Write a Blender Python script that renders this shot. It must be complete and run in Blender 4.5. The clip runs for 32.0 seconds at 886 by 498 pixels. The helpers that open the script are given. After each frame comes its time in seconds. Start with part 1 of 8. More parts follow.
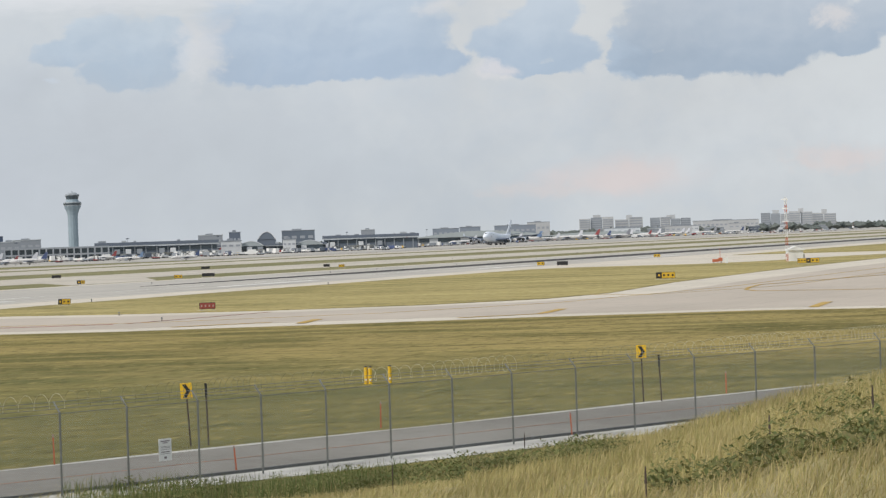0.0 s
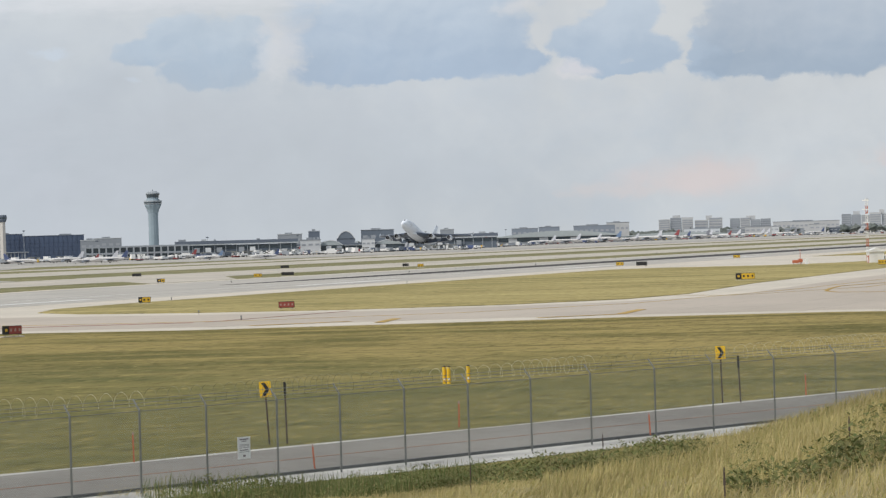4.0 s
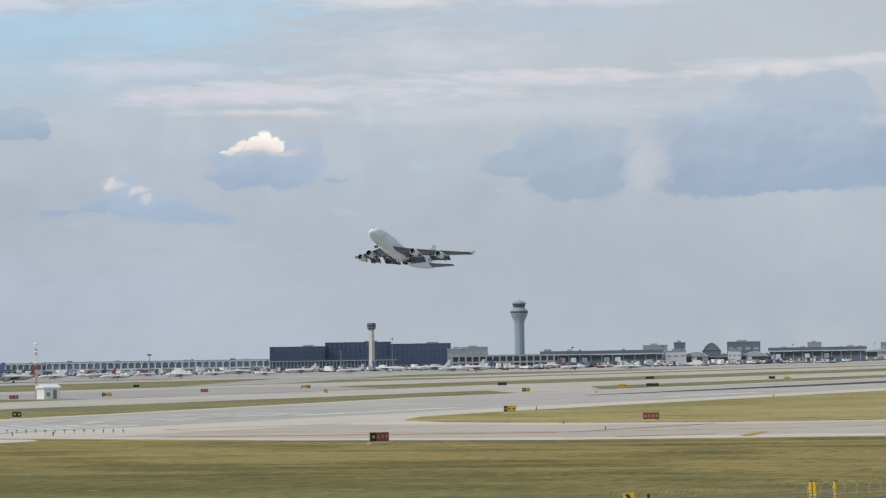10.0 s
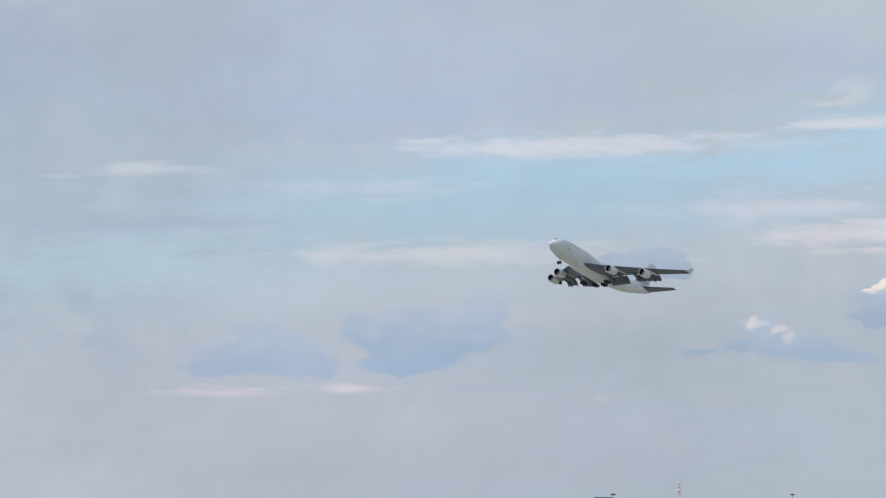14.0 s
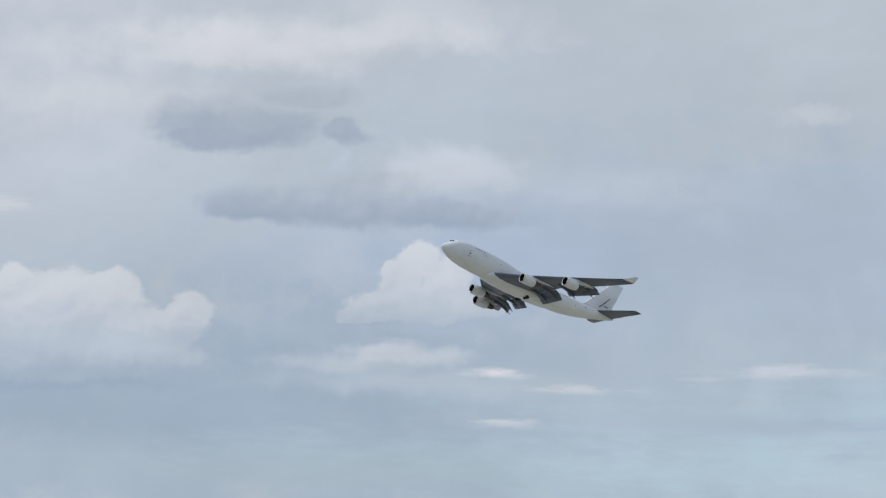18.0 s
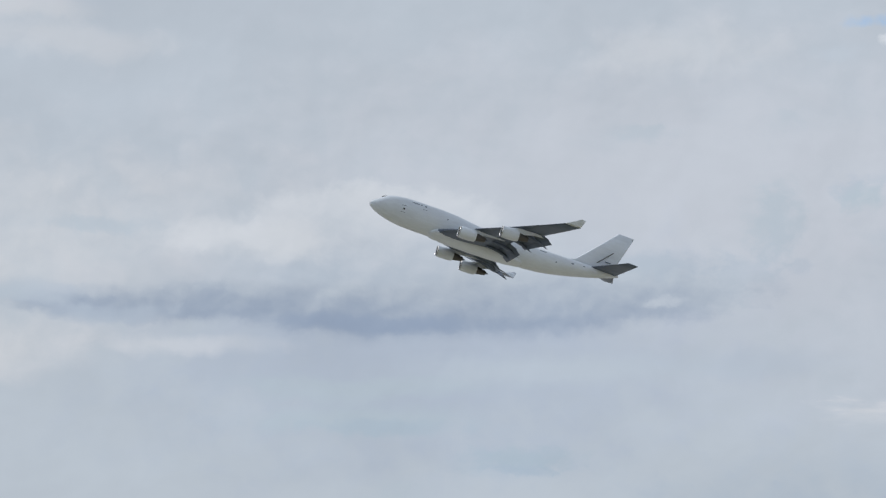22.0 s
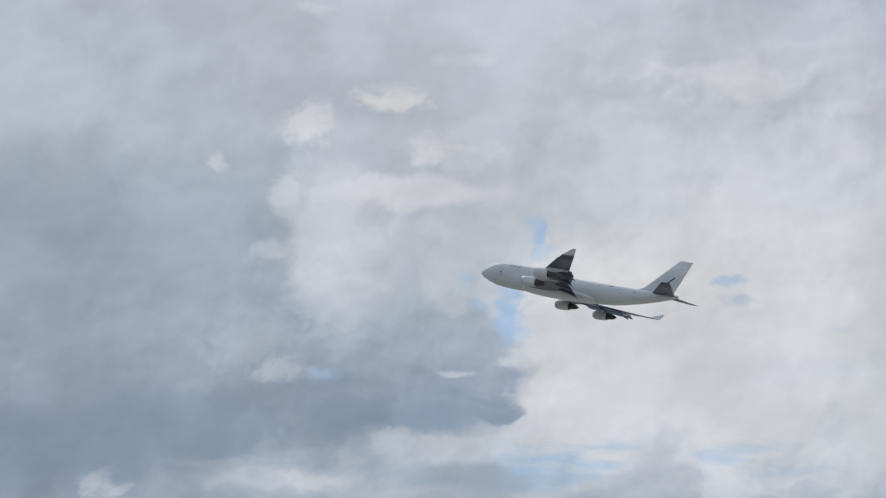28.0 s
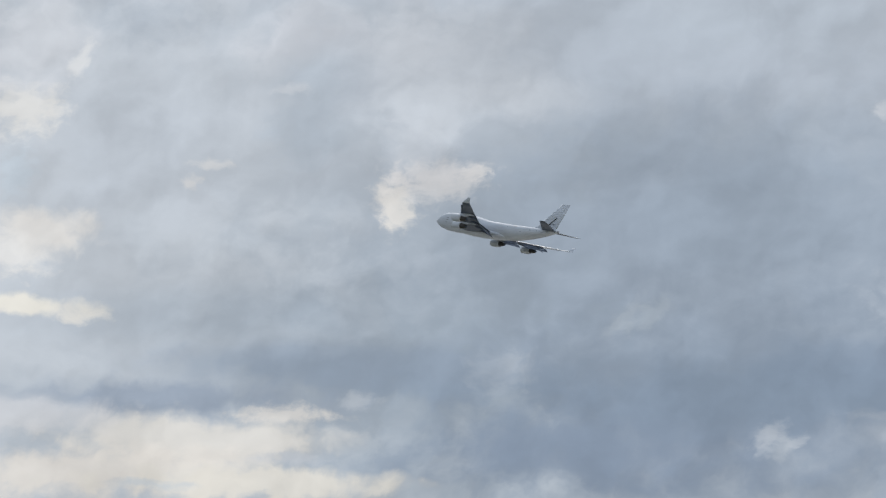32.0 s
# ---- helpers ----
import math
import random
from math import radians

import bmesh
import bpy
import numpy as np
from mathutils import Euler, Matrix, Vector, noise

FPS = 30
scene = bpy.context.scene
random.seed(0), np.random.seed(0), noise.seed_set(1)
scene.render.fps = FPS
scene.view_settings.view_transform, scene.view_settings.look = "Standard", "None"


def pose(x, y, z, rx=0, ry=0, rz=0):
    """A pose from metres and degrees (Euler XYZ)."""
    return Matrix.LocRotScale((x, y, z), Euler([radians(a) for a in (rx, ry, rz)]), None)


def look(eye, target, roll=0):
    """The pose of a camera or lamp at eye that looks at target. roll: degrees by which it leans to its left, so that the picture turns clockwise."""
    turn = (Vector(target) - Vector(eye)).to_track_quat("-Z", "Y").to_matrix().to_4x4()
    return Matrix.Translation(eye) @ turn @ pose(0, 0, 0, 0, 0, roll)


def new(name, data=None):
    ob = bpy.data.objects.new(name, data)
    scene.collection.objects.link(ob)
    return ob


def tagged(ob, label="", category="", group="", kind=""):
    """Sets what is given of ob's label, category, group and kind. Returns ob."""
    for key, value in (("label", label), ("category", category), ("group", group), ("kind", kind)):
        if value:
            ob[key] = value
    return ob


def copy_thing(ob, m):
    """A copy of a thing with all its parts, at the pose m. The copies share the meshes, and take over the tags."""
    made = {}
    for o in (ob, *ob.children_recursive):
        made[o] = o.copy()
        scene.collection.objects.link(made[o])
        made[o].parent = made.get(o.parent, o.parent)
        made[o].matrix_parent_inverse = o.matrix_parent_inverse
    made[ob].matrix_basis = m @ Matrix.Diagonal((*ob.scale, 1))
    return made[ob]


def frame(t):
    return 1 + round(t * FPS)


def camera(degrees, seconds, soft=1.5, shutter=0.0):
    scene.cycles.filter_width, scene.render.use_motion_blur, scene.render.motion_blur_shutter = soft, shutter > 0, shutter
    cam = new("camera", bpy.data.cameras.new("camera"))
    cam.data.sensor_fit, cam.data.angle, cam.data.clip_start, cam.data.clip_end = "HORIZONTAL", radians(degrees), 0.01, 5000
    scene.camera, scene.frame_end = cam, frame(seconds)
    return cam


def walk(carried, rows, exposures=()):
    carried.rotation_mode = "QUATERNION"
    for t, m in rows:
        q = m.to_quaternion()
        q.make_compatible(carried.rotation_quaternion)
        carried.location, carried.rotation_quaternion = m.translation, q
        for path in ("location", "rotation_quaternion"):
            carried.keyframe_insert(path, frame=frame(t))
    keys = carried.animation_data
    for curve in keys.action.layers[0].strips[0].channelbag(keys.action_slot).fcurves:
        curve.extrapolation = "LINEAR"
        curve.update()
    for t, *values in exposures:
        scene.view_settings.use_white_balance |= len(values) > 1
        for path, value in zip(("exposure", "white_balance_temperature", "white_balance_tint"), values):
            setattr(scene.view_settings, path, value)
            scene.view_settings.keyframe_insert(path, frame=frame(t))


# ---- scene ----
cam = camera(19.77, 32.0, soft=1.3)
# The operator stands on the bank and pans: seconds, heading (clockwise from +Y), tilt, lean.
CAMERA = [
    (0, 69.70, -0.29, 1.84), (0.5, 69.08, -0.26, 1.83), (1, 68.84, -0.23, 1.80), (1.5, 68.83, -0.23, 1.80),
    (2, 68.83, -0.23, 1.77), (2.5, 68.83, -0.23, 1.74), (4.5, 67.53, -0.20, 1.56), (5, 67.20, -0.10, 1.49),
    (5.5, 66.76, 0.07, 1.42), (6, 66.03, 0.32, 1.38), (6.5, 65.11, 0.76, 1.32), (7, 64.37, 1.02, 1.27),
    (7.5, 63.75, 1.11, 1.21), (8, 62.93, 1.36, 1.12), (8.5, 62.18, 1.75, 1.06), (9, 61.49, 2.14, 1.02),
    (9.5, 60.73, 2.32, 1.00), (10, 59.75, 2.43, 0.90), (10.5, 58.86, 2.64, 0.83), (11, 57.79, 2.76, 0.76),
    (11.5, 56.44, 2.95, 0.61), (12, 54.91, 3.29, 0.59), (12.5, 53.23, 3.88, 0.46), (13, 51.48, 4.42, 0.36),
    (13.5, 49.79, 5.18, 0.30), (14, 45.36, 5.69, 0.18), (14.5, 41.84, 6.06, -0.08), (15, 39.89, 6.69, -0.22),
    (15.5, 39.18, 7.35, -0.35), (17.5, 33.55, 9.44, -1.51), (18, 30.76, 10.07, -1.77), (18.5, 27.91, 10.36, -2.05),
    (19, 24.98, 10.91, -2.26), (19.5, 22.15, 11.74, -2.37), (20, 19.21, 12.34, -2.37), (20.5, 16.57, 12.84, -2.39),
    (21, 13.00, 13.43, -2.37), (21.5, 9.48, 13.65, -2.55), (22, 6.61, 13.77, -2.69), (22.5, 3.31, 14.18, -2.80),
    (23, -1.17, 14.68, -3.07), (23.5, -5.49, 15.68, -3.24), (24, -8.73, 16.34, -3.12), (24.5, -11.84, 16.35, -3.08),
    (26.5, -25.84, 15.43, -5.09), (27, -29.97, 15.53, -5.22), (27.5, -33.55, 15.84, -5.52), (28, -35.99, 15.82, -5.68),
    (28.5, -38.53, 15.44, -5.72), (29, -40.73, 15.22, -5.83), (29.5, -42.50, 14.97, -6.01), (30, -43.90, 14.43, -6.27),
    (30.5, -44.99, 13.88, -6.61), (31, -46.67, 13.49, -7.01), (31.5, -48.74, 13.30, -7.33), (32, -51.24, 13.04, -7.56),
]
EYE = (0.0, 0.0, 8.0)


def aim(heading, tilt, lean):
    return pose(*EYE, 90 + tilt, 0, -heading) @ pose(0, 0, 0, 0, 0, -lean)


walk(cam, [(t, aim(a, b, c)) for t, a, b, c in CAMERA], exposures=[(0.0, 0.08, 6850, 10), (6.0, -0.02, 6700, 10), (9.0, -0.15, 6500, 10), (12.0, -0.22, 6500, 10),
                                                                 (24.5, -0.22, 6500, 10), (27.0, -0.32, 6500, 10), (32.0, -0.32, 6500, 10)])

# ---- light ----
SUN_AZ, SUN_EL = -55.0, 42.0     # heading clockwise from +Y, height, degrees
sun = new("sun", bpy.data.lights.new("sun", "SUN"))
sun.data.energy, sun.data.angle, sun.data.color = 2.6, radians(14), (1.0, 0.97, 0.93)
sun.matrix_world = look((0, 0, 0), (-math.sin(radians(SUN_AZ)) * math.cos(radians(SUN_EL)),
                                    -math.cos(radians(SUN_AZ)) * math.cos(radians(SUN_EL)), -math.sin(radians(SUN_EL))))
scene.view_settings.exposure = 0.0


class Net:
    """Short hand for node trees."""

    def __init__(self, tree, fresh=True):
        self.tree = tree
        if fresh:
            tree.nodes.clear()

    def put(self, value, socket):
        if isinstance(value, bpy.types.NodeSocket):
            self.tree.links.new(value, socket)
        elif value is not None:
            socket.default_value = value

    def node(self, kind):
        return self.tree.nodes.new(kind)

    def math(self, op, a, b=None, c=None, clamp=False):
        n = self.node("ShaderNodeMath")
        n.operation, n.use_clamp = op, clamp
        for i, v in enumerate((a, b, c)):
            self.put(v, n.inputs[i])
        return n.outputs[0]

    def vec(self, op, a, b=None, scale=None):
        n = self.node("ShaderNodeVectorMath")
        n.operation = op
        self.put(a, n.inputs[0])
        self.put(b, n.inputs[1])
        if scale is not None:
            self.put(scale, n.inputs[3])
        return n.outputs[1] if op in ("LENGTH", "DISTANCE", "DOT_PRODUCT") else n.outputs[0]

    def xyz(self, x, y, z=0.0):
        n = self.node("ShaderNodeCombineXYZ")
        for i, v in enumerate((x, y, z)):
            self.put(v, n.inputs[i])
        return n.outputs[0]

    def split(self, v):
        n = self.node("ShaderNodeSeparateXYZ")
        self.put(v, n.inputs[0])
        return n.outputs

    def noise(self, vector, scale, detail=4.0, rough=0.5, distortion=0.0, colour=False):
        n = self.node("ShaderNodeTexNoise")
        self.put(vector, n.inputs["Vector"])
        for key, v in (("Scale", scale), ("Detail", detail), ("Roughness", rough), ("Distortion", distortion)):
            n.inputs[key].default_value = v
        return n.outputs["Color" if colour else 0]

    def ramp(self, x, lo, hi, to_lo=0.0, to_hi=1.0, smooth=True):
        n = self.node("ShaderNodeMapRange")
        n.interpolation_type, n.clamp = ("SMOOTHSTEP", False) if smooth else ("LINEAR", True)
        self.put(x, n.inputs[0])
        for i, v in enumerate((lo, hi, to_lo, to_hi)):
            self.put(v, n.inputs[i + 1])
        return n.outputs[0]

    def mix(self, a, b, fac, blend="MIX"):
        n = self.node("ShaderNodeMix")
        n.data_type, n.blend_type = "RGBA", blend
        self.put(fac, n.inputs[0])
        for v, s in ((a, n.inputs[6]), (b, n.inputs[7])):
            self.put((*v, 1.0) if isinstance(v, tuple) else v, s)
        return n.outputs[2]


def lin(r, g, b):
    """A colour from 0 to 255 as display values."""
    return tuple((v / 255 / 12.92 if v <= 10 else ((v / 255 + 0.055) / 1.055) ** 2.4) for v in (r, g, b))
# ---- sky ----
world = bpy.data.worlds.new("world")
scene.world = world
world.use_nodes = True
W = Net(world.node_tree)
clear = W.node("ShaderNodeTexSky")
clear.sky_type, clear.sun_disc, clear.sun_elevation, clear.sun_rotation = "NISHITA", False, radians(SUN_EL), radians(SUN_AZ)
direction = W.node("ShaderNodeTexCoord").outputs["Generated"]
dx, dy, dz = W.split(direction)
AZ = W.math("MULTIPLY", W.math("ARCTAN2", dx, dy), 57.29578)
EL = W.math("MULTIPLY", W.math("ARCSINE", dz), 57.29578)
# Billows: the places are stirred a little, and every edge swells in round lobes.
# Heights are counted from a gently curved line that follows the camera's lean.
view_lean = W.math("MAXIMUM", W.math("SUBTRACT", 30.0, AZ), 0.0)
flat = W.vec("ADD", W.xyz(AZ, W.math("MULTIPLY_ADD", W.math("MULTIPLY", view_lean, view_lean), 0.00076, EL)), (0.0, 0.0, 0.0))
stir = W.vec("SUBTRACT", W.noise(flat, 0.45, 3, 0.5, colour=True), (0.5, 0.5, 0.5))
curl = W.vec("SUBTRACT", W.noise(flat, 1.9, 4, 0.55, colour=True), (0.5, 0.5, 0.5))
place = W.vec("ADD", flat, W.vec("ADD", W.vec("MULTIPLY", stir, (1.0, 0.6, 0.0)), W.vec("MULTIPLY", curl, (0.34, 0.28, 0.0))))
lobes = W.node("ShaderNodeTexVoronoi")
lobes.feature, lobes.normalize = "SMOOTH_F1", True
W.put(place, lobes.inputs["Vector"])
for key, v in (("Scale", 2.0), ("Detail", 2.0), ("Roughness", 0.5), ("Lacunarity", 2.3), ("Smoothness", 0.3)):
    lobes.inputs[key].default_value = v
puffs = W.noise(W.vec("MULTIPLY", place, (1.0, 1.25, 0.0)), 0.8, 6, 0.5)
lower = W.noise(W.vec("ADD", W.vec("MULTIPLY", place, (1.0, 1.25, 0.0)), (-0.16, 0.22, 0.0)), 0.8, 6, 0.5)
relief = W.math("SUBTRACT", puffs, lower)
fine = W.math("ADD", W.math("MULTIPLY", W.math("SUBTRACT", 0.5, W.noise(W.vec("MULTIPLY", place, (1.0, 1.4, 0.0)), 2.6, 6, 0.6)), 2.6), 0.02)
fray = W.math("ADD", W.math("MULTIPLY", W.math("SUBTRACT", 0.5, puffs), 1.9),
              W.math("MULTIPLY", W.math("SUBTRACT", lobes.outputs["Distance"], 0.3), 0.8))
long_comb = W.noise(W.xyz(W.math("MULTIPLY", AZ, 0.42), W.math("MULTIPLY", EL, 1.7)), 0.9, 5, 0.55, 0.5)
fine_comb = W.noise(W.xyz(W.math("MULTIPLY", AZ, 0.9), W.math("MULTIPLY", EL, 4.5)), 1.1, 6, 0.6, 0.3)
combed = W.math("SUBTRACT", 1.0, W.math("MULTIPLY_ADD", long_comb, 0.9, W.math("MULTIPLY", fine_comb, 1.1)))
# the finest tatters, added to every cloud's outline
tatter = W.xyz(W.math("MULTIPLY_ADD", fray, 0.08, relief), W.math("MULTIPLY", W.math("ADD", relief, combed), 0.10), 0.0)
slow = W.noise(W.xyz(W.math("MULTIPLY", AZ, 0.55), EL), 0.28, 4, 0.5)
west = W.ramp(AZ, -16.0, -30.0)
mottle = W.noise(place, 0.42, 5, 0.48)
place, flat = W.vec("ADD", place, tatter), W.vec("ADD", flat, tatter)
height = W.vec("DOT_PRODUCT", place, (0.0, 1.0, 0.0))
shade = W.math("ADD", W.ramp(slow, 0.3, 0.7, 0.965, 1.035), W.math("MULTIPLY", relief, W.ramp(west, 0.0, 1.0, 0.08, 0.28)))
shade = W.math("ADD", shade, W.math("MULTIPLY", W.ramp(mottle, 0.40, 0.60, -1.0, 1.0), W.ramp(west, 0.0, 1.0, 0.010, 0.060)))
sky = W.mix(clear.outputs[0], (0.1, 0.1, 0.1), 1.0, "MULTIPLY")
sky = W.mix(sky, lin(199, 209, 220), W.ramp(EL, 20.0, 60.0, 0.95, 0.7))


def level(az, el):
    return el + 0.00076 * max(0.0, 30.0 - az) ** 2


def spot(az, el, w, h, rise=0.0, where=None):
    """How far a place lies from a cloud's middle: 1 on the rim of an ellipse, which may lean."""
    el = level(az, el)
    where = place if where is None else where
    if not rise:
        n = W.node("ShaderNodeVectorMath")
        n.operation = "MULTIPLY_ADD"
        W.put(where, n.inputs[0])
        n.inputs[1].default_value, n.inputs[2].default_value = (1 / w, 1 / h, 0.0), (-az / w, -el / h, 0.0)
        return W.vec("LENGTH", n.outputs[0])
    c, s = math.cos(radians(rise)), math.sin(radians(rise))
    off = W.vec("SUBTRACT", where, (az, el, 0.0))
    u = W.vec("DOT_PRODUCT", off, (c / w, s / w, 0.0))
    v = W.vec("DOT_PRODUCT", off, (-s / h, c / h, 0.0))
    return W.math("SQRT", W.math("MULTIPLY_ADD", u, u, W.math("MULTIPLY", v, v)))


def patch_over(far, edge, gain, rgb, cover, soft):
    global sky
    sky = W.mix(sky, lin(*rgb), W.ramp(W.math("MULTIPLY_ADD", edge, gain, far), 1.0 + soft, 1.0 - soft * 1.4, 0.0, cover))


def patch(az, el, w, h, rgb, cover, soft, rise=0.0):
    """A ragged patch of cloud, lit or shaded, over what is behind it."""
    small = max(w, h) < 1.3
    patch_over(spot(az, el, w, h, rise), fine if small else fray, 0.8 if small else 1.15 if soft < 0.47 else 0.8, rgb, cover * (0.85 if small else 1.0), soft + (0.12 if small else 0.0))


def streak(az, el, w, h, rgb, cover, soft, rise=0.0):
    """A combed-out band of high cloud."""
    patch_over(spot(az, el, w, h, rise, flat), combed, 2.6, rgb, cover * 0.85, soft * 1.6)


def cumulus(base, top, dark, lit, cover, soft, *heaps):
    """A heap cloud: round heaps run together, shaded towards the base and on the side away from the sun."""
    global sky
    far = None
    for az, el, w, h in heaps:
        d = spot(az, el, w, h)
        far = d if far is None else W.math("SMOOTH_MIN", far, d, 0.25)
    body = W.ramp(W.math("MULTIPLY_ADD", fine, 0.16, W.math("MULTIPLY_ADD", fray, 0.45, far)), 1.0 + soft, 1.0 - soft, 0.0, cover)
    melt = W.ramp(W.math("MULTIPLY_ADD", fray, -0.3, height), level(heaps[0][0], base) - 0.25, level(heaps[0][0], base + 0.3 * (top - base)), 0.25, 1.0)
    if 195 < lit[0] < 240:
        body = W.math("MULTIPLY", body, melt)
    low, high = level(heaps[0][0], base), level(heaps[0][0], top)
    tone = W.ramp(W.math("MULTIPLY_ADD", relief, 0.9 * (high - low), height), low, high)
    sky = W.mix(sky, W.mix(lin(*dark), lin(*lit), tone), body)


ROOT, FIELDS = W, {"place": place, "flat": flat, "fray": fray, "combed": combed, "fine": fine, "relief": relief, "height": height, "sky": sky}


def open_deck(name):
    """Clouds from here on go into a node group of their own."""
    global W, place, flat, fray, combed, fine, relief, height, sky
    tree = bpy.data.node_groups.new(name, "ShaderNodeTree")
    for key in FIELDS:
        kind = "NodeSocketVector" if key in ("place", "flat") else "NodeSocketColor" if key == "sky" else "NodeSocketFloat"
        tree.interface.new_socket(key, in_out="INPUT", socket_type=kind)
    tree.interface.new_socket("sky", in_out="OUTPUT", socket_type="NodeSocketColor")
    W = Net(tree)
    place, flat, fray, combed, fine, relief, height, sky = W.node("NodeGroupInput").outputs[:8]


def close_deck():
    global W
    W.put(sky, W.node("NodeGroupOutput").inputs[0])
    n = ROOT.node("ShaderNodeGroup")
    n.node_tree, W = W.tree, ROOT
    for key, socket in zip(FIELDS, n.inputs):
        W.put(FIELDS[key], socket)
    FIELDS["sky"] = n.outputs[0]


# place and half size in degrees, colour, cover, softness of the edge, lean
open_deck("the broad tones behind all")
patch(69.8, 3.79, 15.31, 4.2, (203, 208, 213), 0.85, 0.60)
patch(69.7, -0.02, 15.28, 1.66, (195, 201, 206), 0.75, 0.70)
patch(47.9, 1.78, 12.74, 2.29, (182, 191, 207), 0.80, 0.60)
patch(46.6, 6.98, 8.34, 1.15, (178, 212, 235), 0.70, 0.60)
patch(43.4, 8.97, 5.8, 1.02, (182, 196, 221), 0.60, 0.55)
patch(60.7, 1.83, 16.56, 3.82, (181, 194, 209), 0.70, 0.60)
patch(39.4, 10.04, 11.64, 1.78, (183, 200, 224), 0.60, 0.60)
patch(36.8, 5.18, 10.23, 1.02, (185, 213, 228), 0.65, 0.60)
patch(34.3, 3.01, 11.47, 1.4, (193, 200, 215), 0.60, 0.60)
patch(32.3, 9.36, 9.03, 4.2, (189, 204, 223), 0.55, 0.60)
patch(33.2, 9.62, 3.36, 1.66, (174, 191, 219), 0.60, 0.60)
patch(25.4, 6.36, 12.81, 2.93, (167, 186, 206), 0.90, 0.60)
patch(18.6, 12.39, 7.82, 2.8, (208, 217, 230), 0.50, 0.60)
patch(13.1, 15.23, 11.88, 3.31, (216, 220, 230), 0.50, 0.60)
patch(6.3, 11.43, 6.49, 2.55, (181, 194, 213), 0.75, 0.60)
patch(-7.4, 20.36, 8.15, 2.04, (188, 199, 214), 0.65, 0.70)
patch(-10.9, 12.91, 11.76, 1.91, (225, 227, 231), 0.60, 0.70)
patch(-21.6, 15.51, 3.44, 5.35, (235, 236, 240), 0.60, 0.60)
patch(-17.4, 17.14, 4.4, 7.64, (177, 191, 207), 0.75, 0.60)
patch(-29.7, 16.23, 9.28, 3.82, (225, 227, 232), 0.70, 0.60)
patch(-29.7, 13.55, 6.29, 2.16, (230, 234, 236), 0.60, 0.55)
patch(-30.4, 14.27, 7.09, 3.97, (234, 237, 240), 0.60, 0.55)
patch(-34.9, 20.02, 9.49, 2.55, (215, 219, 230), 0.60, 0.60)
patch(-47.5, 13.01, 13.07, 5.35, (165, 179, 194), 0.85, 0.55)
patch(-46.8, 18.21, 9.38, 2.04, (198, 208, 221), 0.60, 0.60)
patch(-53.5, 14.76, 5.53, 3.31, (214, 221, 230), 0.70, 0.60)
patch(-52.2, 11.9, 13.01, 4.2, (163, 177, 192), 0.70, 0.55)
patch(-60.1, 12.51, 6.57, 5.81, (221, 228, 236), 0.75, 0.60)
patch(-43.5, 10.12, 5.43, 2.55, (149, 165, 186), 0.70, 0.60)
close_deck()
open_deck("over the eastern airfield")
patch(73.76, 1.26, 1.53, 0.38, (208, 201, 204), 0.80, 0.50)
patch(78.67, 1.42, 1.15, 0.28, (207, 201, 204), 0.80, 0.50)
patch(71.85, 1.00, 0.89, 0.15, (206, 201, 204), 0.60, 0.50)
streak(62.07, 2.86, 6.38, 0.38, (194, 203, 214), 0.35, 0.60)
streak(60.87, 6.18, 4.48, 0.20, (218, 219, 226), 0.80, 0.50)
streak(56.44, 5.98, 1.92, 0.18, (220, 221, 227), 0.80, 0.50)
streak(66.60, 6.25, 2.18, 0.14, (226, 225, 229), 0.80, 0.50)
streak(71.53, 5.47, 1.54, 0.18, (218, 218, 224), 0.80, 0.50)
streak(56.18, 5.54, 1.22, 0.08, (220, 219, 224), 0.70, 0.50)
streak(69.15, 6.45, 2.82, 0.10, (230, 230, 235), 0.80, 0.50)
streak(55.46, 6.59, 1.67, 0.20, (184, 208, 226), 0.70, 0.60)
cumulus(3.67, 5.25, (165, 185, 207), (185, 200, 216), 0.90, 0.16, (63.25, 4.36, 1.02, 0.76), (62.36, 4.57, 0.89, 0.53), (61.40, 4.27, 0.64, 0.33), (62.72, 3.84, 1.02, 0.31), (63.83, 4.73, 0.49, 0.41))
cumulus(3.51, 6.04, (163, 183, 207), (184, 199, 216), 0.92, 0.16, (67.34, 4.90, 2.43, 1.21), (65.80, 4.50, 1.28, 0.89), (68.60, 4.43, 1.41, 0.83), (67.06, 3.74, 2.42, 0.25), (68.25, 5.74, 1.15, 0.46), (65.27, 3.88, 0.77, 0.28), (69.60, 3.89, 0.89, 0.28))
cumulus(3.53, 5.39, (164, 184, 207), (184, 199, 216), 0.90, 0.16, (72.07, 4.64, 0.79, 0.79), (71.24, 4.16, 0.89, 0.46), (72.39, 5.00, 0.72, 0.46), (72.81, 4.05, 0.57, 0.48), (71.86, 3.70, 1.15, 0.18), (73.99, 3.94, 0.45, 0.64))
cumulus(3.29, 5.49, (157, 176, 198), (178, 191, 207), 0.92, 0.16, (75.50, 4.62, 1.66, 0.89), (77.63, 4.53, 1.66, 0.89), (75.10, 3.77, 1.40, 0.36), (76.61, 3.88, 2.04, 0.46), (74.40, 3.65, 0.70, 0.23), (78.99, 3.98, 0.77, 0.28), (79.62, 4.58, 0.77, 0.51))
patch(61.48, 1.38, 6.11, 2.04, (186, 193, 201), 0.50, 0.70)
patch(58.25, 1.92, 6.63, 1.66, (188, 198, 211), 0.45, 0.70)
patch(64.24, 4.22, 0.43, 0.56, (210, 215, 223), 0.60, 0.40)
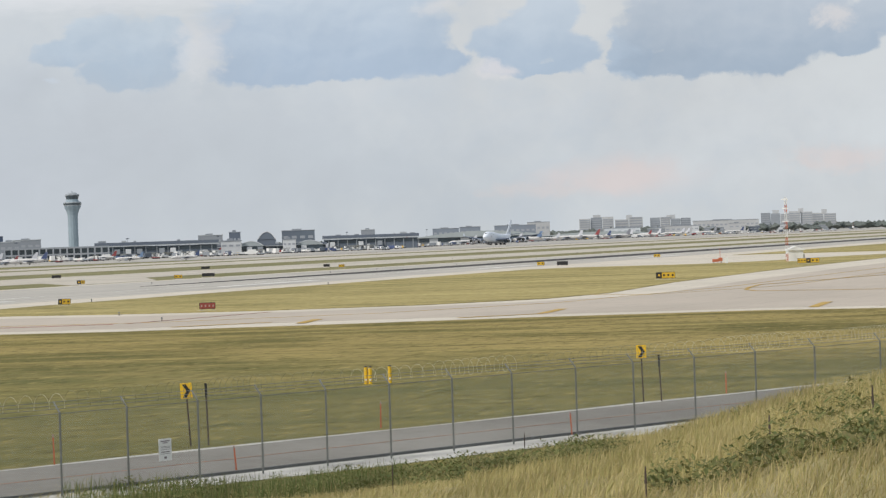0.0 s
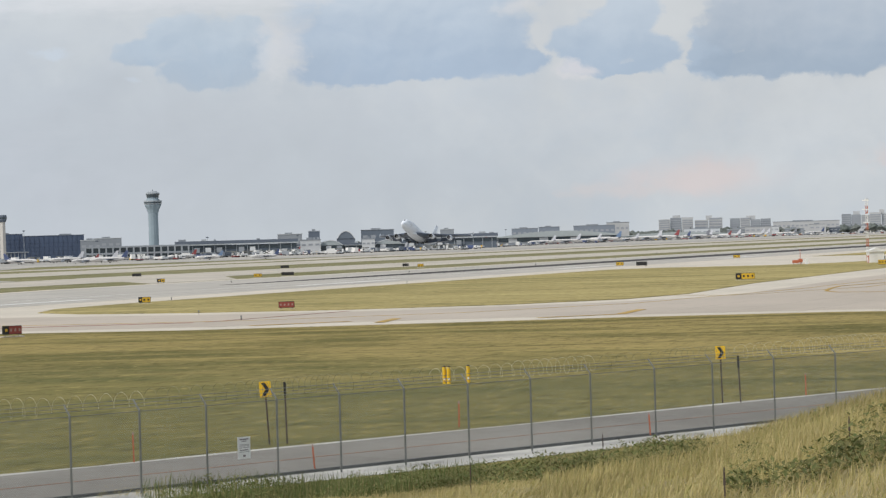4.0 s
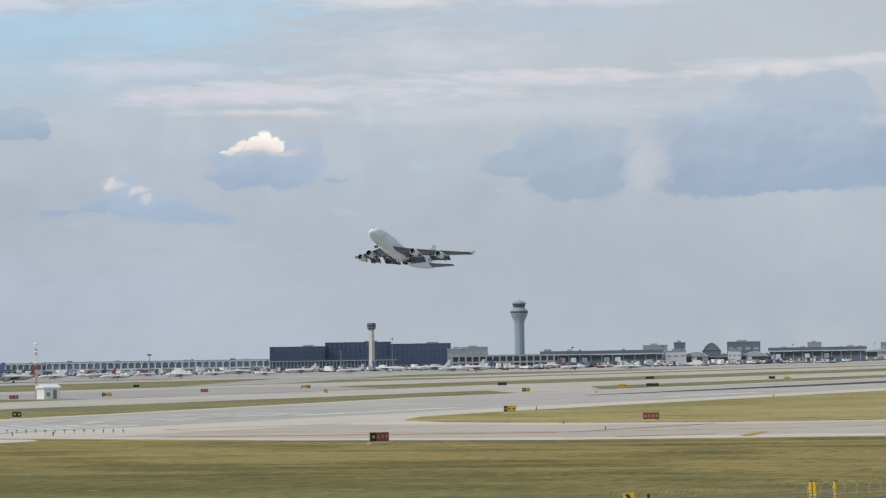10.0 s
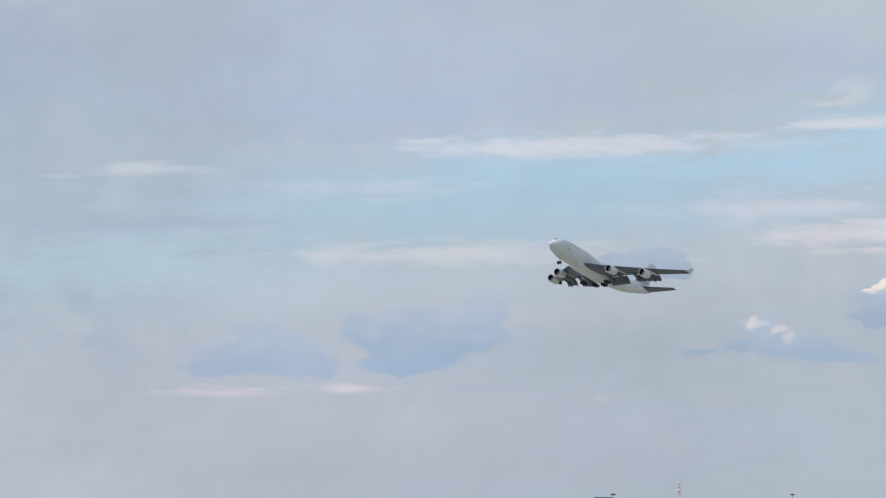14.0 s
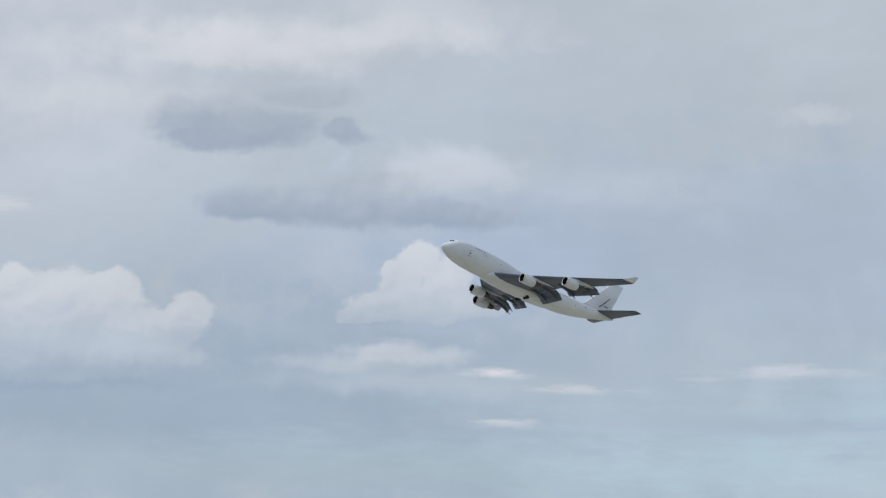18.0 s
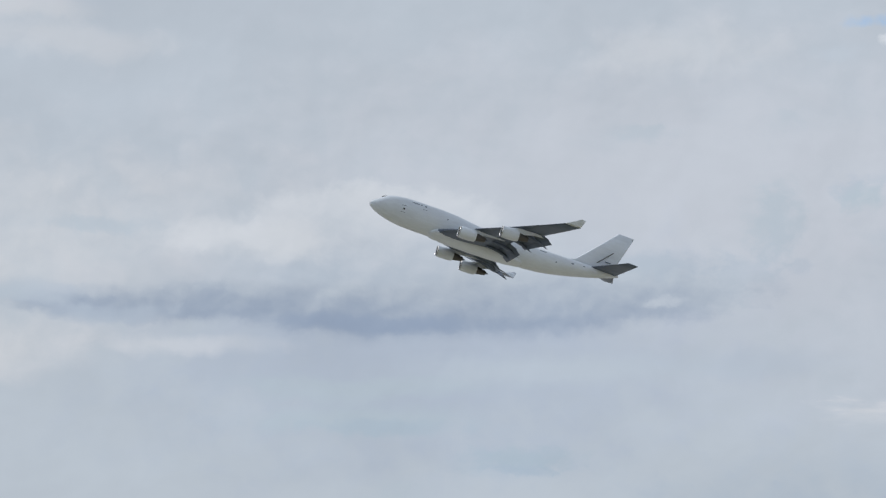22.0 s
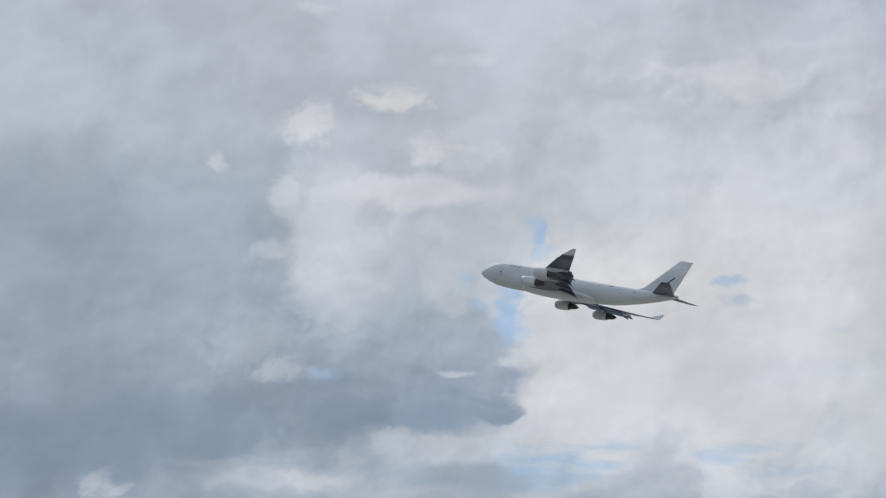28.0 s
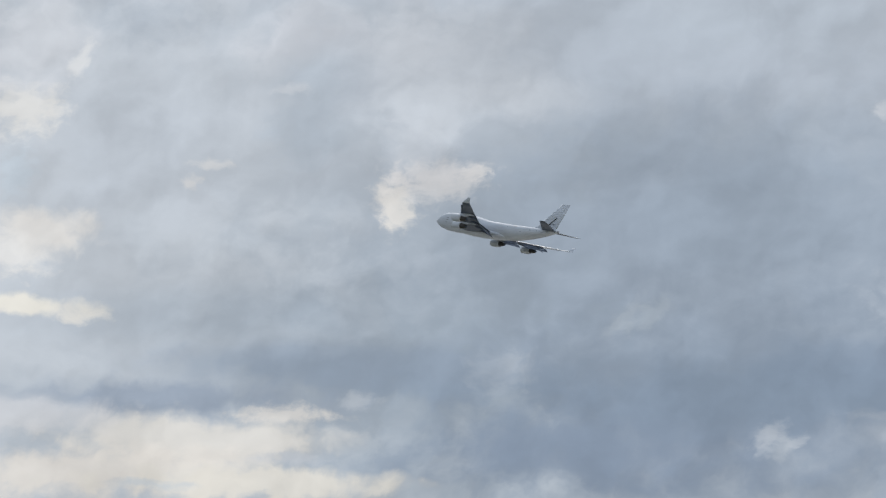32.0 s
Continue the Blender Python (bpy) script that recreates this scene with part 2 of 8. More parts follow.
patch(71.04, 3.69, 0.46, 0.18, (215, 215, 221), 0.80, 0.35)
patch(78.70, 4.59, 0.41, 0.28, (212, 212, 216), 0.80, 0.35)
patch(69.56, 5.09, 0.38, 0.15, (207, 212, 220), 0.70, 0.40)
patch(64.52, 4.56, 0.36, 0.51, (202, 206, 213), 0.50, 0.40)
close_deck()
open_deck("the lit crown and its neighbours")
streak(55.94, 8.50, 3.35, 0.64, (184, 218, 243), 0.75, 0.60)
streak(48.14, 7.33, 3.47, 0.57, (184, 217, 241), 0.75, 0.60)
streak(52.85, 7.58, 2.83, 0.43, (188, 218, 242), 0.70, 0.60)
streak(61.54, 7.51, 3.21, 0.25, (193, 213, 236), 0.60, 0.60)
streak(54.91, 8.41, 1.67, 0.11, (228, 232, 241), 0.85, 0.50)
streak(58.49, 8.03, 1.54, 0.17, (242, 239, 239), 0.90, 0.50)
streak(49.16, 7.97, 3.34, 0.18, (219, 225, 237), 0.80, 0.50)
streak(61.68, 8.51, 2.45, 0.18, (231, 233, 243), 0.85, 0.50)
streak(59.24, 6.93, 2.18, 0.43, (223, 225, 234), 0.70, 0.60)
streak(56.42, 5.96, 3.46, 0.19, (227, 227, 234), 0.80, 0.50)
streak(61.77, 6.27, 3.59, 0.13, (228, 227, 234), 0.80, 0.50)
streak(55.52, 5.56, 1.66, 0.08, (230, 227, 231), 0.80, 0.50)
streak(63.18, 7.94, 1.67, 0.11, (229, 231, 240), 0.80, 0.50)
streak(53.10, 6.50, 1.92, 0.14, (211, 220, 235), 0.80, 0.50)
streak(61.50, 5.55, 3.45, 0.28, (218, 223, 232), 0.60, 0.60)
streak(46.88, 5.65, 2.82, 0.18, (214, 220, 233), 0.70, 0.50)
streak(45.51, 5.59, 0.90, 0.08, (228, 224, 227), 0.70, 0.50)
streak(48.76, 2.33, 6.37, 0.64, (199, 208, 221), 0.40, 0.70)
cumulus(3.80, 5.07, (168, 188, 213), (188, 202, 220), 0.90, 0.16, (55.89, 4.37, 1.02, 0.48), (56.60, 4.56, 0.54, 0.38), (55.12, 4.13, 0.57, 0.23), (57.36, 4.11, 0.33, 0.05), (55.00, 4.58, 0.38, 0.23))
cumulus(3.25, 4.02, (172, 192, 216), (186, 201, 220), 0.90, 0.25, (53.33, 3.51, 1.28, 0.23), (52.76, 4.02, 0.28, 0.23), (52.57, 3.81, 0.33, 0.25), (51.80, 3.43, 0.23, 0.11), (51.10, 3.32, 0.46, 0.10), (52.06, 3.48, 0.26, 0.18), (54.09, 3.31, 1.02, 0.18))
patch(52.34, 3.99, 0.11, 0.14, (234, 229, 232), 0.90, 0.40)
patch(53.08, 3.80, 0.15, 0.11, (229, 226, 231), 0.80, 0.40)
patch(53.27, 3.64, 0.20, 0.08, (226, 224, 230), 0.70, 0.40)
patch(48.91, 2.37, 0.20, 0.08, (210, 214, 224), 0.60, 0.50)
cumulus(4.57, 5.08, (242, 232, 226), (269, 263, 255), 0.97, 0.22, (55.67, 4.94, 0.19, 0.19), (55.46, 4.88, 0.15, 0.13), (55.21, 4.79, 0.19, 0.10), (55.90, 4.87, 0.17, 0.14), (56.10, 4.79, 0.15, 0.10), (54.98, 4.70, 0.12, 0.04), (55.72, 4.75, 0.43, 0.10))
patch(55.87, 4.67, 0.59, 0.08, (229, 220, 218), 0.80, 0.50)
patch(55.08, 4.65, 0.15, 0.06, (244, 236, 230), 0.80, 0.50)
patch(55.58, 5.00, 0.06, 0.05, (273, 267, 260), 0.90, 0.50)
patch(55.39, 4.93, 0.05, 0.05, (267, 261, 252), 0.90, 0.50)
patch(55.97, 4.96, 0.06, 0.05, (267, 260, 251), 0.90, 0.50)
patch(52.42, 4.01, 0.26, 0.10, (223, 224, 230), 0.70, 0.40)
patch(59.28, 4.44, 0.43, 0.15, (194, 208, 225), 0.80, 0.35)
patch(57.47, 3.32, 0.33, 0.08, (194, 208, 225), 0.60, 0.40)
patch(61.03, 3.63, 0.23, 0.05, (194, 208, 225), 0.60, 0.40)
patch(58.01, 5.49, 0.26, 0.18, (212, 219, 231), 0.60, 0.50)
cumulus(4.93, 5.65, (168, 188, 213), (184, 200, 219), 0.95, 0.14, (49.84, 5.19, 0.95, 0.22), (50.35, 5.47, 0.31, 0.18), (49.34, 5.37, 0.41, 0.20), (50.64, 5.15, 0.20, 0.17), (48.99, 5.21, 0.23, 0.17), (49.91, 5.42, 0.51, 0.20))
close_deck()
open_deck("the pair of grey heaps")
streak(43.01, 6.53, 6.67, 0.64, (188, 218, 237), 0.70, 0.60)
streak(53.86, 7.69, 2.83, 0.43, (184, 219, 243), 0.75, 0.60)
streak(37.30, 5.67, 2.56, 0.51, (194, 219, 233), 0.60, 0.60)
streak(44.03, 9.77, 6.72, 1.15, (190, 204, 228), 0.60, 0.60)
streak(53.77, 9.96, 1.81, 0.51, (185, 201, 229), 0.60, 0.60)
streak(43.00, 8.82, 3.35, 0.20, (182, 199, 227), 0.60, 0.60)
streak(48.27, 7.95, 3.73, 0.17, (220, 225, 237), 0.85, 0.50)
streak(51.59, 8.18, 1.03, 0.10, (221, 225, 237), 0.80, 0.50)
streak(54.37, 8.36, 1.29, 0.08, (229, 232, 243), 0.90, 0.40)
streak(38.29, 7.46, 1.67, 0.13, (215, 223, 236), 0.80, 0.50)
streak(43.65, 7.04, 2.05, 0.18, (213, 221, 236), 0.70, 0.50)
streak(44.54, 5.51, 2.30, 0.15, (221, 220, 230), 0.85, 0.50)
streak(38.17, 6.25, 2.69, 0.15, (183, 200, 225), 0.80, 0.50)
streak(53.95, 5.86, 1.54, 0.18, (223, 221, 232), 0.80, 0.50)
streak(52.71, 6.58, 2.05, 0.20, (216, 219, 232), 0.70, 0.50)
streak(43.65, 6.91, 1.15, 0.06, (188, 204, 228), 0.70, 0.50)
streak(52.46, 7.03, 0.77, 0.06, (193, 209, 230), 0.70, 0.50)
patch(54.51, 9.06, 0.39, 0.28, (218, 224, 235), 0.60, 0.50)
patch(54.00, 8.79, 0.39, 0.10, (221, 226, 236), 0.60, 0.50)
patch(44.28, 1.26, 11.46, 1.27, (194, 201, 216), 0.50, 0.70)
patch(41.74, 1.64, 3.82, 0.64, (201, 203, 217), 0.50, 0.70)
cumulus(2.97, 4.94, (169, 191, 219), (188, 203, 223), 0.90, 0.16, (44.79, 3.77, 1.60, 0.59), (46.20, 4.17, 0.61, 0.64), (44.54, 3.16, 1.28, 0.25), (46.58, 3.79, 0.46, 0.23), (43.52, 3.92, 0.46, 0.33))
cumulus(2.76, 4.11, (174, 193, 219), (188, 203, 223), 0.85, 0.18, (41.48, 3.29, 1.53, 0.51), (41.04, 3.80, 0.71, 0.31), (40.35, 2.97, 0.89, 0.23), (42.50, 3.16, 0.51, 0.36))
streak(40.35, 2.47, 1.02, 0.08, (223, 216, 227), 0.80, 0.50)
streak(43.14, 2.55, 0.70, 0.09, (231, 221, 230), 0.90, 0.50)
patch(46.45, 3.23, 0.23, 0.05, (188, 204, 225), 0.60, 0.40)
close_deck()
open_deck("the white tower and the high greys")
streak(35.57, 5.29, 6.65, 0.53, (193, 216, 230), 0.60, 0.60)
patch(44.49, 4.83, 5.11, 0.76, (204, 211, 225), 0.50, 0.70)
streak(43.89, 11.67, 3.51, 0.53, (184, 201, 228), 0.65, 0.60)
streak(35.25, 9.54, 4.52, 0.64, (184, 202, 227), 0.60, 0.60)
streak(42.98, 8.83, 3.35, 0.25, (185, 202, 228), 0.60, 0.60)
streak(48.31, 7.98, 1.80, 0.17, (223, 228, 239), 0.80, 0.50)
streak(45.13, 5.59, 2.69, 0.22, (218, 224, 233), 0.70, 0.50)
streak(37.60, 6.20, 3.07, 0.17, (184, 201, 224), 0.85, 0.50)
streak(30.51, 5.59, 2.30, 0.11, (183, 200, 219), 0.70, 0.50)
patch(35.22, 11.51, 2.34, 0.43, (214, 223, 236), 0.60, 0.60)
patch(30.98, 11.90, 1.82, 0.43, (220, 227, 239), 0.70, 0.50)
patch(30.75, 10.88, 1.69, 0.31, (183, 200, 225), 0.80, 0.45)
streak(32.13, 7.30, 0.51, 0.09, (235, 236, 244), 0.90, 0.45)
streak(33.89, 6.96, 0.71, 0.08, (231, 233, 242), 0.90, 0.45)
streak(38.23, 7.39, 0.71, 0.10, (224, 228, 240), 0.90, 0.45)
streak(36.69, 7.28, 0.64, 0.05, (221, 227, 239), 0.80, 0.50)
streak(32.32, 6.19, 0.46, 0.08, (224, 228, 236), 0.80, 0.50)
streak(34.31, 4.37, 0.57, 0.04, (228, 231, 240), 0.90, 0.50)
close_deck()
open_deck("grey decks left of the tower")
patch(28.19, 14.82, 3.95, 0.38, (229, 231, 238), 0.60, 0.60)
patch(24.69, 14.27, 3.42, 0.38, (223, 227, 235), 0.50, 0.60)
patch(39.31, 10.74, 2.59, 1.91, (180, 195, 212), 0.80, 0.60)
patch(37.43, 7.94, 4.89, 1.40, (184, 199, 213), 0.55, 0.60)
patch(27.30, 5.01, 7.93, 0.64, (185, 201, 212), 0.55, 0.70)
cumulus(12.12, 13.71, (167, 181, 200), (190, 200, 214), 0.82, 0.32, (25.94, 12.67, 1.83, 0.51), (24.51, 12.81, 0.73, 0.43), (27.53, 13.38, 1.05, 0.28), (25.05, 12.33, 1.04, 0.31), (28.28, 12.61, 0.60, 0.31))
cumulus(10.50, 11.64, (162, 178, 198), (192, 202, 216), 0.82, 0.34, (27.96, 11.00, 2.34, 0.48), (30.81, 10.85, 1.82, 0.31), (28.85, 11.45, 1.43, 0.31), (26.41, 10.84, 1.17, 0.33))
patch(33.62, 12.64, 0.78, 0.43, (191, 203, 219), 0.75, 0.40)
patch(33.06, 11.80, 0.52, 0.46, (194, 206, 220), 0.65, 0.40)
patch(39.17, 13.13, 0.78, 0.20, (219, 225, 234), 0.60, 0.50)
patch(30.66, 11.61, 1.56, 0.33, (209, 217, 228), 0.60, 0.50)
cumulus(8.12, 10.20, (192, 204, 219), (222, 227, 235), 0.90, 0.14, (30.27, 9.85, 0.57, 0.46), (29.79, 9.37, 0.59, 0.46), (30.90, 9.39, 0.65, 0.53), (29.02, 8.56, 0.75, 0.20), (30.28, 8.82, 1.55, 0.46), (31.79, 8.78, 0.52, 0.25))
patch(30.41, 8.25, 1.16, 0.14, (182, 198, 218), 0.75, 0.45)
patch(29.66, 7.80, 1.03, 0.15, (213, 221, 232), 0.60, 0.50)
patch(28.66, 7.39, 1.54, 0.20, (208, 217, 228), 0.60, 0.50)
patch(27.63, 8.12, 1.29, 0.38, (179, 196, 214), 0.60, 0.50)
cumulus(7.05, 9.40, (188, 201, 218), (220, 225, 232), 0.92, 0.16, (22.25, 8.07, 2.44, 0.89), (22.09, 8.85, 0.67, 0.53), (21.23, 8.85, 0.52, 0.53), (23.13, 8.74, 0.85, 0.59), (20.45, 8.12, 1.16, 0.53), (25.13, 8.49, 0.59, 0.43), (24.18, 8.01, 1.29, 0.56), (19.32, 7.68, 0.90, 0.33), (21.76, 7.47, 3.60, 0.38))
cumulus(6.67, 7.55, (163, 180, 203), (194, 206, 219), 0.85, 0.40, (22.17, 7.02, 2.69, 0.38), (19.48, 7.01, 1.92, 0.23), (24.20, 7.38, 1.41, 0.28))
patch(22.79, 7.58, 1.54, 0.25, (196, 210, 224), 0.60, 0.50)
streak(31.95, 7.32, 0.64, 0.08, (236, 236, 243), 0.90, 0.45)
streak(33.75, 6.98, 0.90, 0.06, (232, 232, 239), 0.90, 0.45)
streak(38.57, 7.52, 0.90, 0.10, (221, 227, 236), 0.80, 0.50)
streak(32.23, 6.25, 0.58, 0.06, (227, 230, 237), 0.80, 0.50)
streak(37.70, 6.31, 3.08, 0.17, (180, 197, 214), 0.85, 0.50)
patch(29.76, 7.61, 1.54, 0.23, (215, 223, 233), 0.70, 0.45)
patch(30.42, 7.02, 3.34, 0.31, (206, 216, 228), 0.50, 0.60)
patch(21.85, 6.94, 2.31, 0.20, (176, 193, 210), 0.70, 0.45)
patch(20.32, 7.11, 1.28, 0.15, (180, 195, 212), 0.60, 0.45)
close_deck()
open_deck("thin grey tatters")
patch(14.26, 14.49, 0.53, 0.76, (191, 204, 219), 0.70, 0.40)
patch(13.56, 13.49, 0.79, 0.43, (191, 204, 219), 0.65, 0.40)
patch(12.58, 12.97, 1.18, 0.38, (193, 206, 220), 0.60, 0.45)
patch(14.91, 13.62, 0.34, 0.20, (192, 204, 219), 0.60, 0.40)
patch(16.18, 15.32, 0.42, 0.36, (191, 203, 219), 0.75, 0.40)
patch(16.92, 15.62, 0.40, 0.15, (196, 208, 222), 0.60, 0.40)
patch(17.41, 14.13, 0.79, 0.33, (198, 210, 223), 0.55, 0.45)
patch(13.58, 11.47, 2.08, 0.31, (190, 203, 218), 0.50, 0.60)
streak(18.52, 10.63, 2.07, 0.17, (223, 226, 234), 0.85, 0.50)
streak(19.28, 10.83, 1.17, 0.08, (229, 230, 237), 0.80, 0.50)
patch(26.57, 14.44, 2.89, 0.43, (226, 228, 235), 0.60, 0.60)
patch(22.30, 13.16, 2.88, 0.38, (223, 226, 233), 0.50, 0.60)
patch(30.07, 15.24, 2.11, 0.51, (223, 227, 235), 0.50, 0.60)
patch(31.47, 17.06, 0.53, 0.31, (193, 207, 222), 0.70, 0.40)
patch(29.58, 17.40, 0.40, 0.13, (198, 210, 223), 0.60, 0.40)
patch(36.10, 9.55, 4.26, 2.29, (180, 195, 211), 0.50, 0.60)
patch(35.25, 6.51, 4.23, 1.02, (184, 199, 212), 0.45, 0.60)
close_deck()
open_deck("the long slate cloud and the blue gap")
patch(17.92, 19.08, 1.48, 0.20, (161, 201, 245), 0.90, 0.45)
patch(18.66, 18.84, 0.48, 0.15, (169, 204, 244), 0.80, 0.40)
patch(17.67, 18.50, 0.64, 0.28, (245, 248, 251), 0.90, 0.35)
patch(19.16, 18.29, 0.56, 0.28, (243, 246, 250), 0.85, 0.35)
patch(20.32, 18.48, 0.94, 0.38, (231, 235, 243), 0.70, 0.50)
patch(16.86, 18.70, 0.32, 0.13, (237, 242, 248), 0.80, 0.40)
patch(15.67, 18.42, 0.67, 0.20, (200, 212, 225), 0.50, 0.50)
patch(16.30, 15.21, 0.45, 0.33, (193, 209, 220), 0.70, 0.40)
patch(14.21, 14.64, 0.66, 0.76, (195, 209, 220), 0.55, 0.45)
patch(11.22, 16.59, 0.43, 0.14, (194, 207, 219), 0.70, 0.40)
patch(14.63, 16.91, 0.40, 0.20, (196, 208, 220), 0.65, 0.40)
patch(17.44, 14.28, 0.45, 0.36, (197, 210, 221), 0.50, 0.45)
patch(8.25, 9.02, 1.10, 0.33, (186, 201, 216), 0.70, 0.45)
patch(8.64, 8.89, 0.64, 0.13, (175, 193, 212), 0.70, 0.45)
patch(5.01, 9.84, 2.59, 0.31, (190, 206, 217), 0.60, 0.55)
patch(5.08, 10.60, 2.72, 0.23, (191, 206, 217), 0.60, 0.55)
patch(5.78, 8.00, 0.77, 0.51, (188, 203, 214), 0.50, 0.50)
streak(19.13, 10.60, 1.94, 0.20, (226, 229, 235), 0.80, 0.50)
streak(17.21, 10.40, 1.17, 0.25, (220, 225, 232), 0.60, 0.60)
cumulus(12.22, 15.23, (190, 203, 218), (221, 227, 235), 0.80, 0.30, (4.53, 14.48, 1.58, 0.64), (3.28, 14.06, 1.44, 0.76), (6.22, 14.41, 1.71, 0.70), (7.96, 13.70, 1.57, 0.51), (5.40, 13.28, 3.40, 0.64))
patch(10.47, 13.20, 1.57, 0.56, (194, 207, 220), 0.60, 0.50)
cumulus(11.73, 13.51, (155, 171, 194), (198, 208, 219), 0.93, 0.40, (5.18, 12.34, 3.13, 0.66), (8.29, 12.63, 3.13, 0.71), (1.66, 12.26, 3.52, 0.46), (10.86, 12.97, 2.61, 0.61), (-1.32, 12.05, 1.95, 0.28))
patch(5.19, 12.05, 2.21, 0.20, (154, 171, 196), 0.70, 0.50)
patch(-2.88, 12.17, 1.43, 0.28, (192, 204, 219), 0.70, 0.45)
patch(-1.05, 11.91, 1.43, 0.20, (188, 201, 217), 0.70, 0.45)
patch(11.75, 13.56, 1.18, 0.33, (184, 198, 214), 0.70, 0.45)
patch(11.76, 12.74, 0.52, 0.13, (207, 216, 227), 0.70, 0.40)
patch(-1.31, 13.83, 1.05, 0.17, (197, 209, 221), 0.70, 0.45)
patch(11.19, 16.52, 0.82, 0.19, (198, 209, 221), 0.75, 0.40)
patch(3.96, 10.38, 1.81, 0.23, (190, 204, 217), 0.70, 0.45)
patch(5.67, 9.72, 1.55, 0.18, (182, 199, 215), 0.75, 0.45)
patch(8.76, 9.18, 1.16, 0.28, (179, 197, 212), 0.75, 0.45)
patch(-5.74, 9.75, 0.78, 0.18, (211, 218, 228), 0.60, 0.50)
patch(8.84, 11.10, 3.37, 0.33, (198, 210, 221), 0.50, 0.60)
patch(-4.95, 10.88, 3.37, 0.64, (228, 230, 234), 0.60, 0.60)
patch(2.23, 13.76, 1.97, 0.43, (224, 229, 236), 0.70, 0.50)
patch(4.80, 14.96, 0.79, 0.25, (221, 227, 235), 0.60, 0.50)
patch(11.95, 18.35, 2.15, 0.51, (221, 226, 233), 0.50, 0.60)
patch(0.55, 11.24, 2.08, 0.20, (223, 227, 234), 0.50, 0.60)
patch(-17.45, 17.11, 5.60, 5.09, (230, 235, 243), 0.80, 0.60)
patch(-8.77, 20.68, 4.49, 1.27, (191, 203, 216), 0.50, 0.60)
patch(-9.97, 18.32, 2.15, 0.64, (200, 211, 222), 0.40, 0.60)
patch(-14.71, 11.39, 4.16, 1.02, (223, 227, 235), 0.50, 0.60)
patch(-9.65, 13.12, 2.62, 0.76, (228, 229, 233), 0.55, 0.60)
patch(-3.95, 18.45, 1.75, 0.31, (221, 224, 230), 0.60, 0.50)
patch(-2.60, 17.85, 2.14, 0.38, (219, 223, 230), 0.50, 0.50)
patch(-1.34, 13.83, 0.98, 0.17, (196, 208, 220), 0.75, 0.45)
patch(-3.49, 12.10, 1.17, 0.23, (194, 207, 220), 0.65, 0.50)
close_deck()
open_deck("broken decks in the west")
patch(-17.57, 17.38, 3.74, 4.20, (177, 189, 203), 0.80, 0.60)
patch(-20.89, 13.78, 5.51, 3.82, (203, 211, 221), 0.55, 0.60)
patch(-22.00, 20.06, 3.25, 1.15, (206, 214, 225), 0.50, 0.60)
patch(-30.70, 13.44, 3.40, 1.91, (226, 228, 234), 0.60, 0.50)
patch(-31.86, 15.48, 2.51, 0.89, (240, 241, 244), 0.70, 0.40)
patch(-29.17, 19.96, 1.63, 0.33, (232, 235, 240), 0.70, 0.40)
patch(-26.83, 19.57, 0.81, 0.18, (227, 229, 235), 0.60, 0.40)
patch(-32.43, 20.12, 0.81, 0.23, (227, 231, 238), 0.60, 0.40)
patch(-35.73, 17.92, 0.80, 0.38, (225, 228, 235), 0.70, 0.40)
patch(-31.78, 17.02, 1.60, 0.38, (205, 214, 225), 0.60, 0.45)
patch(-27.58, 13.75, 1.84, 0.38, (214, 220, 230), 0.50, 0.50)
patch(-27.45, 17.73, 1.60, 0.51, (216, 223, 232), 0.50, 0.50)
patch(-25.10, 16.91, 1.20, 0.31, (227, 229, 234), 0.60, 0.45)
patch(-33.69, 15.97, 0.32, 0.23, (171, 203, 240), 0.85, 0.40)
patch(-35.11, 14.61, 0.21, 0.20, (176, 205, 239), 0.80, 0.40)
patch(-34.01, 14.08, 0.34, 0.59, (174, 205, 241), 0.85, 0.40)
patch(-34.49, 14.76, 0.21, 0.15, (181, 208, 239), 0.80, 0.40)
patch(-29.06, 15.30, 0.37, 0.14, (181, 203, 224), 0.85, 0.40)
patch(-26.82, 14.72, 0.26, 0.10, (201, 214, 228), 0.60, 0.40)
streak(-33.37, 10.92, 1.43, 0.28, (174, 204, 237), 0.90, 0.45)
streak(-31.87, 11.30, 0.65, 0.11, (181, 207, 236), 0.80, 0.45)
streak(-29.07, 11.68, 0.65, 0.13, (181, 206, 236), 0.80, 0.45)
streak(-27.87, 11.47, 0.73, 0.14, (189, 208, 227), 0.80, 0.45)
streak(-31.53, 11.70, 0.39, 0.08, (191, 208, 226), 0.70, 0.45)
cumulus(10.14, 11.53, (162, 178, 196), (201, 210, 221), 0.95, 0.14, (-25.30, 11.09, 0.60, 0.56), (-25.97, 10.52, 0.78, 0.59), (-24.85, 10.74, 0.34, 0.43), (-27.03, 10.81, 0.60, 0.43), (-28.29, 10.47, 0.78, 0.46), (-27.48, 10.07, 1.81, 0.46))
cumulus(10.01, 11.76, (177, 191, 206), (213, 219, 229), 0.90, 0.20, (-30.77, 10.70, 1.30, 0.64), (-31.63, 10.29, 1.42, 0.51), (-29.90, 10.98, 0.47, 0.51), (-32.32, 9.71, 2.33, 0.38))
patch(-28.74, 9.82, 1.68, 0.38, (177, 192, 209), 0.60, 0.50)
patch(-34.55, 9.21, 1.81, 0.31, (184, 198, 212), 0.60, 0.50)
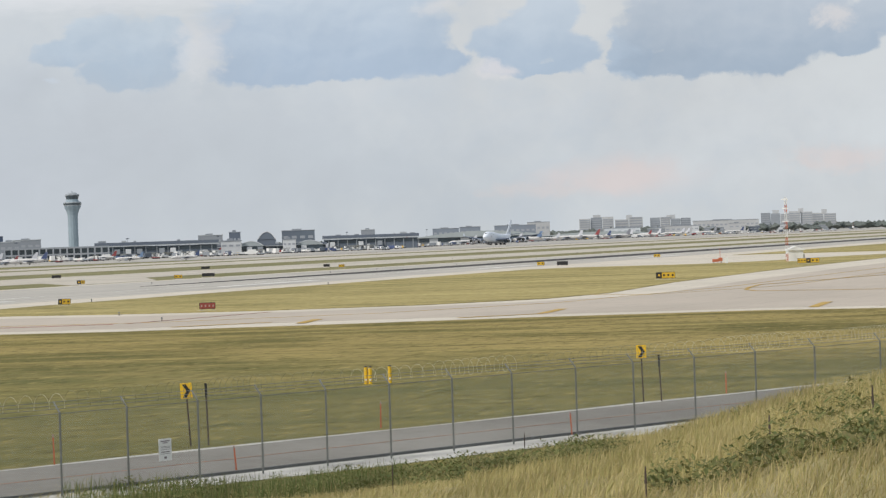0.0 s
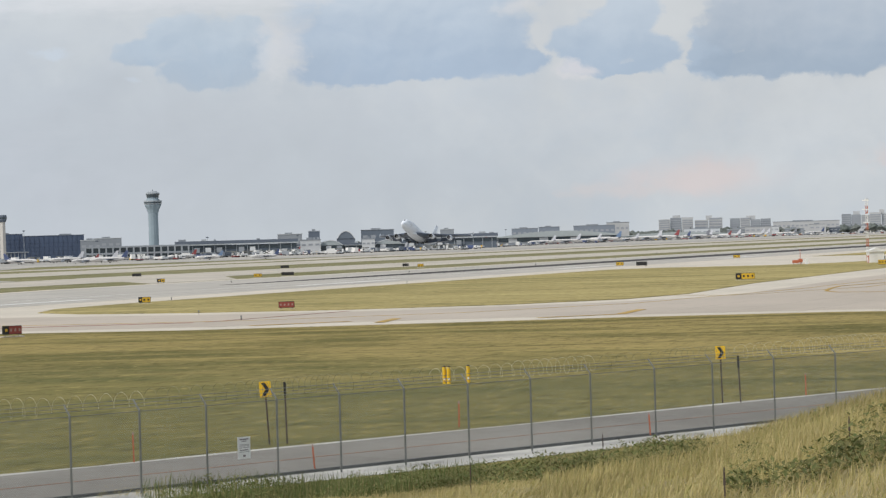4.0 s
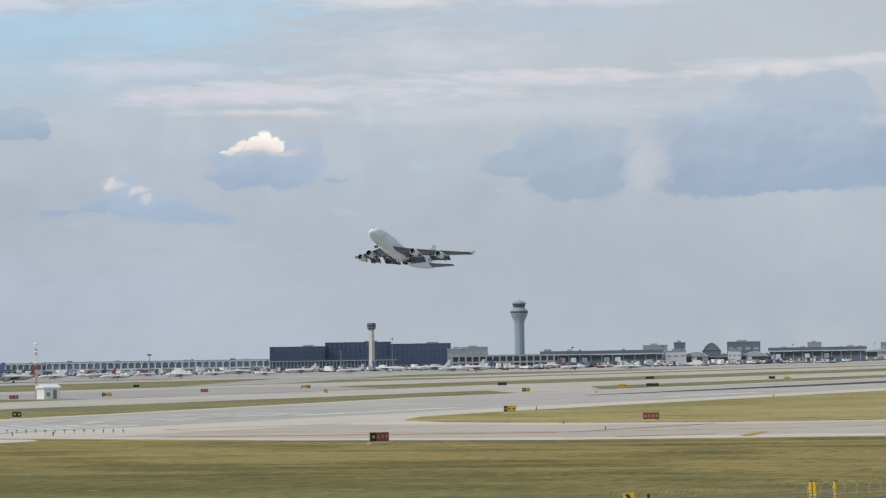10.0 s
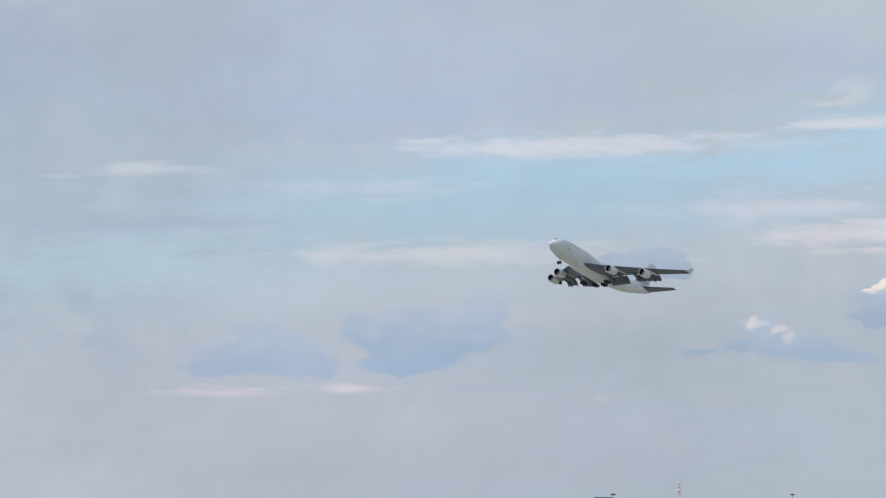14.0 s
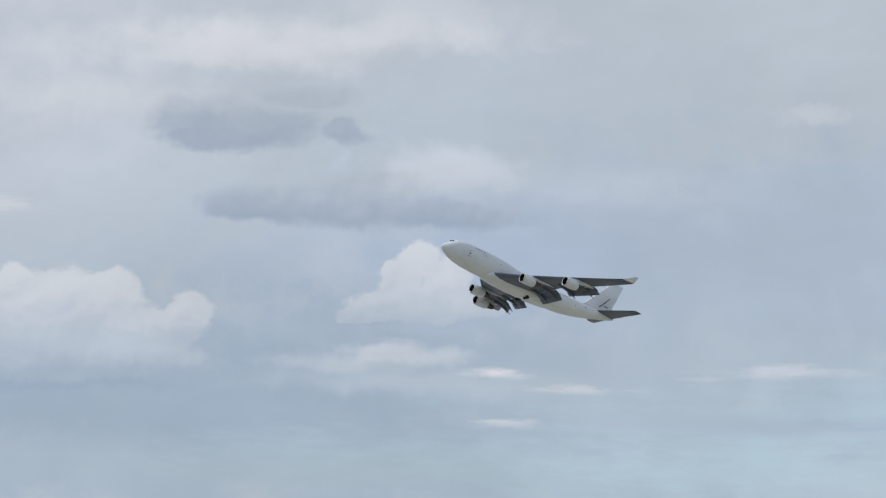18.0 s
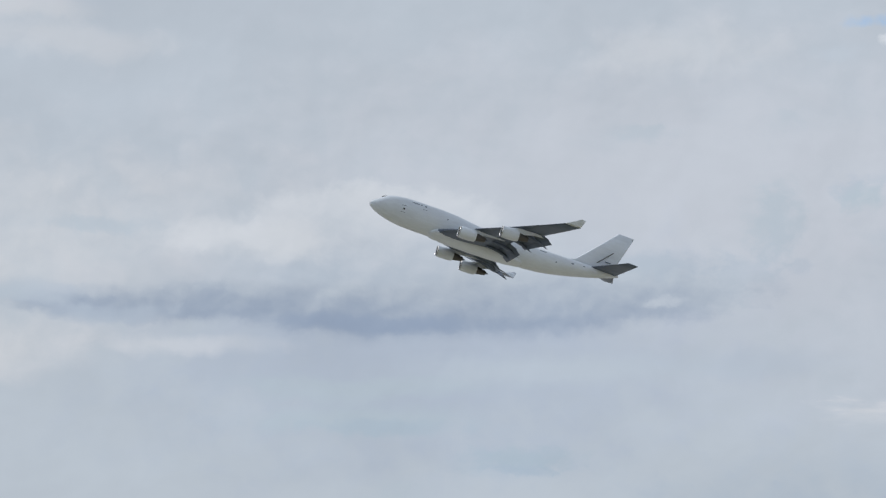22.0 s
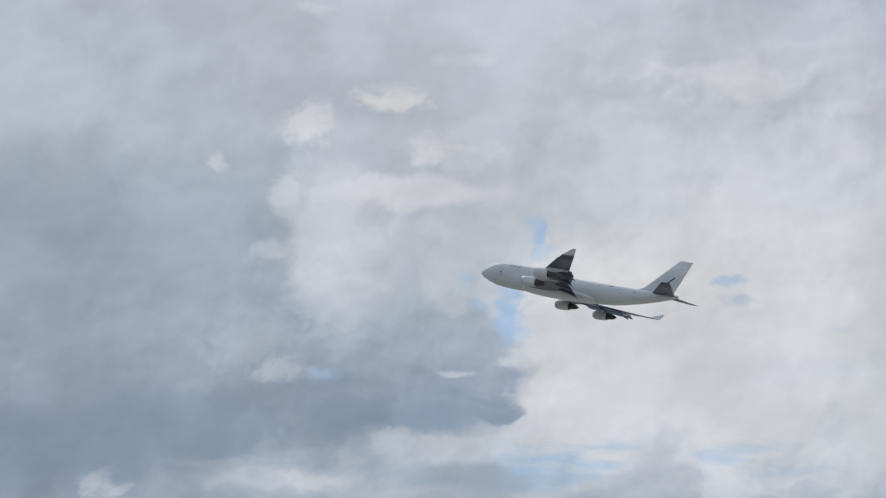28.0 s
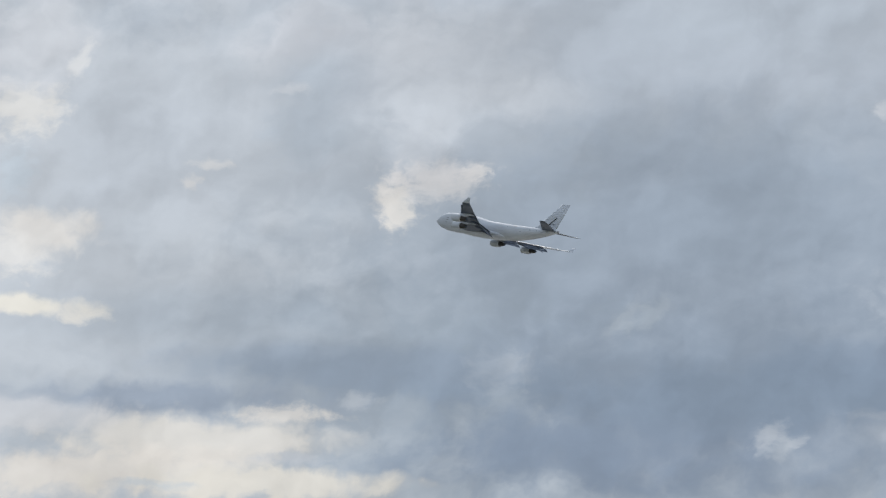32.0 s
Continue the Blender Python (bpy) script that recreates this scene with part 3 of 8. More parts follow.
cumulus(11.77, 14.64, (154, 171, 191), (205, 214, 225), 0.95, 0.20, (-34.44, 13.27, 0.79, 0.76), (-35.14, 12.68, 1.17, 0.76), (-35.68, 13.87, 0.60, 0.64), (-34.49, 12.63, 0.65, 0.59), (-35.16, 11.91, 1.17, 0.31))
cumulus(9.31, 11.79, (173, 188, 204), (209, 218, 228), 0.92, 0.20, (-35.03, 10.92, 0.78, 0.64), (-34.32, 11.38, 0.78, 0.43), (-35.04, 10.04, 1.42, 0.51))
close_deck()
open_deck("the dark mass and its rim of light")
patch(-44.16, 18.84, 3.77, 1.66, (197, 208, 220), 0.65, 0.55)
patch(-31.35, 13.55, 3.67, 1.91, (227, 229, 236), 0.60, 0.50)
patch(-38.82, 15.67, 1.59, 1.66, (233, 236, 242), 0.75, 0.42)
patch(-31.18, 16.37, 2.92, 0.64, (228, 232, 237), 0.65, 0.45)
patch(-36.43, 17.01, 1.86, 0.36, (235, 237, 242), 0.70, 0.42)
patch(-31.95, 17.71, 2.14, 0.38, (213, 220, 230), 0.60, 0.45)
patch(-37.51, 18.24, 1.88, 0.31, (211, 217, 228), 0.60, 0.45)
patch(-39.46, 18.26, 0.54, 0.51, (238, 239, 243), 0.85, 0.35)
patch(-37.59, 19.00, 0.84, 0.23, (242, 242, 244), 0.85, 0.35)
patch(-36.66, 17.82, 0.29, 0.28, (239, 240, 245), 0.80, 0.35)
patch(-30.01, 20.25, 1.76, 0.28, (231, 234, 240), 0.70, 0.40)
patch(-35.96, 20.18, 0.81, 0.13, (224, 228, 236), 0.60, 0.40)
patch(-39.59, 20.95, 0.41, 0.18, (228, 232, 237), 0.60, 0.40)
cumulus(11.06, 17.73, (160, 175, 193), (187, 198, 211), 0.94, 0.28, (-40.57, 14.83, 1.19, 1.91), (-39.68, 12.89, 1.70, 1.66), (-44.40, 14.10, 4.33, 2.55), (-41.77, 12.91, 2.61, 2.04), (-41.79, 16.09, 1.33, 1.15), (-40.45, 17.02, 0.59, 1.02), (-38.70, 13.51, 0.79, 0.76), (-44.89, 11.25, 5.45, 1.40))
patch(-41.40, 11.04, 3.37, 0.56, (147, 165, 186), 0.80, 0.50)
patch(-44.58, 14.46, 2.89, 1.27, (165, 180, 197), 0.60, 0.55)
patch(-41.40, 17.16, 0.29, 0.18, (228, 233, 240), 0.80, 0.35, -35)
patch(-39.81, 16.71, 0.35, 0.51, (227, 232, 239), 0.75, 0.35)
patch(-39.98, 15.41, 0.40, 0.28, (228, 233, 239), 0.70, 0.35)
patch(-38.24, 14.07, 0.66, 0.51, (211, 220, 230), 0.60, 0.40)
cumulus(11.58, 14.74, (150, 167, 188), (185, 197, 211), 0.96, 0.20, (-36.62, 13.72, 1.31, 0.89), (-35.11, 13.74, 0.92, 0.76), (-35.90, 13.09, 2.09, 1.21), (-36.87, 12.36, 1.96, 0.71), (-34.71, 13.01, 0.73, 0.76), (-37.13, 13.55, 0.73, 0.56), (-34.38, 12.28, 0.52, 0.31))
patch(-36.43, 11.93, 2.08, 0.33, (149, 167, 189), 0.75, 0.45)
patch(-35.37, 13.08, 0.34, 0.09, (221, 227, 236), 0.70, 0.40)
patch(-34.16, 14.40, 0.29, 0.59, (170, 203, 239), 0.85, 0.40)
patch(-33.90, 16.30, 0.24, 0.28, (174, 204, 239), 0.85, 0.40)
patch(-29.29, 15.68, 0.37, 0.13, (180, 206, 237), 0.85, 0.40)
patch(-38.35, 12.74, 0.31, 0.15, (180, 206, 236), 0.85, 0.40)
streak(-33.25, 11.30, 1.17, 0.25, (177, 208, 239), 0.90, 0.45)
streak(-31.72, 11.71, 0.47, 0.13, (188, 210, 229), 0.80, 0.45)
streak(-28.33, 11.98, 0.91, 0.14, (193, 214, 232), 0.80, 0.45)
streak(-33.33, 10.85, 0.73, 0.13, (188, 210, 229), 0.80, 0.45)
patch(-35.30, 15.00, 0.21, 0.15, (198, 214, 230), 0.70, 0.40)
patch(-35.26, 10.67, 1.94, 0.33, (169, 185, 202), 0.75, 0.40)
patch(-39.74, 10.21, 1.55, 0.33, (207, 215, 225), 0.70, 0.42)
patch(-37.71, 10.49, 0.78, 0.25, (196, 206, 218), 0.60, 0.42)
patch(-30.54, 11.40, 0.78, 0.76, (202, 213, 226), 0.70, 0.40)
patch(-33.37, 12.75, 0.78, 0.46, (234, 236, 240), 0.70, 0.40)
patch(-33.84, 13.60, 0.47, 0.25, (236, 238, 242), 0.70, 0.40)
close_deck()
open_deck("the slate decks at the end")
patch(-52.70, 17.52, 0.93, 0.76, (228, 233, 241), 0.60, 0.50)
patch(-51.72, 16.28, 1.72, 0.56, (217, 225, 234), 0.60, 0.45)
patch(-44.72, 17.56, 3.47, 1.15, (195, 205, 218), 0.55, 0.50)
patch(-46.15, 14.07, 4.73, 2.29, (168, 182, 199), 0.55, 0.55)
patch(-37.49, 19.12, 0.81, 0.33, (233, 235, 238), 0.75, 0.35)
patch(-36.47, 18.12, 0.67, 0.31, (229, 233, 237), 0.70, 0.38)
patch(-33.99, 16.54, 0.27, 0.25, (174, 203, 238), 0.80, 0.40)
patch(-34.39, 14.90, 0.29, 0.59, (174, 203, 238), 0.75, 0.40)
patch(-35.46, 15.21, 0.21, 0.15, (181, 208, 238), 0.70, 0.40)
patch(-40.27, 13.28, 1.18, 0.64, (198, 208, 220), 0.60, 0.42)
patch(-39.43, 12.72, 0.65, 0.25, (217, 224, 233), 0.60, 0.40)
patch(-50.44, 10.22, 3.11, 0.43, (153, 170, 190), 0.75, 0.50)
patch(-44.90, 10.25, 3.88, 0.71, (154, 170, 190), 0.70, 0.50)
patch(-41.62, 11.17, 2.21, 0.33, (149, 166, 187), 0.70, 0.50)
patch(-46.30, 12.13, 0.23, 0.56, (186, 198, 210), 0.70, 0.40, -50)
patch(-49.49, 9.84, 0.72, 0.51, (185, 197, 209), 0.60, 0.42)
patch(-42.89, 9.63, 0.18, 0.23, (208, 216, 226), 0.80, 0.38, -40)
patch(-52.42, 13.90, 0.39, 0.56, (244, 242, 237), 0.90, 0.32)
patch(-51.59, 14.47, 1.05, 0.38, (233, 234, 236), 0.80, 0.35)
patch(-50.72, 14.82, 0.29, 0.18, (240, 239, 238), 0.85, 0.32)
patch(-52.17, 15.28, 0.79, 0.76, (219, 225, 233), 0.60, 0.42)
patch(-50.18, 16.58, 1.59, 0.51, (211, 219, 229), 0.55, 0.45)
patch(-55.06, 17.38, 1.33, 0.76, (225, 229, 237), 0.55, 0.45)
patch(-54.68, 15.03, 0.79, 0.76, (198, 208, 220), 0.55, 0.45)
patch(-53.60, 16.47, 0.80, 0.64, (196, 206, 219), 0.50, 0.45)
patch(-46.57, 9.23, 3.87, 1.02, (145, 161, 182), 0.70, 0.50)
patch(-52.37, 10.12, 4.14, 0.43, (160, 176, 195), 0.70, 0.50)
patch(-40.86, 11.64, 2.86, 0.56, (152, 169, 190), 0.70, 0.48)
patch(-49.36, 10.74, 0.29, 0.23, (195, 205, 216), 0.70, 0.38)
patch(-43.10, 9.50, 0.31, 0.33, (200, 209, 219), 0.75, 0.36, -40)
patch(-40.62, 10.49, 1.04, 0.15, (200, 208, 218), 0.70, 0.40)
patch(-38.42, 10.35, 0.91, 0.18, (219, 224, 231), 0.70, 0.38)
patch(-37.83, 9.52, 1.55, 0.38, (189, 200, 212), 0.50, 0.45)
patch(-51.59, 17.11, 2.27, 1.27, (217, 224, 233), 0.60, 0.50)
patch(-58.47, 14.32, 2.23, 1.66, (204, 213, 224), 0.60, 0.50)
patch(-54.63, 15.93, 0.93, 1.53, (185, 197, 210), 0.60, 0.45)
patch(-58.70, 17.22, 1.07, 0.51, (183, 195, 209), 0.50, 0.50)
patch(-44.04, 15.02, 4.75, 1.91, (167, 181, 197), 0.55, 0.55)
patch(-44.21, 10.56, 4.66, 0.89, (146, 163, 183), 0.70, 0.50)
patch(-47.87, 8.74, 4.12, 0.64, (145, 161, 182), 0.65, 0.50)
patch(-53.26, 10.22, 3.88, 0.43, (160, 175, 193), 0.70, 0.48)
patch(-57.32, 8.80, 3.61, 0.41, (156, 171, 191), 0.75, 0.45)
patch(-55.32, 10.95, 4.93, 0.64, (178, 191, 205), 0.50, 0.50)
patch(-61.28, 14.68, 0.84, 0.59, (247, 247, 245), 1.00, 0.34)
patch(-61.40, 16.12, 1.46, 0.89, (230, 234, 241), 0.60, 0.45)
patch(-60.14, 16.02, 0.24, 0.43, (239, 242, 245), 1.00, 0.34)
patch(-60.32, 12.17, 1.30, 0.46, (247, 246, 244), 1.00, 0.34)
patch(-60.86, 11.57, 0.78, 0.51, (245, 245, 244), 1.00, 0.34)
patch(-60.28, 10.45, 1.42, 0.25, (249, 247, 239), 1.00, 0.34)
patch(-59.20, 10.49, 0.52, 0.17, (247, 245, 239), 0.85, 0.36)
patch(-61.34, 13.20, 0.47, 0.56, (218, 232, 245), 0.70, 0.40)
patch(-57.12, 13.70, 0.16, 0.20, (236, 236, 236), 0.75, 0.35)
patch(-56.75, 14.21, 0.39, 0.11, (236, 237, 238), 0.75, 0.35)
patch(-55.20, 16.17, 0.34, 0.13, (221, 226, 233), 0.70, 0.38)
patch(-52.62, 14.03, 0.39, 0.61, (240, 238, 235), 0.85, 0.34)
patch(-51.66, 14.73, 1.05, 0.33, (233, 233, 235), 0.80, 0.36)
patch(-43.36, 9.70, 0.31, 0.36, (198, 206, 216), 0.75, 0.36, -40)
patch(-49.52, 10.58, 0.73, 0.43, (184, 195, 208), 0.60, 0.42)
patch(-46.84, 12.05, 0.21, 0.51, (187, 198, 209), 0.60, 0.40, -40)
patch(-56.42, 7.98, 3.34, 0.59, (238, 236, 231), 0.90, 0.36)
patch(-54.24, 8.93, 1.16, 0.20, (240, 237, 232), 0.90, 0.36)
patch(-58.56, 6.97, 3.59, 0.64, (242, 238, 232), 0.90, 0.36)
patch(-60.12, 8.00, 1.67, 0.43, (225, 228, 233), 0.75, 0.40)
patch(-55.15, 7.21, 3.59, 0.33, (239, 236, 228), 0.90, 0.36)
patch(-54.09, 7.86, 0.90, 0.15, (210, 216, 224), 0.80, 0.36)
patch(-57.03, 6.94, 0.90, 0.11, (204, 216, 227), 0.70, 0.38)
patch(-52.75, 8.49, 0.77, 0.33, (200, 209, 218), 0.60, 0.42)
patch(-52.64, 9.53, 0.39, 0.18, (208, 216, 225), 0.70, 0.38)
close_deck()
glow = W.node("ShaderNodeBackground")
W.put(FIELDS["sky"], glow.inputs[0])
W.put(shade, glow.inputs[1])
W.put(glow.outputs[0], W.node("ShaderNodeOutputWorld").inputs[0])
world.cycles.sampling_method, world.cycles.sample_map_resolution = "MANUAL", 256
# ---- building helpers ----
def empty(name, m, label="", category="", group="", kind=""):
    ob = new(name)
    ob.matrix_world = m
    ob.empty_display_size = 0.2
    return tagged(ob, label, category, group, kind)


def mesh_of(name, bm, material, smooth=False):
    me = bpy.data.meshes.new(name)
    bmesh.ops.recalc_face_normals(bm, faces=bm.faces)
    bm.to_mesh(me)
    bm.free()
    me.materials.append(material)
    if smooth:
        for p in me.polygons:
            p.use_smooth = True
    return me


def part(name, bm, material, parent, label="", m=None, smooth=False):
    ob = new(name, mesh_of(name, bm, material, smooth) if isinstance(bm, bmesh.types.BMesh) else bm)
    ob.parent = parent
    if m is not None:
        ob.matrix_basis = m
    return tagged(ob, label)


def thing(name, bm, material, m, label="", category="", group="", kind="", smooth=False):
    ob = new(name, mesh_of(name, bm, material, smooth) if isinstance(bm, bmesh.types.BMesh) else bm)
    ob.matrix_world = m
    return tagged(ob, label, category, group, kind)


def box(bm, x0, x1, y0, y1, z0, z1, bevel=0.0):
    made = bmesh.ops.create_cube(bm, size=1.0, matrix=Matrix.Translation(((x0 + x1) / 2, (y0 + y1) / 2, (z0 + z1) / 2))
                                 @ Matrix.Diagonal((x1 - x0, y1 - y0, z1 - z0, 1)))
    if bevel:
        edges = list({e for v in made["verts"] for e in v.link_edges})
        bmesh.ops.bevel(bm, geom=edges, offset=bevel, segments=1, affect="EDGES")
    return bm


def boxes(*rows, bevel=0.0):
    bm = bmesh.new()
    for r in rows:
        box(bm, *r, bevel=bevel)
    return bm


def tube(bm, a, b, r0, r1=None, n=8):
    a, b = Vector(a), Vector(b)
    m = Matrix.Translation((a + b) / 2) @ (b - a).to_track_quat("Z", "Y").to_matrix().to_4x4()
    bmesh.ops.create_cone(bm, cap_ends=True, segments=n, radius1=r0, radius2=r0 if r1 is None else r1, depth=(b - a).length, matrix=m)
    return bm


def loft(bm, rings, cap=True):
    """Skin through rings of equal numbers of points."""
    rows = [[bm.verts.new(p) for p in ring] for ring in rings]
    for a, b in zip(rows, rows[1:]):
        for i in range(len(a)):
            j = (i + 1) % len(a)
            bm.faces.new((a[i], a[j], b[j], b[i]))
    if cap:
        bm.faces.new(rows[0])
        bm.faces.new(rows[-1][::-1])
    return bm


def prism(bm, outline, z0, z1):
    """A flat outline (x, y) raised from z0 to z1."""
    return loft(bm, [[(x, y, z0) for x, y in outline], [(x, y, z1) for x, y in outline]])


# ---- materials ----
def surface(name, colour, rough=0.7, metal=0.0, scale=1.0, vary=0.15, bump=0.0, second=None, coords="Object", stretch=(1, 1, 1), spec=0.5, random_part=0.0):
    """Colour with two scales of variation, roughness and fine relief."""
    mat = bpy.data.materials.new(name)
    mat.use_nodes = True
    n = Net(mat.node_tree)
    out = n.node("ShaderNodeOutputMaterial")
    b = n.node("ShaderNodeBsdfPrincipled")
    n.put(b.outputs[0], out.inputs[0])
    place = n.vec("MULTIPLY", n.node("ShaderNodeTexCoord").outputs[coords], stretch)
    coarse = n.noise(place, scale * 0.13, 4, 0.6)
    fine = n.noise(place, scale * 1.7, 5, 0.65)
    k = n.math("ADD", n.math("MULTIPLY", coarse, 0.6), n.math("MULTIPLY", fine, 0.4))
    k = n.ramp(k, 0.3, 0.7)
    dark = tuple(c * (1 - vary) for c in colour)
    light = second or tuple(min(1.0, c * (1 + vary)) for c in colour)
    col = n.mix(dark, light, k)
    if random_part:
        r = n.node("ShaderNodeObjectInfo").outputs["Random"]
        col = n.mix(col, tuple(c * 0.5 for c in colour), n.math("MULTIPLY", r, random_part))
    n.put(col, b.inputs["Base Color"])
    n.put(n.ramp(fine, 0.2, 0.8, max(0.02, rough - 0.1), min(1.0, rough + 0.1)), b.inputs["Roughness"])
    b.inputs["Metallic"].default_value = metal
    b.inputs["Specular IOR Level"].default_value = spec
    if bump:
        bp = n.node("ShaderNodeBump")
        bp.inputs["Strength"].default_value, bp.inputs["Distance"].default_value = 0.6, bump
        n.put(fine, bp.inputs["Height"])
        n.put(bp.outputs[0], b.inputs["Normal"])
    return mat


PAINT_WHITE = surface("aircraft_white_paint", (0.72, 0.765, 0.83), 0.65, scale=0.9, vary=0.10, spec=0.05, stretch=(0.25, 1, 1))
AIRLINER_WHITE = surface("airliner_white_paint", (0.62, 0.61, 0.60), 0.5, scale=0.6, vary=0.12, spec=0.3)
PAINT_GREY = surface("wing_grey_paint", (0.105, 0.135, 0.19), 0.45, scale=0.8, vary=0.12)
METAL = surface("bare_metal", (0.45, 0.455, 0.47), 0.5, 0.8, scale=2, vary=0.1)
HOT_METAL = surface("heat_stained_metal", (0.10, 0.095, 0.09), 0.55, 0.5, scale=2, vary=0.2)
DARK = surface("dark_hollow", (0.012, 0.012, 0.014), 0.5, scale=3, vary=0.3)
RUBBER = surface("tyre_rubber", (0.02, 0.02, 0.02), 0.85, scale=4, vary=0.3)
GRASS = surface("mown_grass", (0.19, 0.165, 0.062), 0.95, scale=0.12, vary=0.2, second=(0.17, 0.18, 0.06))

# ---- ground ----
ground = thing("ground", boxes((-6000, 6000, -6000, 6000, -3.0, 0.0)), GRASS, pose(0, 0, 0), "mown airfield grass, dry and patchy", "grass", kind="structure")


def slab(name, outline, z, material, label, category, thick=0.3, kind="structure"):
    return thing(name, prism(bmesh.new(), outline, z - thick, z), material, pose(0, 0, 0), label, category, kind=kind)


# ---- the freighter ----
# Local space: x ahead, y to port, z up; the origin lies 34 m behind the nose tip and 5 m over the wheels' feet.
HULL = [(0, 0.06, 5.7, 5.5), (0.35, 0.62, 6.2, 4.98), (1.0, 1.08, 6.75, 4.5), (2, 1.62, 7.4, 4.0), (3.2, 2.1, 8.35, 3.5), (4.5, 2.48, 9.1, 3.1), (6.5, 2.88, 9.62, 2.62), (9, 3.14, 9.9, 2.3),
        (13, 3.25, 10.0, 2.12), (19, 3.25, 9.98, 2.1), (23, 3.25, 9.75, 2.1), (27, 3.25, 9.2, 2.1), (31, 3.25, 8.72, 2.1), (36, 3.25, 8.58, 2.1), (44, 3.25, 8.55, 2.15),
        (48, 3.2, 8.55, 2.5), (52, 3.02, 8.56, 3.2), (56, 2.68, 8.6, 4.1), (60, 2.2, 8.68, 5.15), (64, 1.55, 8.8, 6.3), (66.5, 1.05, 8.85, 7.05), (68.3, 0.55, 8.75, 7.7)]


def hull_at(x):
    for a, b in zip(HULL, HULL[1:]):
        if a[0] <= x <= b[0]:
            k = (x - a[0]) / (b[0] - a[0])
            return [a[i] + (b[i] - a[i]) * k for i in (1, 2, 3)]


def on_skin(x, z, side, proud=0.03):
    w, top, bottom = hull_at(x)
    mid, hh = (top + bottom) / 2, (top - bottom) / 2
    return (34 - x, side * (w * math.sqrt(max(0.0, 1 - ((z - mid) / hh) ** 2)) + proud), z - 5)


def patch(x0, x1, z0, z1, side, shear=0.0, proud=0.03, n=4):
    """A thin plate that follows the hull's side."""
    bm = bmesh.new()
    loft(bm, [[on_skin(x0 + (x1 - x0) * i / n, z0 + shear * i / n, side, proud), on_skin(x0 + (x1 - x0) * i / n, z1 + shear * i / n, side, proud),
               on_skin(x0 + (x1 - x0) * i / n, z1 + shear * i / n, side, -0.1), on_skin(x0 + (x1 - x0) * i / n, z0 + shear * i / n, side, -0.1)] for i in range(n + 1)])
    return bm


def foil(x, y, z, chord, thick, upright=False, n=9, droop=0.0):
    """A wing section: leading edge at x metres behind the nose."""
    pts = []
    for sign in (1, -1):
        for i in range(n + 1):
            if sign == -1 and i in (0, n):
                continue
            k = 0.5 - 0.5 * math.cos(math.pi * (1 - i / n if sign == 1 else i / n))
            t = thick * chord * 5 * (0.2969 * math.sqrt(k) - 0.126 * k - 0.3516 * k * k + 0.2843 * k ** 3 - 0.1015 * k ** 4)
            t = t * (1.1 if sign == 1 else 0.9) if not upright else t
            dz = -droop * k
            pts.append((34 - x - k * chord, y + sign * t, z - 5) if upright else (34 - x - k * chord, y, z - 5 + sign * t + dz))
    return pts


def wing_z(y):
    return 3.5 + (y - 3) * 0.105 + 1.25 * (y / 31.3) ** 2


def lead(y):
    return 18.6 + (y - 3.0) * 0.915


def trail(y):
    return 35.6 + (y - 3.0) * 0.17 if y < 12.2 else 37.16 + (y - 12.2) * 0.602


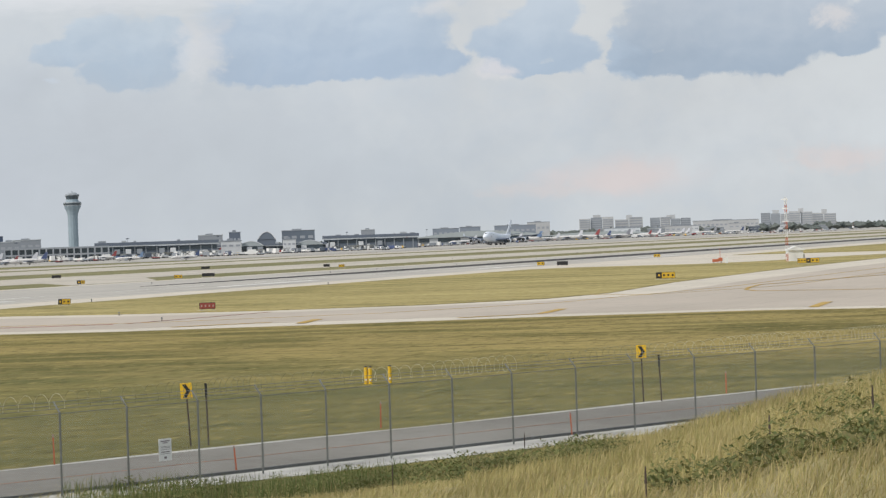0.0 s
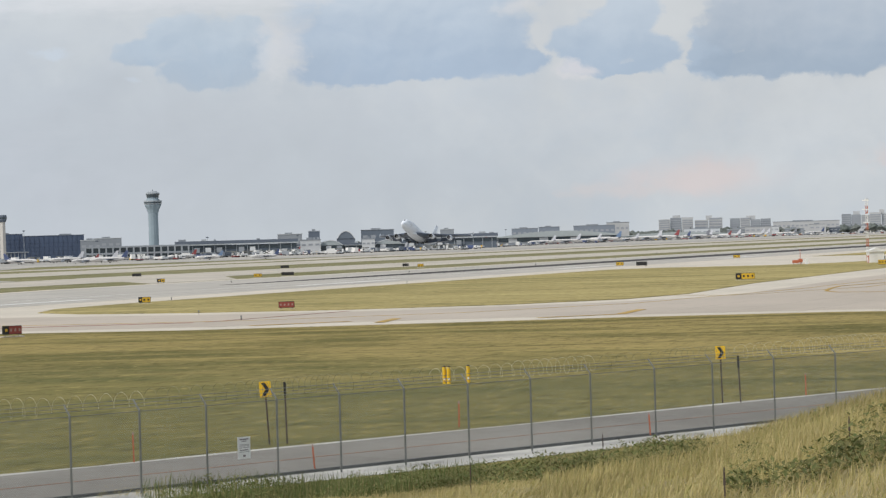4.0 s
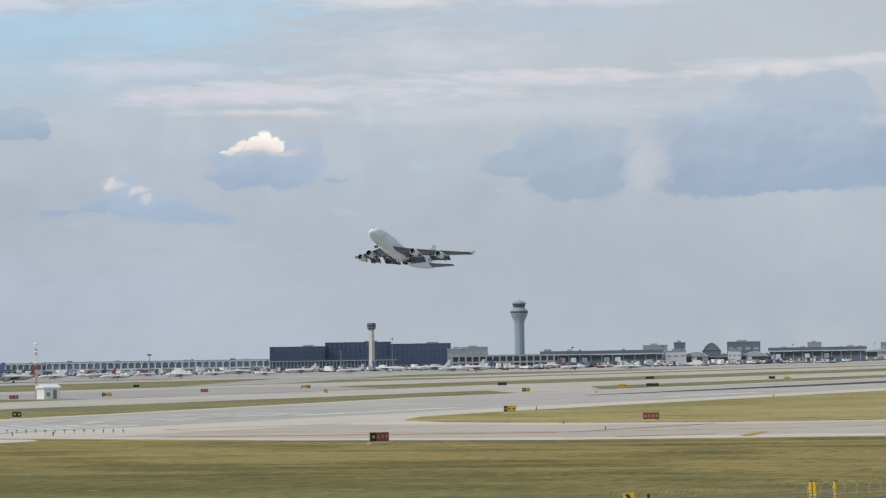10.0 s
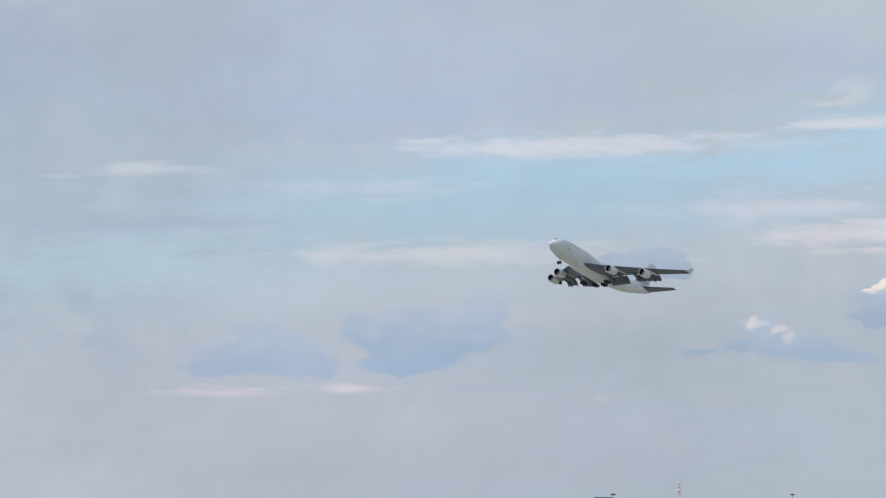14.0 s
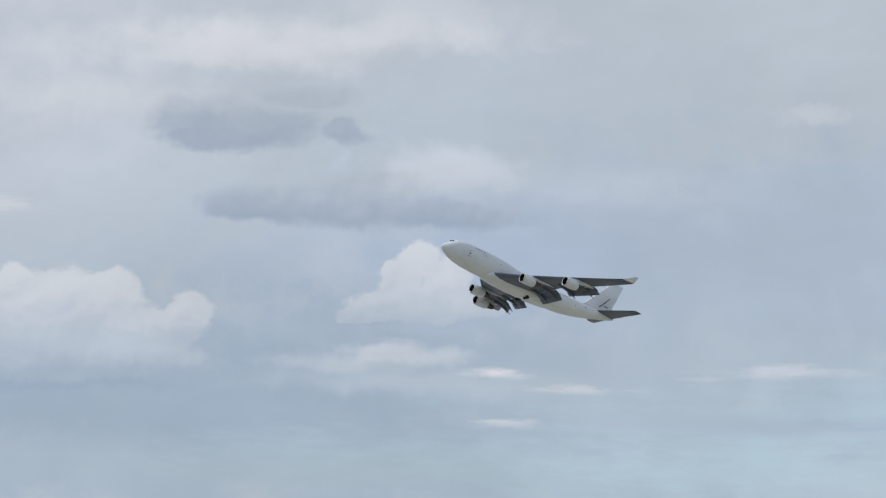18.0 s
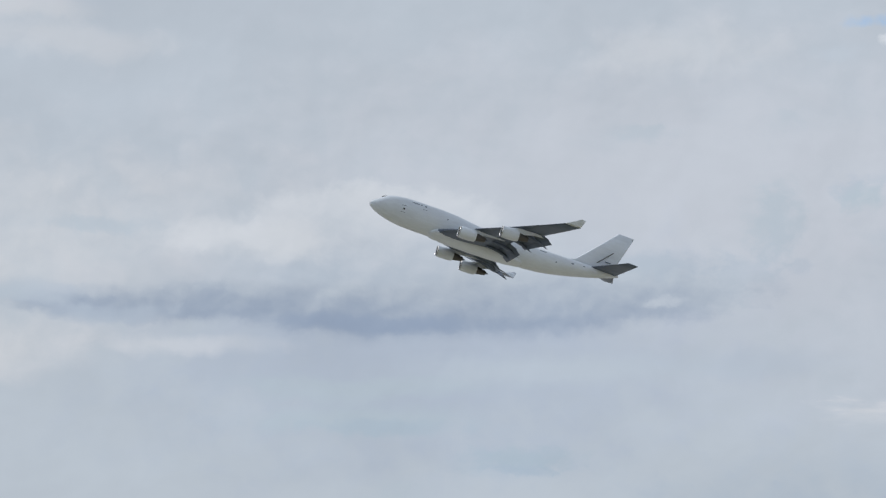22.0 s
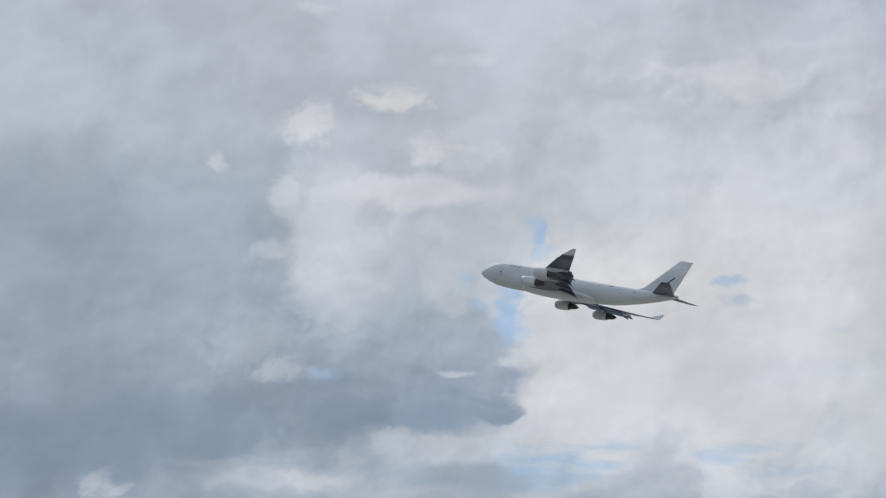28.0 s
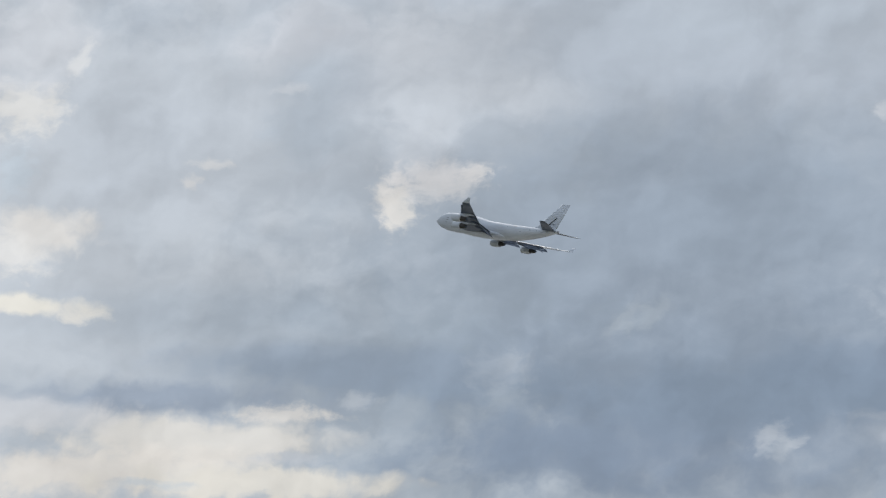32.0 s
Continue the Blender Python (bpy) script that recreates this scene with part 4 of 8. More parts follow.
def nacelle(x, y, z, name, parent):
    """A fan engine on its pylon: x is the lip."""
    def turn(profile, n=24, oval=1.0):
        return [[(34 - x - px, y + r * math.cos(2 * math.pi * i / n), z - 5 + oval * r * math.sin(2 * math.pi * i / n)) for i in range(n)] for px, r in profile]
    cowl = part("engine", loft(bmesh.new(), turn([(1.3, 1.17), (0.3, 1.18), (0.02, 1.24), (-0.08, 1.32), (0.05, 1.40), (0.5, 1.5), (1.6, 1.56), (3.0, 1.52), (3.9, 1.42), (4.55, 1.27), (4.57, 1.2), (3.8, 1.22)]), cap=False), PAINT_WHITE, parent, "white engine nacelle", smooth=True)
    part("intake_lip", loft(bmesh.new(), turn([(0.16, 1.24), (0.0, 1.265), (-0.1, 1.32), (0.02, 1.395), (0.2, 1.445)]), cap=False), METAL, cowl, "bare metal intake lip", smooth=True)
    # dark sleeve added to stand in for the shade inside the intake
    part("intake_shade_sleeve", loft(bmesh.new(), turn([(1.25, 1.15), (0.4, 1.155), (0.1, 1.19)]), cap=False), DARK, cowl, smooth=True)
    fan = bmesh.new()
    loft(fan, turn([(1.15, 1.18), (1.25, 1.18)]))
    part("fan", fan, DARK, cowl)
    part("spinner", loft(bmesh.new(), turn([(0.6, 0.03), (0.8, 0.22), (1.16, 0.4)])), METAL, cowl, smooth=True)
    part("core_nozzle", loft(bmesh.new(), turn([(3.8, 1.05), (4.9, 1.0), (5.8, 0.86), (7.1, 0.62), (7.15, 0.55), (6.4, 0.6)])), HOT_METAL, cowl, "heat-stained core nozzle", smooth=True)
    part("exhaust_plug", loft(bmesh.new(), turn([(6.3, 0.45), (7.4, 0.3), (8.0, 0.05)])), PAINT_GREY, cowl, smooth=True)
    py = bmesh.new()
    zt = wing_z(abs(y)) - 0.25
    loft(py, [[(34 - x - a, y - h2, b - 5), (34 - x - a, y + h2, b - 5), (34 - x - c, y + h2, d - 5), (34 - x - c, y - h2, d - 5)]
              for a, b, c, d, h2 in ((1.2, z + 1.42, 1.0, z + 1.3, 0.05), (3.6, z + 1.95, 3.4, z + 1.0, 0.24), (5.6, zt + 0.15, 5.6, z + 0.8, 0.26), (9.0, zt + 0.1, 8.6, zt - 0.55, 0.18), (12.2, zt - 0.25, 12.2, zt - 0.4, 0.04))])
    part("pylon", py, PAINT_WHITE, cowl)
    return cowl


def wheel(bm, x, y, z, r=0.62, w=0.42):
    tube(bm, (x, y - w / 2, z), (x, y + w / 2, z), r, n=16)


def undercarriage(name, x, y, wheels, leg_top, parent, m):
    """One leg with its wheels; its space has the hinge as origin."""
    leg = bmesh.new()
    drop = leg_top - 0.62
    tube(leg, (0, 0, 0), (0, 0, -drop), 0.2, 0.15, 10)
    tube(leg, (1.2, 0, -0.3), (0, 0, -drop * 0.6), 0.09, n=8)
    if len(wheels) > 2:
        box(leg, -0.85, 0.85, -0.13, 0.13, -drop - 0.14, -drop + 0.14)
    for wx in sorted({wx for wx, wy in wheels}):
        tube(leg, (wx, -0.75, -drop), (wx, 0.75, -drop), 0.09, n=8)
    g = part(name, leg, METAL, parent, "landing gear leg", m=m)
    for wx, wy in wheels:
        bm = bmesh.new()
        wheel(bm, wx, wy, -drop)
        part("tyre", bm, RUBBER, g)
    return g


FOUR = ((-0.75, -0.56), (-0.75, 0.56), (0.75, -0.56), (0.75, 0.56))


def freighter():
    plane = empty("cargo_jet", pose(0, 0, 0), "white four-engined jumbo cargo jet climbing with flaps out", "aircraft")
    fus = part("fuselage", loft(bmesh.new(), [section(34 - x, w, t - 5, b - 5, 36) for x, w, t, b in HULL]), PAINT_WHITE, plane, "white unmarked hull with upper deck hump", smooth=True)
    part("belly_fairing", loft(bmesh.new(), [section(34 - x, w, t - 5, b - 5, 28) for x, w, t, b in ((16.5, 1.6, 3.2, 2.4), (18.5, 3.2, 4.6, 1.95), (22, 3.7, 4.9, 1.72), (28, 3.85, 5.0, 1.6), (35, 3.8, 4.9, 1.62), (39, 3.4, 4.5, 1.8), (42.5, 2.4, 3.6, 2.2))]), PAINT_WHITE, plane, smooth=True)
    part("tail_cone_exhaust", tube(bmesh.new(), (34 - 68.2, 0, 3.25), (34 - 68.9, 0, 3.3), 0.42, 0.34, 16), METAL, fus)
    for side in (1, -1):
        w = part("wing", loft(bmesh.new(), [foil(lead(y), side * y, wing_z(y), trail(y) - lead(y), th) for y, th in ((0.5, 0.12), (3.0, 0.125), (7.5, 0.11), (12.2, 0.095), (20, 0.088), (27, 0.08), (31.3, 0.075))]),
                 PAINT_GREY, plane, "swept grey wing", smooth=True)
        part("winglet", loft(bmesh.new(), [foil(lead(31.3) + d, side * (31.3 + o), wing_z(31.3) + u, c, t) for d, o, u, c, t in ((0, 0, 0, 4.1, 0.075), (0.7, 0.22, 0.35, 3.5, 0.07), (2.2, 0.62, 1.15, 2.3, 0.06), (3.5, 0.95, 1.95, 1.2, 0.05))]),
             PAINT_WHITE, w, "white winglet", smooth=True)
        part("leading_edge_slats", loft(bmesh.new(), [foil(lead(y) - 0.55, side * y, wing_z(y) - 0.28, 1.5 - 0.02 * y, 0.11) for y in (5, 12, 20, 29.5)]), PAINT_GREY, w, smooth=True)
        for y0, y1, slats in ((3.7, 11.0, 3), (13.6, 21.6, 3)):
            for k in range(2):
                bm = bmesh.new()
                off, dz, ch, dr = ((0.2, -0.35, 2.3, 0.85), (2.15, -1.3, 1.5, 1.05))[k]
                s = 1.0 if y0 < 10 else 0.78
                loft(bm, [foil(trail(y) - 0.9 + off * s, side * y, wing_z(y) - 0.1 + dz * s, ch * s, 0.11, droop=dr * s) for y in (y0, (y0 + y1) / 2, y1)])
                part("flap", bm, PAINT_GREY, w, "grey trailing flap, lowered", smooth=True)
        for y in (5.4, 9.2, 14.6, 19.3):
            bm = bmesh.new()
            zc = wing_z(y) - 0.6
            loft(bm, [[(34 - trail(y) + a, side * y + r * 0.8 * math.cos(i * math.pi / 5), zc - 5 - d + r * math.sin(i * math.pi / 5)) for i in range(10)]
                      for a, d, r in ((4.6, 0.0, 0.05), (3.6, 0.1, 0.32), (1.6, 0.25, 0.45), (-0.4, 0.7, 0.4), (-2.0, 1.35, 0.25), (-3.0, 1.85, 0.04))])
            part("flap_track_fairing", bm, PAINT_GREY, w, smooth=True)
        st = part("tailplane", loft(bmesh.new(), [foil(60.6 + (y - 1) * 0.72, side * y, 7.95 + y * 0.125, 7.6 - (y - 1) * 0.46, 0.09) for y in (0.6, 4, 8, 11.0)]), PAINT_GREY, plane, "grey tailplane", smooth=True)
        nacelle(22.6, side * 11.75, 2.55, "engine", plane)
        nacelle(31.4, side * 20.9, 3.55, "engine", plane)
        part("flight_deck_window", patch(2.75, 4.1, 8.0, 8.38, side, 0.55, 0.02, 3), DARK, fus, "dark flight deck glazing")
        part("crew_door", patch(8.1, 9.3, 5.2, 7.1, side, 0, 0.015, 2), PAINT_GREY, fus)
        part("crew_door_panel", patch(8.36, 9.04, 5.37, 6.93, side, 0, 0.03, 2), PAINT_WHITE, fus)
        part("door_mark", patch(8.45, 9.0, 5.9, 6.3, side, 0, 0.045, 2), DARK, fus)
        for a, b, c, d in ((10.6, 12.6, 8.62, 8.86), (12.9, 13.3, 8.62, 8.9), (14.0, 14.5, 8.5, 8.9), (20.4, 20.7, 7.0, 7.3), (43.2, 43.5, 6.9, 7.2), (46.4, 48.2, 7.5, 7.75), (55.3, 56.0, 6.75, 7.05), (51.0, 51.4, 5.6, 5.9), (13.5, 14.8, 7.6, 7.7), (58.7, 59.1, 7.2, 7.4)):
            part("hull_marking", patch(a, b, c, d, side, 0, 0.02, 2), PAINT_GREY, fus)
    fin = part("tail_fin", loft(bmesh.new(), [foil(x, 0, z, c, th, True) for x, z, c, th in ((53.5, 8.2, 13.2, 0.075), (56.6, 9.3, 10.6, 0.085), (61.6, 14.5, 7.4, 0.085), (66.2, 19.5, 4.5, 0.08))]), PAINT_WHITE, plane, "white tail fin", smooth=True)
    for side in (1, -1):
        bm = bmesh.new()
        loft(bm, [[(34 - x, side * (0.62 - 0.03 * (z - 9)) * (1 if e else 0.2), z - 5) for e, x, z in ((1, a, b), (1, a + 0.28, b), (0, a + 0.28, b), (0, a, b))] for a, b in ((62.3, 10.0), (64.2, 12.0), (66.0, 13.9))])
        part("rudder_streak", bm, DARK, fin, "dark slanted streak")
        bm = bmesh.new()
        loft(bm, [[(34 - x, side * e, z - 5) for x, e, z in ((a, 0.52, b), (a, 0.52, b + 0.14), (a, 0.1, b + 0.14), (a, 0.1, b))] for a, b in ((64.4, 10.9), (66.0, 10.9))])
        part("tail_marking", bm, PAINT_GREY, fin)
    gears = [undercarriage("nose_gear", 0, 0, ((0, -0.45), (0, 0.45)), 3.2, plane, pose(34 - 7.9, 0, -1.8)),
             undercarriage("wing_gear", 0, 0, FOUR, 3.4, plane, pose(34 - 32.2, 5.5, -1.6)), undercarriage("wing_gear", 0, 0, FOUR, 3.4, plane, pose(34 - 32.2, -5.5, -1.6)),
             undercarriage("body_gear", 0, 0, FOUR, 3.2, plane, pose(34 - 35.3, 1.9, -1.8)), undercarriage("body_gear", 0, 0, FOUR, 3.2, plane, pose(34 - 35.3, -1.9, -1.8))]
    return plane, gears


def section(x, half, top, bottom, n=24):
    """One ring of the hull: x ahead of the origin, half width, top and bottom heights."""
    mid, hh = (top + bottom) / 2, (top - bottom) / 2
    return [(x, half * math.cos(2 * math.pi * i / n), mid + hh * math.sin(2 * math.pi * i / n)) for i in range(n)]


jumbo, legs = freighter()
# ---- airfield ----
def stripes(name, base, line, period, width, axis, rough=0.85, scale=0.3, vary=0.12, dark=None):
    """A pavement with joints every few metres along one or both axes."""
    mat = surface(name, base, rough, scale=scale, vary=vary, spec=0.1)
    n = Net(mat.node_tree, False)
    b = [x for x in n.tree.nodes if x.type == "BSDF_PRINCIPLED"][0]
    col = b.inputs["Base Color"].links[0].from_socket
    x, y, z = n.split(n.node("ShaderNodeTexCoord").outputs["Object"])
    for coord in ((x, y) if axis == "xy" else (x,) if axis == "x" else (y,)):
        saw = n.math("FRACT", n.math("DIVIDE", coord, period))
        col = n.mix(col, line, n.math("MULTIPLY", n.math("LESS_THAN", saw, width / period), 0.6))
    if dark:
        streak = n.noise(n.vec("MULTIPLY", n.node("ShaderNodeTexCoord").outputs["Object"], (0.004, 0.7, 1.0)), 1.0, 6, 0.6)
        col = n.mix(col, dark, n.ramp(streak, 0.45, 0.75, 0.0, 0.7))
    n.put(col, b.inputs["Base Color"])
    return mat


def turf(name, dry, green, scale):
    """Mown grass: blades, mowing rows, dry and green patches."""
    mat = bpy.data.materials.new(name)
    mat.use_nodes = True
    n = Net(mat.node_tree)
    out, b = n.node("ShaderNodeOutputMaterial"), n.node("ShaderNodeBsdfPrincipled")
    n.put(b.outputs[0], out.inputs[0])
    p = n.node("ShaderNodeTexCoord").outputs["Object"]
    patches = n.noise(n.vec("MULTIPLY", p, (0.030, 0.014, 0.0)), 1.0, 7, 0.66)
    rows = n.noise(n.vec("MULTIPLY", p, (0.13, 0.05, 0.0)), 1.0, 6, 0.7)
    tufts = n.noise(n.vec("MULTIPLY", p, (0.6, 1.2, 1.0)), 0.8, 7, 0.8)
    k = n.math("ADD", n.math("MULTIPLY", patches, 0.55), n.math("MULTIPLY", rows, 0.45))
    col = n.mix(green, dry, n.ramp(k, 0.43, 0.55))
    # mowing swaths and shallow swales, long across the field
    swath = n.noise(n.xyz(n.vec("DOT_PRODUCT", p, (0.115, 0.051, 0.0)), n.vec("DOT_PRODUCT", p, (-0.0041, 0.0091, 0.0))), 1.0, 6, 0.62)
    col = n.mix(col, tuple(min(1.0, c * 1.22) for c in dry), n.ramp(swath, 0.53, 0.66, 0.0, 0.75))
    col = n.mix(col, tuple(c * 0.66 for c in green), n.ramp(swath, 0.46, 0.34, 0.0, 0.75))
    # lush unmown strip towards the service road
    lush = n.ramp(n.math("ADD", n.split(p)[0], n.math("MULTIPLY", rows, 60.0)), 205.0, 150.0, 0.0, 0.8)
    col = n.mix(col, n.mix(tuple(c * k for c, k in zip(green, (0.92, 1.05, 1.18))), tuple(c * k for c, k in zip(green, (1.26, 1.29, 1.36))), n.ramp(swath, 0.4, 0.6)), lush)
    # distance haze put into the turf colour: greyer beyond the near runway
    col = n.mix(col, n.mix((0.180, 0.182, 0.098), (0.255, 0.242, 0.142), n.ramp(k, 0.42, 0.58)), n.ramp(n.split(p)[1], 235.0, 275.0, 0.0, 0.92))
    col = n.mix(col, tuple(c * 0.45 for c in green), n.ramp(tufts, 0.48, 0.68, 0.0, 0.85))
    col = n.mix(col, tuple(min(1.0, c * 1.45) for c in dry), n.ramp(n.noise(n.vec("MULTIPLY", p, (0.35, 0.9, 1.0)), 1.1, 6, 0.75), 0.52, 0.7, 0.0, 0.6))
    # unseen dark ground added in the west, as woods and roofs, to cut bounce light
    dim_west = n.ramp(n.math("ADD", n.split(p)[0], n.math("MULTIPLY", patches, 200.0)), 0.0, -150.0)
    col = n.mix(col, n.mix((0.04, 0.055, 0.03), (0.11, 0.11, 0.11), n.ramp(n.noise(p, 0.02, 5, 0.7), 0.45, 0.6)), dim_west)
    n.put(col, b.inputs["Base Color"])
    b.inputs["Roughness"].default_value, b.inputs["Specular IOR Level"].default_value = 0.95, 0.05
    bp = n.node("ShaderNodeBump")
    bp.inputs["Strength"].default_value, bp.inputs["Distance"].default_value = 1.0, 0.15
    n.put(tufts, bp.inputs["Height"])
    n.put(bp.outputs[0], b.inputs["Normal"])
    return mat


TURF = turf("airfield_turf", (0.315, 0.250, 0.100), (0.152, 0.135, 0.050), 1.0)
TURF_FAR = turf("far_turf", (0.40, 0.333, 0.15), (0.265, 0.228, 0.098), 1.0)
SLAB = stripes("jointed_concrete", (0.56, 0.51, 0.435), (0.25, 0.23, 0.2), 7.5, 0.12, "xy", vary=0.1)
RUNWAY = stripes("worn_runway", (0.44, 0.415, 0.375), (0.22, 0.21, 0.19), 7.5, 0.1, "y", vary=0.12, dark=(0.24, 0.23, 0.22))
SLAB_FAR = stripes("weathered_concrete", (0.47, 0.43, 0.37), (0.24, 0.22, 0.2), 7.5, 0.14, "xy", vary=0.16)
TAXI = stripes("taxiway_concrete", (0.455, 0.40, 0.34), (0.24, 0.22, 0.2), 7.5, 0.1, "xy", vary=0.1)
TYRE_MARKS = surface("tyre_rubber_deposit", (0.07, 0.067, 0.066), 0.9, scale=0.3, vary=0.4, stretch=(0.05, 1, 1), spec=0.05)
YELLOW_LINE = surface("yellow_line_paint", (0.42, 0.27, 0.06), 0.8, scale=2, vary=0.25)
RED_LINE = surface("red_surface_paint", (0.34, 0.18, 0.14), 0.8, scale=2, vary=0.25)
WHITE_LINE = surface("white_line_paint", (0.62, 0.61, 0.58), 0.8, scale=1, vary=0.2)
APRON = stripes("apron_concrete", (0.365, 0.35, 0.325), (0.26, 0.25, 0.23), 7.5, 0.12, "xy", vary=0.12)

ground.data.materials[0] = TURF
# pale concrete surround, then the darker traffic lanes on it
slab("taxiway", [(208, 300), (211, 173), (209, 140), (213, 112), (222, 92), (230, 76), (236.5, 56), (236, 34), (4000, 34), (4000, 262), (430, 260), (330, 245), (262, 237), (240, 242), (228, 300)], 0.03, SLAB, "pale jointed concrete taxiway margins", "pavement")
slab("blast_pad", [(208.5, 172), (208, 240), (20, 246), (20, 168), (205, 168)], 0.026, SLAB, "pale concrete blast pad before the runway threshold", "pavement")
slab("taxiway", [(216, 168), (215, 135), (220, 114), (231, 95), (237, 74), (242, 56), (242, 34), (4000, 34), (4000, 90), (460, 91), (366, 88), (300, 84), (279, 94), (262, 112), (258, 134), (259, 168)], 0.05, TAXI, "worn taxiway lane with yellow guide lines", "pavement")
slab("runway", [(216, 190), (4000, 190), (4000, 257), (430, 255), (330, 241), (280, 233), (216, 231)], 0.05, RUNWAY, "near concrete runway, its touchdown zone dark with rubber", "runway")
slab("tyre_marks", [(445, 226), (540, 220), (800, 217), (2100, 216), (2100, 236), (800, 234), (540, 230), (445, 228)], 0.075, TYRE_MARKS, "dark tyre rubber laid on the runway", "rubber marks")
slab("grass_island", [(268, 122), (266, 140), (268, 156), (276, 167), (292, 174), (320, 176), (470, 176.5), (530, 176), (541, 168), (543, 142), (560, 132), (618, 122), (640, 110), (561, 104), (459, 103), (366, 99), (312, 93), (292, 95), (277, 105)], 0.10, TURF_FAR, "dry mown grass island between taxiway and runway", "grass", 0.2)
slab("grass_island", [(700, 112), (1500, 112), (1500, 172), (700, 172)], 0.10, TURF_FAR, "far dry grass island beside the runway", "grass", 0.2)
# beyond the near runway: lanes and turf in turn
slab("taxiway", [(150, 292), (4000, 280), (4000, 318), (150, 345)], 0.03, SLAB_FAR, "pale concrete taxiway behind the runway", "pavement")
slab("taxiway", [(480, 262), (520, 262), (640, 330), (640, 345), (590, 345)], 0.035, SLAB_FAR, "angled concrete exit to the far taxiway", "pavement")
# unseen western ends of taxiway, runway and apron are added for neutral bounce light
slab("taxiway", [(-1600, 520), (250, 400), (4000, 372), (4000, 410), (250, 470), (-1600, 580)], 0.03, SLAB_FAR, "far pale concrete taxiway", "pavement")
slab("taxiway", [(440, 345), (560, 345), (620, 400), (620, 430), (440, 440)], 0.035, APRON, "concrete crossing between far taxiways", "pavement")
slab("taxiway", [(640, 470), (700, 470), (1000, 605), (900, 605)], 0.035, APRON, "angled concrete exit from the far runway", "pavement")
slab("runway", [(-1600, 605), (4200, 605), (4200, 665), (-1600, 665)], 0.05, RUNWAY, "far concrete runway before the terminals", "runway")
slab("taxiway", [(815, 530), (850, 484), (4000, 470), (4000, 518)], 0.03, SLAB_FAR, "pale concrete taxiway along the gate apron", "pavement")
slab("apron", [(1010, 605), (1235, 534), (4000, 524), (4000, 605)], 0.04, APRON, "pale concrete apron south of the far runway", "apron")
slab("apron", [(935, 665), (4200, 665), (4200, 690), (935, 690)], 0.045, APRON, "pale concrete verge between runway and gates", "apron")
slab("apron", [(-1600, 690), (4600, 690), (4600, 2600), (-1600, 2600)], 0.04, APRON, "pale concrete apron round the terminals", "apron")


def line_on(name, pts, width, z, material, label, category="line"):
    """A painted band along a bent line."""
    bm = bmesh.new()
    left, right = [], []
    for i, p in enumerate(pts):
        a, b = Vector(pts[max(0, i - 1)]), Vector(pts[min(len(pts) - 1, i + 1)])
        n = Vector((-(b - a).y, (b - a).x)).normalized() * width / 2
        left.append((p[0] + n.x, p[1] + n.y))
        right.append((p[0] - n.x, p[1] - n.y))
    return thing(name, prism(bm, left + right[::-1], z - 0.02, z), material, pose(0, 0, 0), label, category)


line_on("guide_line", [(262, 166), (240, 178), (232, 165), (231, 140), (236, 118), (250, 100), (275, 88), (330, 82), (900, 82)], 0.28, 0.07, YELLOW_LINE, "thin yellow taxi guide line")
line_on("guide_line", [(318, 112), (300, 84), (330, 74), (900, 74)], 0.28, 0.075, YELLOW_LINE, "thin yellow taxi guide line curving away")
for a, b in (((211, 207.6), (173.6, 169.4)), ((225.3, 195.4), (202.8, 173.3))):
    line_on("pad_chevron", [a, b], 1.6, 0.095, YELLOW_LINE, "broad yellow chevron stripe on the blast pad", "marking")
for a, b in (((238.4, 78), (251.4, 80)), ((241.3, 51.5), (256.1, 53.2)), ((224.5, 97.9), (234.8, 100.5))):
    line_on("edge_chevron", [a, b], 1.0, 0.09, YELLOW_LINE, "short slanting yellow shoulder stripe", "marking")
line_on("guide_line", [(900, 55), (381.9, 70.4), (357.2, 75.3), (337.4, 79.3), (323.2, 77.4), (312.0, 75.1), (305.5, 72.2), (302, 62), (299.3, 50)], 0.5, 0.095, YELLOW_LINE, "thin yellow taxi guide line turning back")
line_on("hold_line", [(232, 122), (216, 160)], 1.3, 0.08, RED_LINE, "faded red painted hold position marking", "marking")
line_on("hold_line", [(262, 118), (233, 121)], 0.4, 0.085, RED_LINE, "thin red painted hold line", "marking")
wear = random.Random(17)
for i in range(70):
    f, g = wear.random(), wear.uniform(-1, 1)
    u, v = 246 + 66 * f, 212 + 10 * g
    line_on("worn_marking", [(u, v), (u + wear.uniform(2, 9), v + wear.uniform(-0.6, 0.6))], wear.uniform(0.3, 1.3), 0.072 + 0.0003 * i, WHITE_LINE, "worn white threshold paint in broken patches", "marking")
for a, b in (((221, 110), (229, 103)), ((231, 84), (238, 78))):
    line_on("edge_chevron", [a, b], 0.8, 0.078, YELLOW_LINE, "short slanting yellow shoulder stripe", "marking")
for k in range(8):
    line_on("threshold_bar", [(226, 193.5 + 4.6 * k), (256, 193.5 + 4.6 * k)], 2.2, 0.078, WHITE_LINE, "white painted runway threshold bar", "marking")
for a in (300, 420, 560, 700):
    line_on("touchdown_bar", [(a, 199), (a + 45, 199)], 3.0, 0.078, WHITE_LINE, "white painted touchdown bar", "marking")
for a in range(280, 1000, 60):
    line_on("centre_dash", [(a, 210), (a + 36, 210)], 0.9, 0.077, WHITE_LINE, "white painted runway centre dash", "marking")

